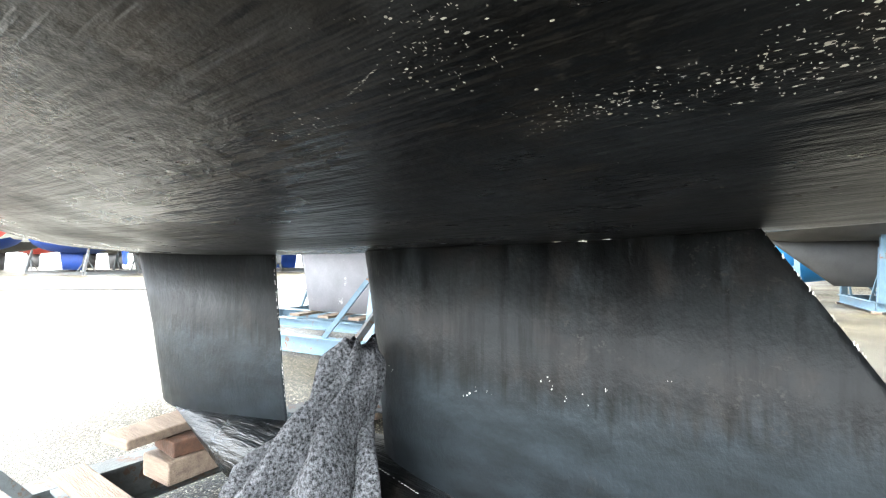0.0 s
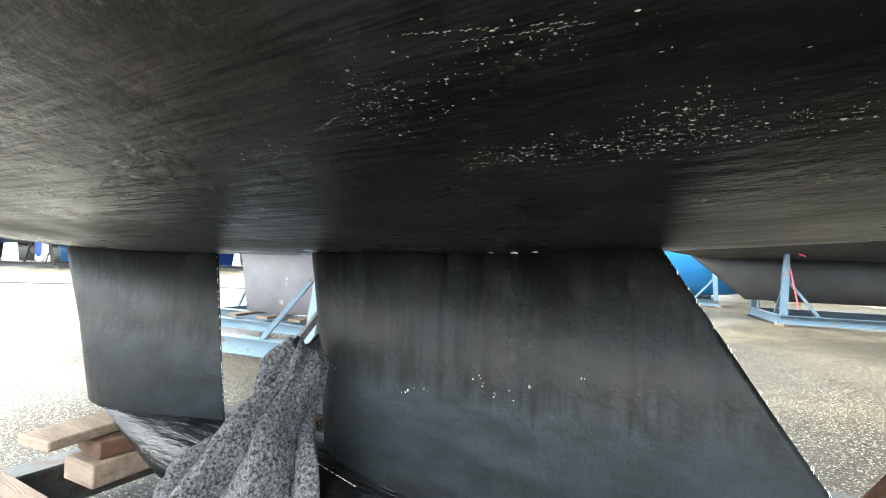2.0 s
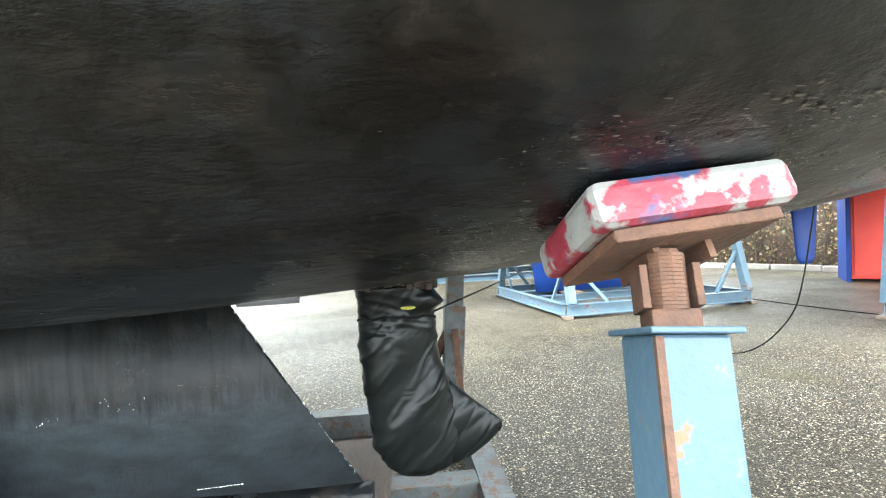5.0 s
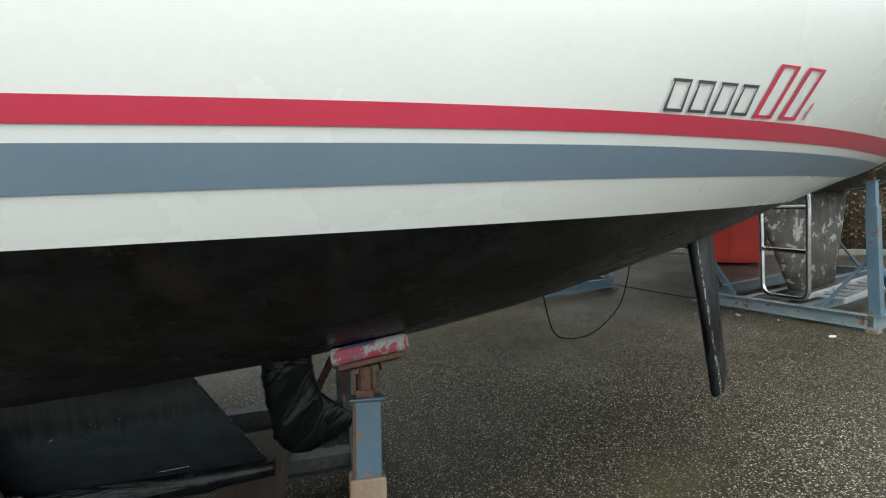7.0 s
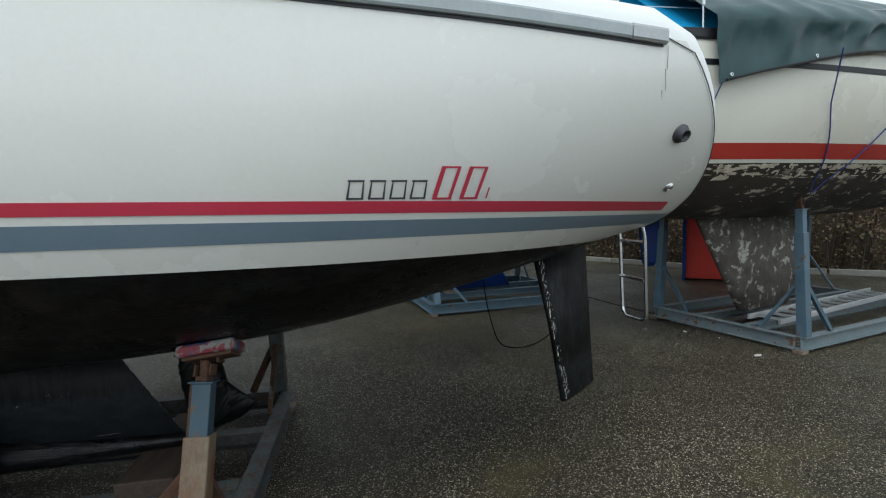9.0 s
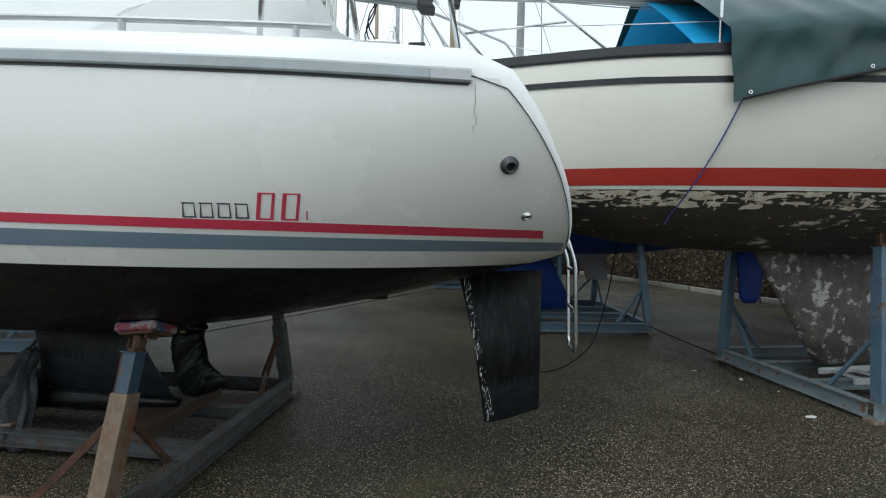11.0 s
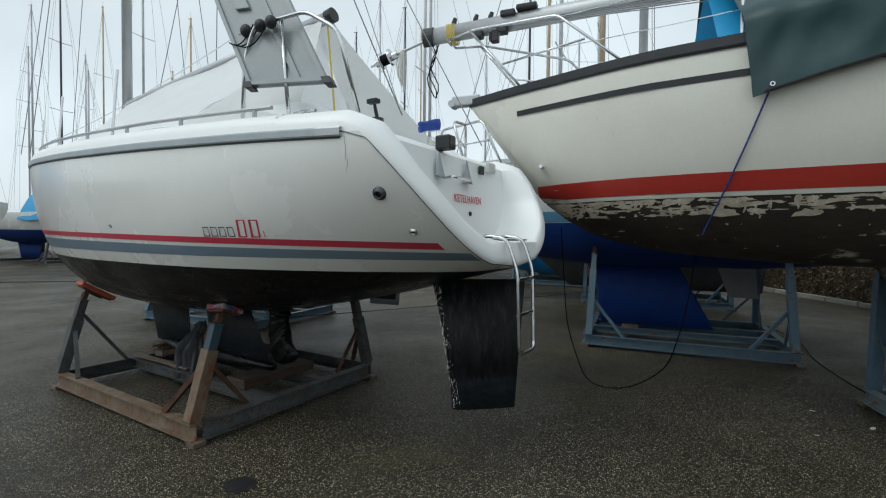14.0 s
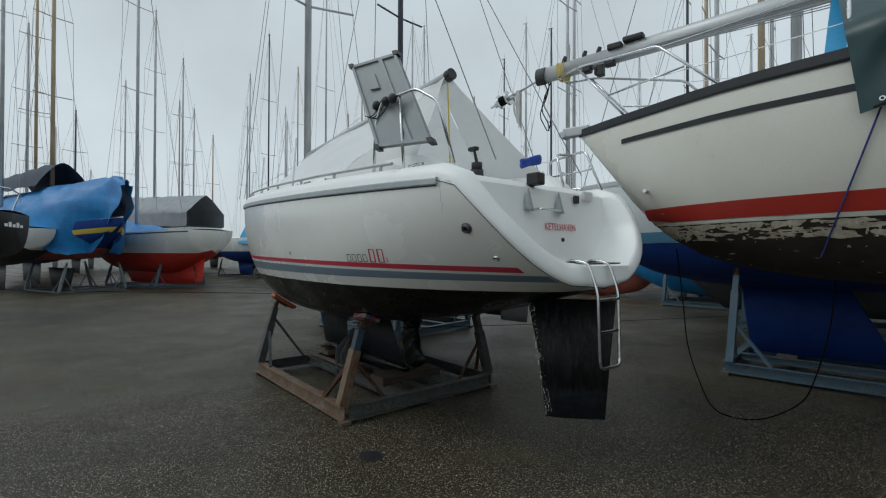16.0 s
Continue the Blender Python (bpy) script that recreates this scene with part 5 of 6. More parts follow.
# ---------------------------------------------------------------- other yachts
def yacht_hull(name, m, L, beam_half, zb_pts, zs_pts, wlz, mats, label, keel=None, rudder=None, stripe=None, m_exp=2.2, n_exp=2.3, transom=0.72, group="", rail=None, full=0.36):
    """A yacht in its own axes: x from the stem aft, z from the ground. mats: bottom, side, deck."""
    bot, sidem, deckm = mats
    zb, zs = curve(*zb_pts), curve(*zs_pts)
    hb = curve((0, 0.015), (L * 0.08, beam_half * 0.30), (L * 0.2, beam_half * 0.66), (L * full, beam_half * 0.93), (L * 0.56, beam_half), (L * 0.8, beam_half * 0.94), (L, beam_half * transom))

    def yy(x, z):
        q = min(1.0, max(0.0, (zs(x) - z) / max(0.02, zs(x) - zb(x))))
        return hb(x) * (1 - q ** m_exp) ** (1 / n_exp)

    ob = thing(name, m, label, "yacht", group)
    n = 34
    xs = [L * (i / n) ** 1.15 for i in range(n + 1)]
    bm = bmesh.new()
    both(bm, [[(x, -yy(x, z), z) for z in (max(wlz, zb(x)) + (zs(x) - max(wlz, zb(x))) * j / 10 for j in range(11))] for x in xs])
    x = xs[-1]
    ring0 = [(x, -yy(x, z), z) for z in (zb(x) + (zs(x) - zb(x)) * j / 10 for j in range(11))]
    grid(bm, [ring0, [(a, -b, c) for a, b, c in ring0]])
    bmesh.ops.remove_doubles(bm, verts=bm.verts, dist=0.0005)
    part("hull_side", bm, sidem, ob, "", True)
    bm = bmesh.new()
    both(bm, [[(x, -yy(x, z), z) for z in (zb(x) + (max(wlz, zb(x)) - zb(x)) * (j / 12) ** 2.2 for j in range(13))] for x in xs])
    bmesh.ops.remove_doubles(bm, verts=bm.verts, dist=0.0005)
    part("hull_bottom", bm, bot, ob, "", True)
    bm = bmesh.new()
    both(bm, [[(x, -hb(x), zs(x)), (x, -hb(x) * 0.5, zs(x) + 0.05), (x, 0, zs(x) + 0.07)] for x in xs])
    part("deck", bm, deckm, ob, "", True)
    if rail:
        bm = bmesh.new()
        both(bm, [[(x, -hb(x) - 0.012, zs(x) - 0.05), (x, -hb(x) - 0.02, zs(x) - 0.03), (x, -hb(x) - 0.02, zs(x) + 0.04), (x, -hb(x) + 0.02, zs(x) + 0.05), (x, -hb(x) + 0.03, zs(x) + 0.0)] for x in xs])
        part("toe_rail", bm, rail, ob)
    for z0, z1, x0, x1, mat, lab in stripe or ():
        bm = bmesh.new()
        rows = []
        for i in range(31):
            x = x0 + (x1 - x0) * i / 30
            za, zc = z0 + (zs(x) if z0 < 0 else 0), z1 + (zs(x) if z1 <= 0 else 0)
            za, zc = max(za, zb(x) + 0.01), max(zc, zb(x) + 0.011)
            rows.append([(x, -yy(x, za + (zc - za) * k / 3) - (0.004 if x > 2 else 0.012), za + (zc - za) * k / 3) for k in range(4)])
        both(bm, rows)
        part("stripe", bm, mat, ob, lab, True)
    if keel:
        k0, k1, b0, b1, zt, zl, th, mat = keel
        bm = bmesh.new()
        foil(bm, [(b0, b1, th * 0.8, zl, 0), ((k0 + b0) / 2, (k1 + b1) / 2, th * 0.9, (zl + zt) / 2, 0), (k0, k1, th, zt, 0)])
        part("keel", bm, mat, ob, "", True)
    if rudder:
        k0, k1, b0, b1, zt, zl, mat = rudder
        bm = bmesh.new()
        foil(bm, [(b0 + 0.08, b1 - 0.08, 0.02, zl, 0), (b0, b1, 0.03, zl + 0.1, 0), (k0, k1, 0.04, zt, 0)])
        part("rudder", bm, mat, ob, "", True)
    return ob, yy, hb, zs


def rig(parent, x, z0, top, mat, r=0.075, spread=(0.45, 0.72), w=0.8, fore=-3.5, aft=4.0, y=0.0, side=1.0):
    """A mast with spreaders and wire stays."""
    bm = bmesh.new()
    tube(bm, [(x, y, z0), (x, y, z0 + (top - z0) * 0.6), (x, y, top)], r, 10, r * 0.75)
    ms = part("mast", bm, mat, parent, "", True)
    for s in spread:
        z = z0 + (top - z0) * s
        bm = bmesh.new()
        tube(bm, [(x, y - w, z + 0.05), (x, y, z), (x, y + w, z + 0.05)], 0.022, 6)
        part("spreader", bm, mat, ms)
    ends = [(x + fore, y, z0), (x + aft, y, z0), (x + 0.2, y - side, z0), (x + 0.2, y + side, z0)]
    for e in ends:
        bm = bmesh.new()
        if abs(e[1] - y) > 0.01 and spread:
            sg = math.copysign(1, e[1] - y)
            zm = z0 + (top - z0) * spread[-1]
            pts = [e, (x, y + sg * w, zm + 0.05), (x, y, top - 0.1)]
        else:
            pts = [e, (x, y, top - 0.05)]
        tube(bm, pts, 0.0085, 4)
        part("stay", bm, wire, ms)
    bm = bmesh.new()
    tube(bm, [(x, y, top), (x, y, top + 0.5)], 0.01, 5)
    box(bm, (x - 0.25, y - 0.02, top - 0.02), (x + 0.12, y + 0.02, top + 0.02))
    part("masthead", bm, mat, ms)
    return ms


# --- the white yacht with the red band and patchy bottom
MB = Matrix.Translation((1.185, 1.425, 0)) @ pose(0, 0, 0, 0, 0, 11)
yb, yyb, hbb, zsb = yacht_hull("sailing_yacht", MB, 9.6, 1.58, [(0, 3.12), (0.30, 2.72), (0.86, 2.02), (1.4, 1.69), (2.2, 1.53), (3.6, 1.46), (5.4, 1.46), (7.5, 1.62), (9.6, 2.2)], [(0, 3.15), (2.4, 3.08), (5, 3.04), (9.6, 3.12)], 2.01,
                               (patchy, cream, deck_white), "white yacht with red band and half-scraped dark bottom on a cradle", (3.58, 5.6, 4.38, 5.36, 1.5, 0.26, 0.10, bare_keel), (8.1, 8.9, 8.25, 8.8, 1.75, 0.6, patchy),
                               [(2.045, 2.185, 0.80, 9.5, b_red, "broad red band"), (2.012, 2.038, 0.86, 9.5, cream, "thin cream line"), (-0.255, -0.205, 0.6, 9.4, black_rail, "thin black line")], 2.0, 2.5, rail=black_rail, full=0.40)
bm = bmesh.new()
for sg in (-1, 1):
    pts = [(1.55, sg * hbb(1.55) * 0.93, zsb(1.5) + 0.05), (1.0, sg * hbb(1.0) * 0.95, 3.72), (0.1, sg * 0.22, 3.86), (-0.22, sg * 0.12, 3.84)]
    tube(bm, bent(*pts), 0.0135, 8)
    tube(bm, [(0.62, sg * hbb(0.62) * 0.93, zsb(0.6) + 0.05), (0.05, sg * 0.22, 3.86)], 0.0135, 8)
    tube(bm, [(1.25, sg * hbb(1.25) * 0.94, 3.42), (0.42, sg * 0.24, 3.46)], 0.011, 8)
tube(bm, [(-0.22, -0.12, 3.84), (-0.22, 0.12, 3.84)], 0.0135, 8)
part("pulpit", bm, steel, yb, "bent stainless bow pulpit", True)
bm = bmesh.new()
box(bm, (-0.20, -0.06, 3.13), (0.12, 0.06, 3.24), None, 0.015)
tube(bm, [(-0.2, -0.07, 3.16), (-0.2, 0.07, 3.16)], 0.04, 10)
part("anchor_roller", bm, alu, yb, "grey anchor roller")
bm = bmesh.new()
tube(bm, [(0.86, -hbb(0.86) * 0.72, 2.36), (0.86, -hbb(0.86) * 0.72 - 0.12, 2.36)], 0.018, 10)
part("skin_fitting", bm, steel, yb)
for sg in (-1, 1):
    bm = bmesh.new()
    tube(bm, sag((1.0, sg * hbb(1.0) * 0.95, 3.70), (4.3, sg * hbb(4.3) * 0.97, 3.68), 0.03), 0.004, 5)
    part("guard_wire", bm, steel, yb)
    bm = bmesh.new()
    tube(bm, sag((1.0, sg * hbb(1.0) * 0.95, 3.42), (4.3, sg * hbb(4.3) * 0.97, 3.4), 0.03), 0.004, 5)
    part("guard_wire", bm, steel, yb)
    bm = bmesh.new()
    tube(bm, [(2.35, sg * hbb(2.35) * 0.96, 3.1), (2.35, sg * hbb(2.35) * 0.95, 3.72)], 0.0125, 6)
    part("stanchion", bm, steel, yb)
bm = bmesh.new()
box(bm, (0.30, -0.30, 3.68), (0.38, -0.22, 3.80), None, 0.012)
nb = part("bow_light", bm, black_rubber, yb)
bm = bmesh.new()
box(bm, (0.285, -0.31, 3.70), (0.305, -0.21, 3.78))
part("lens", bm, lamp_glass, nb, "red lens")
# bare cream patches where the old paint came off, thickest below the band
rp = random.Random(8)
bm = bmesh.new()
for i in range(620):
    x = 0.95 + 6.6 * rp.random() ** 1.7
    near = rp.random() < 0.82
    z = 2.005 - (0.012 + 0.12 * rp.random() ** 1.6 if near else 0.1 + 0.4 * rp.random())
    sx, sz = (0.014 + 0.11 * rp.random() ** 3, 0.006 + 0.032 * rp.random() ** 2) if near else (0.006 + 0.035 * rp.random() ** 3, 0.003 + 0.011 * rp.random() ** 2)
    for sg in (-1, 1):
        vs = []
        for k in range(11):
            a = 2 * math.pi * k / 11
            r = 0.35 + 0.85 * rp.random()
            px_, pz_ = x + math.cos(a) * sx * r, min(2.006, z + math.sin(a) * sz * r)
            if pz_ > 1.60 and yyb(px_, pz_) > 0.10:
                vs.append(bm.verts.new((px_, sg * (yyb(px_, pz_) + 0.007), pz_)))
        if len(vs) > 4:
            bm.faces.new(vs if sg < 0 else vs[::-1])
part("bare_patch", bm, bare_tan, yb, "cream patches of bare hull")["kind"] = "stuff"
# its mast lies on deck
mastb = thing("lowered_mast", MB, "aluminium mast lowered on the yacht's pulpit, with furling drum", "mast")
bm = bmesh.new()
rows = []
for x, z in ((-0.46, 3.95), (2.0, 4.03), (9.4, 4.30)):
    rows.append([(x, 0.06 * math.cos(a), z + 0.095 * math.sin(a)) for a in (2 * math.pi * k / 16 for k in range(16))])
grid(bm, rows, close=True, cap=True)
part("spar", bm, alu, mastb, "pale oval spar", True)
bm = bmesh.new()
rows = [[(x, 0.07 * math.cos(a), 3.95 + 0.105 * math.sin(a)) for a in (2 * math.pi * k / 16 for k in range(16))] for x in (-0.56, -0.44)]
grid(bm, rows, close=True, cap=True)
part("spar_end", bm, black_rubber, mastb, "dark plastic end")
bm = bmesh.new()
tube(bm, [(-0.5, 0, 3.93), (-0.95, 0, 3.80)], 0.016, 8)
part("furling_foil", bm, alu, mastb)
bm = bmesh.new()
for a, c, r in ((-0.975, -0.998, 0.098), (-1.09, -1.118, 0.092), (-1.118, -1.18, 0.042), (-1.18, -1.25, 0.018), (-0.90, -0.975, 0.045)):
    tube(bm, [(a, 0, 3.79 + (a + 0.98) * 0.29), (c, 0, 3.79 + (c + 0.98) * 0.29)], r, 16)
drum = part("furling_drum", bm, steel, mastb, "steel furling drum with two flanges")
bm = bmesh.new()
tube(bm, [(-0.999, 0, 3.785), (-1.089, 0, 3.758)], 0.062, 14)
part("wound_line", bm, cable_black, drum, "dark line wound on the drum")
bm = bmesh.new()
for k in range(10):
    tube(bm, sag((-0.92 + 0.012 * k, 0.025 * (k % 4), 3.83), (-0.84 + 0.006 * k, -0.03 * (k % 3), 3.83), 0.30 + 0.022 * k), 0.0065, 5)
part("rope_coil", bm, rope_white, mastb, "hanging coil of pale line")
for x in (-0.2, 0.05, 0.22):
    bm = bmesh.new()
    tube(bm, [(x, 0, 4.03), (x, 0, 4.08), (x + 0.015, 0, 4.12)], 0.035, 10, 0.022)
    part("mast_fitting", bm, black_rubber, mastb)
# black blocks, winch and a hanging bundle of wiring at the mast end
for x, z, w, h in ((0.42, 4.06, 0.16, 0.07), (0.62, 4.10, 0.22, 0.06), (0.10, 3.88, 0.10, 0.08), (0.36, 3.90, 0.12, 0.09)):
    bm = bmesh.new()
    box(bm, (x - w / 2, -0.085, z - h / 2), (x + w / 2, 0.02, z + h / 2), None, 0.018)
    part("mast_block", bm, black_rubber, mastb, "black block")
bm = bmesh.new()
for k in range(3):
    tube(bm, [(-0.46 + 0.012 * k + 0.05 * math.sin(0.9 * j + k), 0.02 * k - 0.02, 3.86 - 0.075 * j) for j in range(9)], 0.007, 5)
part("wiring_tail", bm, cable_black, mastb, "dark cables hanging from the mast end", True)
bm = bmesh.new()
for k in range(5):
    tube(bm, bent((-0.25 + 0.02 * k, -0.1, 4.02), (-0.25 + 0.02 * k, -0.09, 3.84), (-0.25 + 0.02 * k, 0.09, 3.84), (-0.25 + 0.02 * k, 0.1, 4.02)), 0.007, 5)
part("lashing", bm, rope_yellow, mastb, "yellow lashing")
for k in range(5):
    bm = bmesh.new()
    tube(bm, sag((0.1, -0.06, 3.94), (6 + 0.5 * k, -0.09, 4.1), 0.02 + 0.03 * k), 0.005, 4)
    part("halyard", bm, wire, mastb)
# tarpaulins over its deck
tb = thing("tarpaulin", MB, "dark green tarpaulin laced over the yacht's deck, hem with eyelets", "tarpaulin")
bm = bmesh.new()
hem = curve((2.46, 2.68), (2.9, 2.78), (4.1, 2.98), (6.5, 3.05), (9.4, 3.0))
rows = []
for i in range(121):
    x = 2.36 + 7.06 * i / 120
    row = []
    for k in range(-24, 25):
        s = abs(k) / 24
        sg = 1 if k >= 0 else -1
        yo = hbb(x) + 0.05
        if s < 0.62:
            q = s / 0.62
            y, z = yo * q, 4.12 + 0.025 * x - 0.92 * q ** 1.25
        else:
            q = (s - 0.62) / 0.38
            z = 3.22 + (hem(x) - 3.22) * q
            pleat = max(0.0, 1 - 2.6 * abs(noise.noise(Vector((x * 5.5 + 0.6 * q, 3, q * 0.7)))))
            y = yo + 0.045 - 0.03 * q + 0.055 * (pleat - 0.5) * math.sin(math.pi * min(1, q * 1.15)) ** 0.6
        fold = 0.014 * math.sin(17 * x + 4 * s) * (1 - abs(2 * s - 1)) + 0.03 * noise.noise(Vector((x * 2.2, s * 5, 0)))
        row.append((x - 0.10 * (1 - s) + 0.10 * max(0, s - 0.62) * (1 - min(1, i / 9)), sg * y, z + fold))
    rows.append(row)
grid(bm, rows)
part("tarp_sheet", bm, green_tarp, tb, "dark green sheet", True)
for x in (2.5, 3.3, 4.15, 4.9, 5.65):
    bm = bmesh.new()
    z = hem(x) + 0.035
    m, _ = frame_at((x, -hbb(x) - 0.067, z), (x, -hbb(x) - 0.2, z))
    grid(bm, [[m @ Vector((r * math.cos(a), r * math.sin(a), h)) for a in (2 * math.pi * k / 12 for k in range(12))] for r, h in ((0.018, 0), (0.016, 0.004), (0.009, 0.004), (0.008, 0))], close=True)
    part("eyelet", bm, steel, tb)
bm = bmesh.new()
tube(bm, [(2.46 + 0.18 * k, -hbb(2.46 + 0.18 * k) - 0.065, hem(2.46 + 0.18 * k)) for k in range(22)], 0.011, 6)
part("hem_cord", bm, black_rail, tb)
tb2 = thing("tarpaulin", MB, "bright blue tarpaulin stretched under the lowered mast on deck", "tarpaulin")
bm = bmesh.new()
rows = []
for i in range(9):
    x = 2.22 + 0.96 * i / 8
    rows.append([(x + 0.06 * (1 - abs(k) / 8) * (1 - i / 8), hbb(x) * 0.9 * k / 8, 3.98 - 0.83 * (abs(k) / 8) ** 1.1) for k in range(-8, 9)])
grid(bm, rows)
part("tarp_sheet", bm, cyan_tarp, tb2, "bright blue sheet", True)
# ropes that hold the tarpaulin
ropes = (((2.5, -1.16, 2.69), (2.2, -0.70, 1.72)), ((3.4, -1.60, 2.93), (4.05, -1.0, 1.72)), ((4.9, -1.66, 3.04), (4.07, -1.0, 1.72)))
for a, b in ropes:
    bm = bmesh.new()
    pts = []
    for p in sag(a, b, 0.0, 12):
        pts.append((p.x, min(p.y, -yyb(p.x, p.z) - 0.015), p.z))
    tube(bm, pts, 0.006, 6)
    r = part("tie_rope", bm, rope_blue)
    r.matrix_basis = MB
    tagged(r, "blue rope tied from tarpaulin eyelet to cradle", "rope", "tarpaulin ropes")
MBC = MB @ Matrix.Translation((4.02, 0, 0)) @ pose(0, 0, 0, 0, 0, 3)
crb = make_cradle("boat_cradle", MBC, 3.6, 1.9, [(0.06, -0.86, 1.70), (3.5, -0.86, 1.72), (3.5, 0.86, 1.72), (0.06, 0.86, 1.70)], (cr_white, cr_blue), "pale grey steel boat cradle with rust at the joints", "neighbour cradles", brace=0.42)
bm = bmesh.new()
box(bm, (1.0, -0.34, 0.245), (1.3, 0.34, 0.262))
kb = part("timber_block", bm, wood)
kb.matrix_basis = MBC
tagged(kb, "weathered timber block under the scraped keel", "timber")
lad2 = thing("ladder", MBC @ Matrix.Translation((0.5, -0.62, 0.235)) @ pose(0, 0, 0, 0, 0, 4), "aluminium ladder lying across the cradle beams", "ladder")
for y in (0, 0.34):
    bm = bmesh.new()
    box(bm, (-0.35, y - 0.015, 0), (2.9, y + 0.015, 0.06), None, 0.004)
    part("stile", bm, alu, lad2)
for k in range(12):
    bm = bmesh.new()
    bar(bm, (-0.2 + 0.26 * k, 0.015, 0.03), (-0.2 + 0.26 * k, 0.325, 0.03), 0.028, 0.028)
    part("rung", bm, alu, lad2)

# --- the blue-bottomed yacht behind it
MC = Matrix.Translation((-1.2, 4.92, 0)) @ pose(0, 0, 0, 0, 0, 8)
yc, yyc, hbc, zsc = yacht_hull("sailing_yacht", MC, 9.4, 1.55, [(0, 3.0), (0.3, 2.4), (0.9, 1.75), (1.8, 1.35), (3, 1.22), (5, 1.22), (7.2, 1.45), (9.4, 1.95)], [(0, 3.05), (4, 2.92), (9.4, 2.95)], 1.92,
                               (blue_anti, light_hull, deck_white), "pale grey yacht with blue bottom and blue fin keel", (2.85, 4.15, 3.0, 4.75, 1.35, 0.20, 0.09, blue_anti), (7.7, 8.35, 7.85, 8.25, 1.65, 0.36, blue_anti), [(1.93, 2.10, 0.75, 9.3, pale_blue_band, "pale blue waterline band")], rail=alu)
bm = bmesh.new()
foil(bm, [(4.95, 5.35, 0.03, 0.75, 0), (4.75, 5.3, 0.04, 1.3, 0)])
part("skeg", bm, grey_anti, yc, "pale grey skeg")
rig(yc, 3.6, 3.0, 14.5, mast_grey, 0.075)
MCC = Matrix.Translation((1.80, 4.14, 0)) @ pose(0, 0, 0, 0, 0, 8) @ Matrix.Translation((0, 1.22, 0))
crc = make_cradle("boat_cradle", MCC, 2.75, 2.44, [(0.1, -0.9, 1.55), (2.65, -0.9, 1.55), (2.65, 0.9, 1.55), (0.1, 0.9, 1.55)], (cr_blue, cr_blue), "pale blue steel boat cradle with rusty screw heads", "neighbour cradles", brace=0.42)
bm = bmesh.new()
box(bm, (0.5, -0.34, 0.17), (0.75, 0.34, 0.205))
tk = part("timber_block", bm, wood)
tk.matrix_basis = MCC
tagged(tk, "weathered timber block under the blue keel", "timber")

# --- grey-bottomed yacht on the far side
MH = Matrix.Translation((-9.0, 2.25, 0)) @ pose(0, 0, 0, 0, 0, 8)
yh, *_ = yacht_hull("sailing_yacht", MH, 8.3, 1.4, [(0, 2.4), (0.3, 1.8), (0.9, 1.3), (2, 1.05), (4, 1.0), (6, 1.1), (8.3, 1.5)], [(0, 2.45), (4, 2.3), (8.3, 2.3)], 1.55,
                    (dark_anti, gel, deck_white), "white yacht with grey keel and rudder, on a blue cradle", (3.6, 5.1, 3.75, 5.05, 1.1, 0.24, 0.10, grey_anti), None, [(1.58, 1.68, 0.6, 8.2, grey_tape, "grey line")])
bm = bmesh.new()
foil(bm, [(7.28, 7.86, 0.02, 0.47, 0), (7.27, 7.88, 0.025, 0.6, 0), (7.25, 7.9, 0.03, 1.3, 0)])
part("rudder", bm, grey_anti, yh, "violet-grey rectangular rudder", True)
rig(yh, 4.4, 2.4, 13.2, mast_dark, 0.07, w=0.7)
make_cradle("boat_cradle", MH @ Matrix.Translation((2.9, 0, 0)), 2.7, 2.3, [(0.1, -0.85, 1.35), (2.6, -0.85, 1.35), (2.6, 0.85, 1.35), (0.1, 0.85, 1.35)], (cr_blue, cr_blue), "pale blue steel boat cradle under the grey keel", "neighbour cradles")
for k in range(3):
    bm = bmesh.new()
    box(bm, (3.8 + 0.42 * k, -0.36, 0.21), (3.95 + 0.42 * k, 0.36, 0.235))
    w_ = part("timber_block", bm, wood)
    w_.matrix_basis = MH
    tagged(w_, "weathered timber block under the grey keel", "timber", "timber blocks under the grey keel")

# --- dark long-keeled yacht, bright blue hull and faded red hull beyond
MG = Matrix.Translation((-3.4, 8.9, 0)) @ pose(0, 0, 0, 0, 0, 9)
yg, *_ = yacht_hull("sailing_yacht", MG, 9.5, 1.5, [(0, 2.9), (0.6, 2.1), (1.6, 1.4), (3, 1.15), (6, 1.15), (9.5, 1.9)], [(0, 3.0), (5, 2.8), (9.5, 2.9)], 1.85,
                    (dark_anti, gel, deck_white), "white yacht with dark long keel, lashed on a cradle", (2.4, 8.0, 3.45, 7.9, 1.3, 0.40, 0.14, dark_anti))
rig(yg, 4.2, 2.9, 14.0, mast_wood, 0.08)
crg = make_cradle("boat_cradle", MG @ Matrix.Translation((3.85, 0.45, 0)), 3.4, 1.9, [(0.1, -0.95, 1.35), (3.3, -0.95, 1.35), (3.3, 0.95, 1.35), (0.1, 0.95, 1.35)], (cr_blue, cr_blue), "pale blue steel boat cradle with red lashings", "neighbour cradles", inner=False)
bm = bmesh.new()
for k in range(3):
    tube(bm, sag((0.08, -0.95, 1.33), (0.25 + 0.08 * k, -1.05, 0.3 + 0.9 * k), 0.0, 3), 0.012, 5)
part("lashing", bm, rope_red, crg, "red lashing straps")
MI = Matrix.Translation((-5.6, 13.2, 0)) @ pose(0, 0, 0, 0, 0, 4)
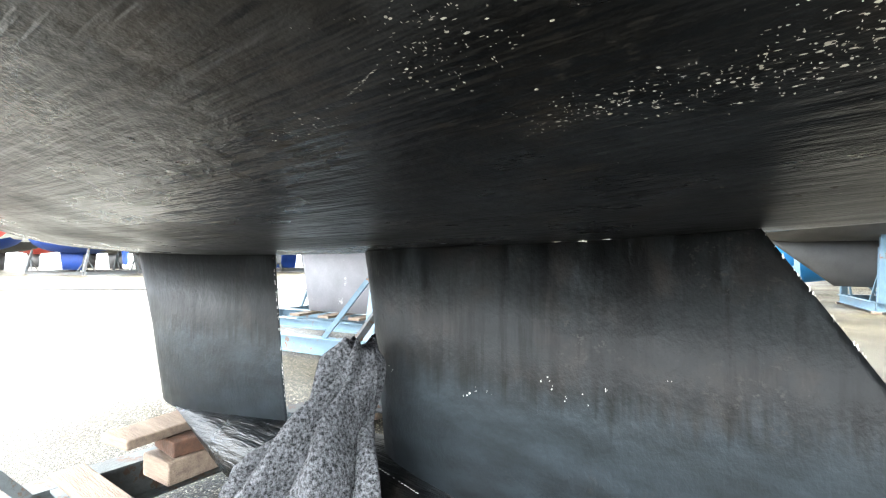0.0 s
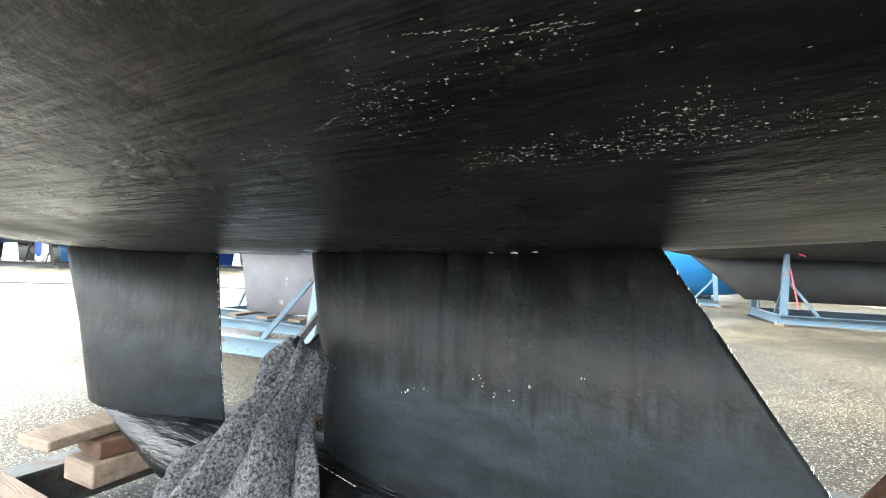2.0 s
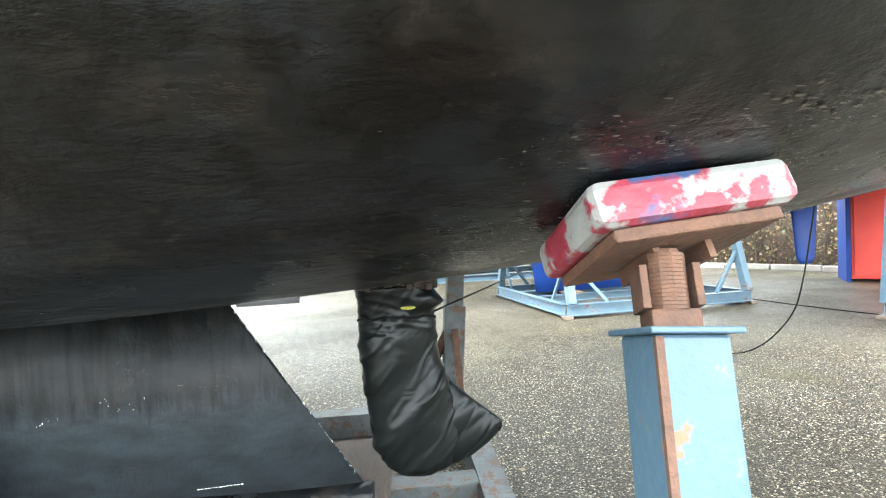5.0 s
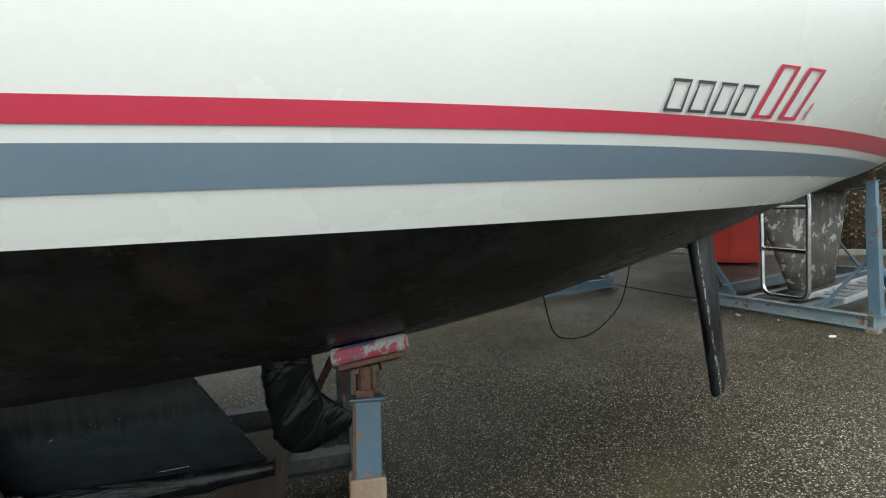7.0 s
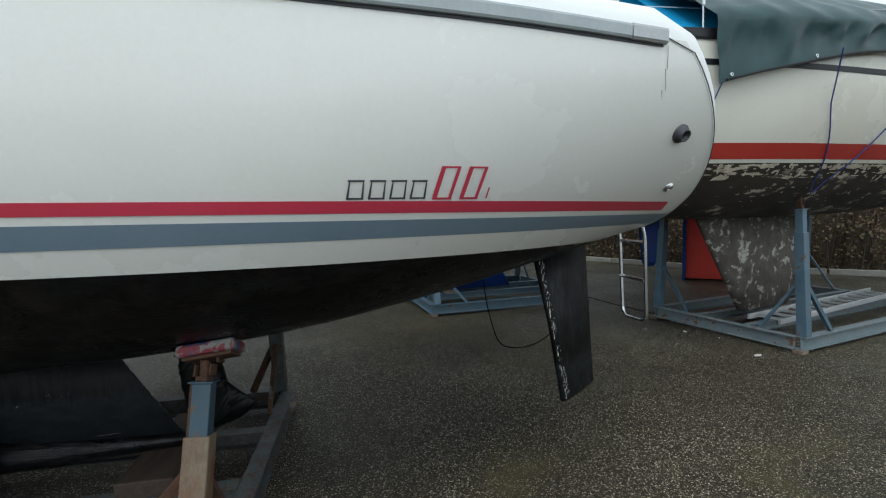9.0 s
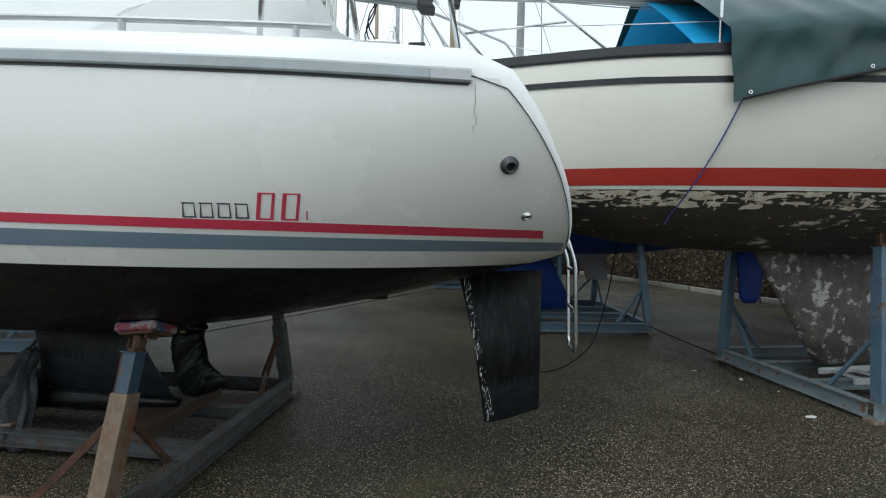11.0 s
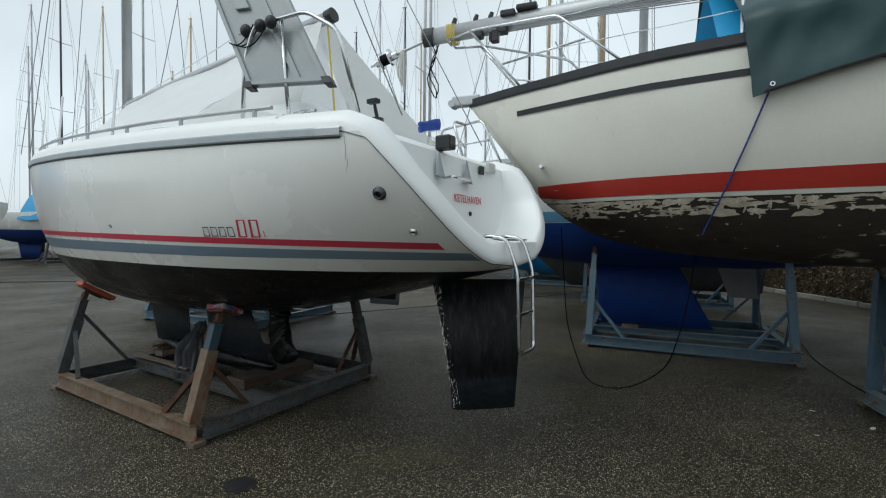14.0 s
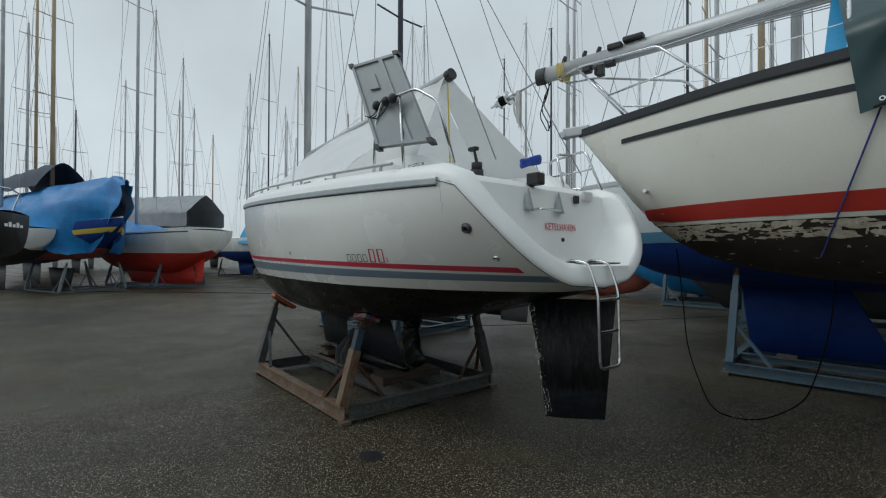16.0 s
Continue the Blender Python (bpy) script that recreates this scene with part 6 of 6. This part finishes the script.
yi, *_ = yacht_hull("sailing_yacht", MI, 9.0, 1.4, [(0, 2.5), (0.5, 1.6), (1.4, 0.9), (2.6, 0.45), (5.0, 0.26), (6.5, 0.5), (9.0, 1.5)], [(0, 2.6), (4.5, 2.4), (9, 2.5)], 1.5,
                    (bright_blue, gel, deck_white), "white yacht with bright blue long-keel bottom", None, None, None, 1.7, 1.6)
rig(yi, 4.0, 2.5, 15.6, mast_grey, 0.08)
make_cradle("boat_cradle", MI @ Matrix.Translation((2.6, 0, 0)), 2.6, 2.0, [(0.1, -0.9, 1.2), (2.5, -0.9, 1.2), (2.5, 0.9, 1.2), (0.1, 0.9, 1.2)], (cr_blue, cr_blue), "pale blue steel boat cradle under the bright blue hull", "neighbour cradles", inner=False)
MJ = Matrix.Translation((-11.5, 14.2, 0)) @ pose(0, 0, 0, 0, 0, 3)
yj, *_ = yacht_hull("sailing_yacht", MJ, 8.0, 1.3, [(0, 2.5), (0.5, 1.6), (1.4, 0.9), (2.6, 0.3), (5.0, 0.0), (6.5, 0.2), (8.0, 1.4)], [(0, 2.6), (4.5, 2.4), (8, 2.5)], 1.5,
                    (salmon, gel, deck_white), "white yacht with faded red bottom", None, None, None, 1.7, 1.6)
rig(yj, 3.4, 2.5, 17.0, mast_grey, 0.08)

# --- yachts across the yard
MD = Matrix.Translation((-19.2, -1.15, -0.12)) @ pose(0, 0, 0, 0, 0, 202)
yd, yyd, hbd, zsd = yacht_hull("sailing_yacht", MD, 11, 1.75, [(0, 3.1), (0.8, 2.6), (2, 1.95), (3.5, 1.55), (7, 1.45), (11, 2.0)], [(0, 3.3), (5, 2.9), (11, 3.0)], 2.0,
                               (salmon, blue_anti, deck_white), "dark blue yacht with yellow stripe under a blue tarpaulin", (4, 6.5, 4.4, 6.2, 1.1, 0.22, 0.12, dark_anti), None, [(-0.55, -0.35, 0.3, 10.8, rope_yellow, "yellow stripe")])
td = thing("tarpaulin", MD, "large blue tarpaulin wrapped over the yacht's deck", "tarpaulin")
bm = bmesh.new()
rows = []
for i in range(31):
    x = -0.25 + 10.5 * i / 30
    hw = hbd(max(0.25, x)) + 0.12
    row = []
    for k in range(-12, 13):
        s = abs(k) / 12
        q = s / 0.55 if s < 0.55 else 1
        zt = 5.1 - 0.035 * x if i > 1 else 4.95
        z = zt - 1.35 * q ** 1.5 if s < 0.55 else zt - 1.35 - (1.80 + 0.22 * math.sin(x * 1.3)) * (s - 0.55) / 0.45
        y = hw * min(1, q ** 0.8)
        slope = 1.9 * max(0.0, (s - 0.5) / 0.5) * max(0.0, 1 - i / 9)
        crease = 0.16 * (1 - 2 * abs(noise.noise(Vector((x * 1.1 + s, s * 4, 2))))) ** 3
        row.append((x + slope + 0.05 * math.sin(3 * k), math.copysign(y + 0.06 * noise.noise(Vector((x * 2.5, s * 7, 4))) + crease * 0.7, k) if k else 0, z + crease - 0.08))
    rows.append(row)
grid(bm, rows)
part("tarp_sheet", bm, blue_tarp, td, "creased blue sheet", True)
bm = bmesh.new()
rows = []
for i in range(13):
    x = 5.0 + 5.6 * i / 12
    rows.append([(x, 1.1 * k / 6, 6.05 - 0.06 * abs(x - 6) - 1.2 * (abs(k) / 6) ** 2 + 0.05 * math.sin(4 * x + k)) for k in range(-6, 7)])
grid(bm, rows)
part("sail_cover", bm, navy_tarp, td, "navy canvas cover", True)
make_cradle("boat_cradle", MD @ Matrix.Translation((2.2, 0, 0)), 3.2, 2.6, [(0.1, -1.0, 1.4), (3.1, -1.0, 1.4), (3.1, 1.0, 1.4), (0.1, 1.0, 1.4)], (cr_white, cr_white), "pale grey steel boat cradle under the blue yacht", "neighbour cradles", inner=False)
rig(yd, 6.2, 3.0, 17.2, mast_wood, 0.1)
MK = Matrix.Translation((-15.0, -12.5, 0)) @ pose(0, 0, 0, 0, 0, 75)
yk, yyk, hbk, zsk = yacht_hull("sailing_yacht", MK, 8.6, 1.5, [(0, 2.5), (0.8, 1.8), (2, 1.15), (4, 0.95), (7, 1.15), (8.6, 1.65)], [(0, 2.95), (5, 2.72), (8.6, 2.78)], 1.45,
                               (dark_anti, black_rail, deck_white), "black-hulled yacht with white rail", (3, 5, 3.4, 4.8, 1.3, 0.0, 0.12, dark_anti), None, [(-0.10, -0.005, 0.2, 8.5, gel, "white sheer line")])
bm = bmesh.new()
for k in range(5):
    box(bm, (8.605, -0.6 + 0.25 * k, 2.40), (8.61, -0.42 + 0.25 * k, 2.48 + 0.05 * (k % 2)))
part("name_bars", bm, gel, yk, "plain white bars")
bm = bmesh.new()
tube(bm, bent((8.2, -1.0, 2.78), (8.4, -1.0, 3.4), (8.5, 0, 3.45), (8.4, 1.0, 3.4), (8.2, 1.0, 2.78)), 0.02, 8)
part("pushpit", bm, steel, yk, "steel pushpit")
ME = Matrix.Translation((-29.0, -1.62, -0.06)) @ pose(0, 0, 0, 0, 0, 24)
ye, *_ = yacht_hull("sailing_yacht", ME, 10.0, 1.6, [(0, 2.8), (0.6, 2.0), (2, 1.2), (4, 0.8), (7, 0.75), (9, 1.3), (10, 1.9)], [(0, 3.1), (5, 2.75), (10, 2.85)], 1.75,
                    (red_anti, gel, deck_white), "white yacht with bright red bottom and long keel", (2.8, 8.6, 3.6, 8.9, 1.3, 0.22, 0.14, red_anti), (8.62, 9.5, 8.92, 9.35, 1.6, 0.3, red_anti), [(-0.12, -0.06, 0.2, 9.9, cr_grey, "dark sheer line")])
rig(ye, 4.0, 2.8, 19.8, mast_grey, 0.09)
make_cradle("boat_cradle", ME @ Matrix.Translation((3.6, 0, 0)), 4.2, 2.6, [(0.1, -1.0, 1.3), (4.1, -1.0, 1.3), (4.1, 1.0, 1.3), (0.1, 1.0, 1.3)], (cr_blue, cr_blue), "grey-blue steel cradle under the red keel", "neighbour cradles", inner=False)
te = thing("tarpaulin", ME, "blue tarpaulin over the red-bottomed yacht's cockpit", "tarpaulin")
bm = bmesh.new()
grid(bm, [[(2.5 + 4.6 * i / 12, 1.2 * k / 6, 3.55 - 0.05 * i - 0.75 * (abs(k) / 6) ** 1.3 + 0.05 * math.sin(i + k)) for k in range(-6, 7)] for i in range(13)])
part("tarp_sheet", bm, blue_tarp, te, "blue sheet", True)
MF = Matrix.Translation((-42.3, 1.1, 0)) @ pose(0, 0, 0, 0, 0, 20)
yf, yyf, hbf, zsf = yacht_hull("sailing_yacht", MF, 11.0, 1.8, [(0, 3.2), (0.6, 2.2), (2, 1.5), (5, 1.2), (8, 1.4), (11, 2.3)], [(0, 3.5), (5, 3.3), (11, 3.5)], 2.0,
                               (dark_anti, gel, deck_white), "white yacht wrapped in a grey tarpaulin", (4, 6, 4.4, 5.8, 1.3, 0.0, 0.12, dark_anti), None, None)
tf = thing("tarpaulin", MF, "grey tarpaulin tent laced over a white yacht", "tarpaulin")
bm = bmesh.new()
grid(bm, [[(0.8 + 10.3 * i / 20, (hbf(min(10.9, 0.8 + 10.3 * i / 20)) + 0.1) * math.copysign(min(1, abs(k) / 5), k) if k else 0, (6.2 - 0.02 * i - 1.3 * (abs(k) / 5) ** 1.2 if abs(k) <= 5 else 4.88 - 0.45 * (abs(k) - 5)) + 0.09 * noise.noise(Vector((i * 0.6, k * 0.7, 5)))) for k in range(-8, 9)] for i in range(21)])
part("tarp_sheet", bm, grey_tarp, tf, "creased grey sheet", True)
rig(yf, 4.4, 3.4, 20.8, mast_grey, 0.1)
# row of blue-bottomed yachts seen under the hull
row_cols = ((blue_anti, 0), (bright_blue, 1), (dark_anti, 2), (blue_anti, 3))
for mat, k in row_cols:
    Mr = Matrix.Translation((-33.5 + 1.2 * k, 6.0 + 3.3 * k, 0)) @ pose(0, 0, 0, 0, 0, 14)
    yr, *_ = yacht_hull("sailing_yacht", Mr, 8.8, 1.45, [(0, 2.8), (0.6, 1.9), (2, 1.25), (4, 1.05), (7, 1.25), (8.8, 1.9)], [(0, 3.0), (5, 2.7), (8.8, 2.8)], 1.8,
                        (mat, gel if k != 2 else black_rail, deck_white), "white yacht with coloured bottom across the yard", (3, 5, 3.3, 4.8, 1.2, 0.22, 0.12, mat), (7.7, 8.3, 7.9, 8.25, 1.6, 0.5, gel if k == 1 else mat), None, group="yachts across the yard")
    make_cradle("boat_cradle", Mr @ Matrix.Translation((2.6, 0, 0)), 4.6, 2.5, [(0.1, -1.0, 1.3), (4.5, -1.0, 1.3), (4.5, 1.0, 1.3), (0.1, 1.0, 1.3)], (cr_grey, cr_grey), "grey-blue steel boat cradle", "cradles across the yard", inner=False)
    if k in (0, 2):
        tr = thing("tarpaulin", Mr, "bright blue tarpaulin hung over the yacht's stern", "tarpaulin")
        bm = bmesh.new()
        grid(bm, [[(5.5 + 3.4 * i / 8, 1.5 * q / 6, 4.2 - 1.9 * (abs(q) / 6) ** 2 + 0.04 * math.sin(2 * i + q)) for q in range(-6, 7)] for i in range(9)])
        part("tarp_sheet", bm, cyan_tarp, tr, "bright blue sheet", True)

# --- the forest of masts: distant yachts, each with its rig
far = ((-25.6, -5.3, 21.5), (-33.6, -4.7, 15.7), (-29.6, -4.2, 18.7), (-50.7, -3.4, 13.1), (-45.6, -2.1, 13.7), (-55.6, -0.6, 10.2), (-55.3, 3.5, 13.7), (-43.2, 6.4, 15.0), (-27.1, 2.5, 13.4), (-54.0, 10.6, 15.3),
       (-33.9, 8.5, 16.0), (-29.6, 8.5, 17.6), (-38.5, 13.3, 14.1), (-34.5, 12.7, 17.8), (-23.2, 16.7, 18.7), (-27.4, 21.0, 21.4), (-31.8, 31.2, 18.6), (-17.5, 22.7, 18.4), (-17.3, 25.4, 18.8), (-9.2, 16.5, 20.1),
       (-3.4, 17.4, 15.9), (-1.7, 19.7, 18.6), (-5.3, 29.3, 15.2), (-33.8, 18.6, 19.1), (-29.9, 13.1, 24.6), (-6.9, 24.1, 22.5),
       (-47.0, 1.5, 17.5), (-52.0, 6.8, 18.0), (-41.0, -4.5, 16.0), (-46.0, 12.0, 17.0), (-40.0, 20.5, 16.5), (-36.0, 26.0, 18.5), (-24.5, 28.0, 19.5), (-13.0, 30.5, 18.0), (-21.0, 33.0, 21.0), (-48.5, 17.0, 18.5))
tones = (mast_grey, mast_grey, mast_wood, mast_grey, mast_dark, mast_grey, mast_wood)
rf = random.Random(11)
for i, (x, y, top) in enumerate(far):
    if i in (8, 10, 11, 13):
        d = Vector((x - 4.3, y + 3.3))
        s = 1.35
        x, y, top = 4.3 + d.x * s, -3.3 + d.y * s, 1.74 + (top - 1.74) * s
    Mf = Matrix.Translation((x, y, 0)) @ pose(0, 0, 0, 0, 0, 12 + rf.uniform(-5, 5)) @ Matrix.Translation((-3.6, 0, 0))
    yo, *_ = yacht_hull("sailing_yacht", Mf, 8.6, 1.4, [(0, 2.7), (0.6, 1.9), (2, 1.3), (4, 1.1), (7, 1.3), (8.6, 1.9)], [(0, 2.9), (5, 2.6), (8.6, 2.7)], 1.8,
                        (rf.choice((dark_anti, blue_anti, red_anti, dark_anti)), gel, deck_white), "distant white yacht with tall mast and stays", (3, 5, 3.3, 4.8, 1.2, 0.0, 0.12, dark_anti), None, None, group="distant yachts")
    rig(yo, 3.6, 2.7, top, tones[i % 7], 0.085, w=rf.uniform(0.7, 1.0), spread=(0.42, 0.68) if i % 3 else (0.55,), fore=-3.4, aft=4.6, side=1.2)

# ---------------------------------------------------------------- hedge, kerb and container
line = ((-2.0, 27.0), (2.4, 19.5), (5.6, 13.9), (7.3, 11.1), (9.2, 7.5), (11.8, 5.2), (17.0, 2.6), (26.0, -1.0))


def along(d):
    for a, b in zip(line, line[1:]):
        n = math.hypot(b[0] - a[0], b[1] - a[1])
        if d <= n:
            u = d / n
            return a[0] + (b[0] - a[0]) * u, a[1] + (b[1] - a[1]) * u, math.atan2(b[1] - a[1], b[0] - a[0])
        d -= n
    return None


hd = thing("hedge", None, "clipped beech hedge with brown and green leaves", "hedge", kind="stuff")
lr = np.random.default_rng(5)
verts, faces = [], []
count = 30000
for i in range(count):
    px, py, ang = along(lr.uniform(3.0, 39.0))
    t = lr.uniform(0, 1)
    depth = 0.10 + 0.75 * t ** 1.6
    z = lr.uniform(0.04, 2.25 + 0.2 * math.sin(px * 3))
    depth += 0.12 * math.sin(px * 2.3 + z * 3)
    c = np.array((px - math.sin(ang) * depth, py + math.cos(ang) * depth, z))
    a = lr.normal(size=3)
    a /= np.linalg.norm(a)
    b = np.cross(a, lr.normal(size=3))
    b /= np.linalg.norm(b)
    s = lr.uniform(0.030, 0.055)
    k = len(verts)
    verts += [tuple(c - a * s), tuple(c + b * s * 0.55), tuple(c + a * s), tuple(c - b * s * 0.55)]
    faces.append((k, k + 1, k + 2, k + 3))
me = bpy.data.meshes.new("leaves")
me.from_pydata(verts, [], faces)
me.materials.append(leaf)
lv = new("leaves", me)
lv.parent = hd
lv["kind"] = "stuff"
bm = bmesh.new()
for i in range(420):
    px, py, ang = along(rf.uniform(3.0, 39.0))
    dp = rf.uniform(0.3, 0.8)
    bx, by = px - math.sin(ang) * dp, py + math.cos(ang) * dp
    tube(bm, [(bx, by, 0), (bx + rf.uniform(-0.15, 0.15), by + rf.uniform(-0.15, 0.15), 1.0), (bx + rf.uniform(-0.3, 0.3), by + rf.uniform(-0.3, 0.3), 2.1)], 0.02, 4, 0.006)
tw = part("stems", bm, twig, hd)
tw["kind"] = "stuff"
# added closed sheet in the twig colour, fills the gaps behind the leaves
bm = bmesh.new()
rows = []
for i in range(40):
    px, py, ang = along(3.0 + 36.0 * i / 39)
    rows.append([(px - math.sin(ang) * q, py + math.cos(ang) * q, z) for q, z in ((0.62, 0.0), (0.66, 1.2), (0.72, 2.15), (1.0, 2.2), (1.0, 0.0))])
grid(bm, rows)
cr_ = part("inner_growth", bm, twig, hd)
cr_["kind"] = "stuff"

box(bmk := bmesh.new(), (-0.48, -0.06, 0), (0.48, 0.06, 0.13), None, 0.012)
kerb = thing("kerb", None, "pale concrete kerb stones along the hedge", "kerb", kind="structure")
first = part("kerb_stone", bmk, concrete, kerb)
px, py, ang = along(3.5)
first.matrix_basis = pose(px, py, 0, 0, 0, math.degrees(ang))
for i in range(1, 34):
    px, py, ang = along(3.5 + i)
    ks = new("kerb_stone", first.data)
    ks.parent = kerb
    ks.matrix_basis = pose(px, py, 0, 0, 0, math.degrees(ang))

con = thing("storage_cabinet", pose(8.35, 6.05, 0, 0, 0, -38), "red steel storage cabinet with blue edge beside the hedge", "cabinet")
bm = bmesh.new()
box(bm, (-0.55, -0.4, 0.05), (0.55, 0.4, 2.1), None, 0.015)
part("body", bm, red_box, con)
bm = bmesh.new()
box(bm, (-0.62, -0.42, 0.0), (-0.555, 0.42, 2.12), None, 0.005)
part("edge_post", bm, blue_anti, con, "blue edge post")
for k in (-1, 1):
    bm = bmesh.new()
    box(bm, (min(0, k * 0.52) + 0.01, -0.425, 0.12), (max(0, k * 0.52) - 0.01, -0.402, 2.02), None, 0.004)
    dr = part("door", bm, red_box, con)
    bm = bmesh.new()
    tube(bm, bent((k * 0.06, -0.425, 1.0), (k * 0.06, -0.46, 1.0), (k * 0.06, -0.46, 1.15), (k * 0.06, -0.425, 1.15)), 0.008, 6)
    part("handle", bm, black_rubber, dr)


# ---------------------------------------------------------------- small things
def cable(name, pts, r, mat, label):
    pts = [Vector(p) for p in pts]
    out = []
    for i in range(len(pts) - 1):
        p0, p1, p2, p3 = pts[max(0, i - 1)], pts[i], pts[i + 1], pts[min(len(pts) - 1, i + 2)]
        for k in range(8):
            t = k / 8
            out.append(0.5 * ((2 * p1) + (p2 - p0) * t + (2 * p0 - 5 * p1 + 4 * p2 - p3) * t * t + (3 * p1 - p0 - 3 * p2 + p3) * t ** 3))
    out.append(pts[-1])
    bm = bmesh.new()
    tube(bm, out, r, 6)
    return tagged(part(name, bm, mat, None, "", True), label, "cable")


cable("electric_cable", [(2.08, 1.92, 1.80), (2.07, 2.10, 1.20), (2.10, 2.17, 0.68), (2.23, 2.25, 0.20), (2.32, 2.27, 0.05), (2.44, 2.24, 0.008), (2.64, 2.25, 0.008), (2.86, 2.27, 0.09), (3.10, 2.30, 0.29), (3.21, 2.31, 0.55), (3.32, 2.32, 1.05), (3.38, 2.28, 1.65)], 0.0065, cable_black, "black electric cable hanging in a loop to the asphalt")
cable("electric_cable", [(4.3, 8.0, 0.008), (4.69, 6.42, 0.008), (4.75, 5.0, 0.008), (5.0, 3.6, 0.008), (5.3, 2.9, 0.008)], 0.006, cable_black, "black electric cable lying towards the cradle")
cable("electric_cable", [(-30, -9.5, 0.01), (-22, -3.0, 0.01), (-16.9, 2.2, 0.01), (-13.3, 5.4, 0.01), (-9, 8.8, 0.01)], 0.012, cable_black, "dark cable lying across the yard")
cable("cord", [(-0.12, -0.06, 0.853), (0.5, 1.35, 0.835), (1.2, 2.9, 0.83), (1.88, 4.34, 0.84)], 0.003, cable_black, "thin black cord stretched from bag to cradle")
bm = bmesh.new()
flake(bm, (0, 0, 0.003), (0, 0, 1), 0.15, 0.11)
st = part("oil_stain", bm, black_rubber)
st.matrix_basis = Matrix.Translation((0.90, -1.24, 0))
tagged(st, "dark oily stain on the asphalt", "stain")
for x, y, s, a in ((4.88, 1.32, 0.085, 20), (4.8, 2.35, 0.06, 70), (4.4, 2.6, 0.04, 0), (5.0, 2.0, 0.03, 40), (4.35, 1.9, 0.025, 10)):
    bm = bmesh.new()
    flake(bm, (0, 0, 0.004), (0, 0, 1), s, s * 0.45)
    p = part("paper_scrap", bm, paper)
    p.matrix_basis = pose(x, y, 0.002, 0, 0, a)
    tagged(p, "pale scrap of paper on wet asphalt", "litter", "litter scraps")
# fallen leaves and grit round the cradle
bm = bmesh.new()
for i in range(260):
    x, y = rf.uniform(-1.5, 7.5), rf.uniform(-2.5, 7.5)
    flake(bm, (x, y, 0.003), (rf.uniform(-0.3, 0.3), rf.uniform(-0.3, 0.3), 1), rf.uniform(0.006, 0.018), rf.uniform(0.004, 0.012))
fl_ = part("fallen_leaves", bm, leaf)
tagged(fl_, "scattered brown leaves on the asphalt", "leaves", kind="stuff")
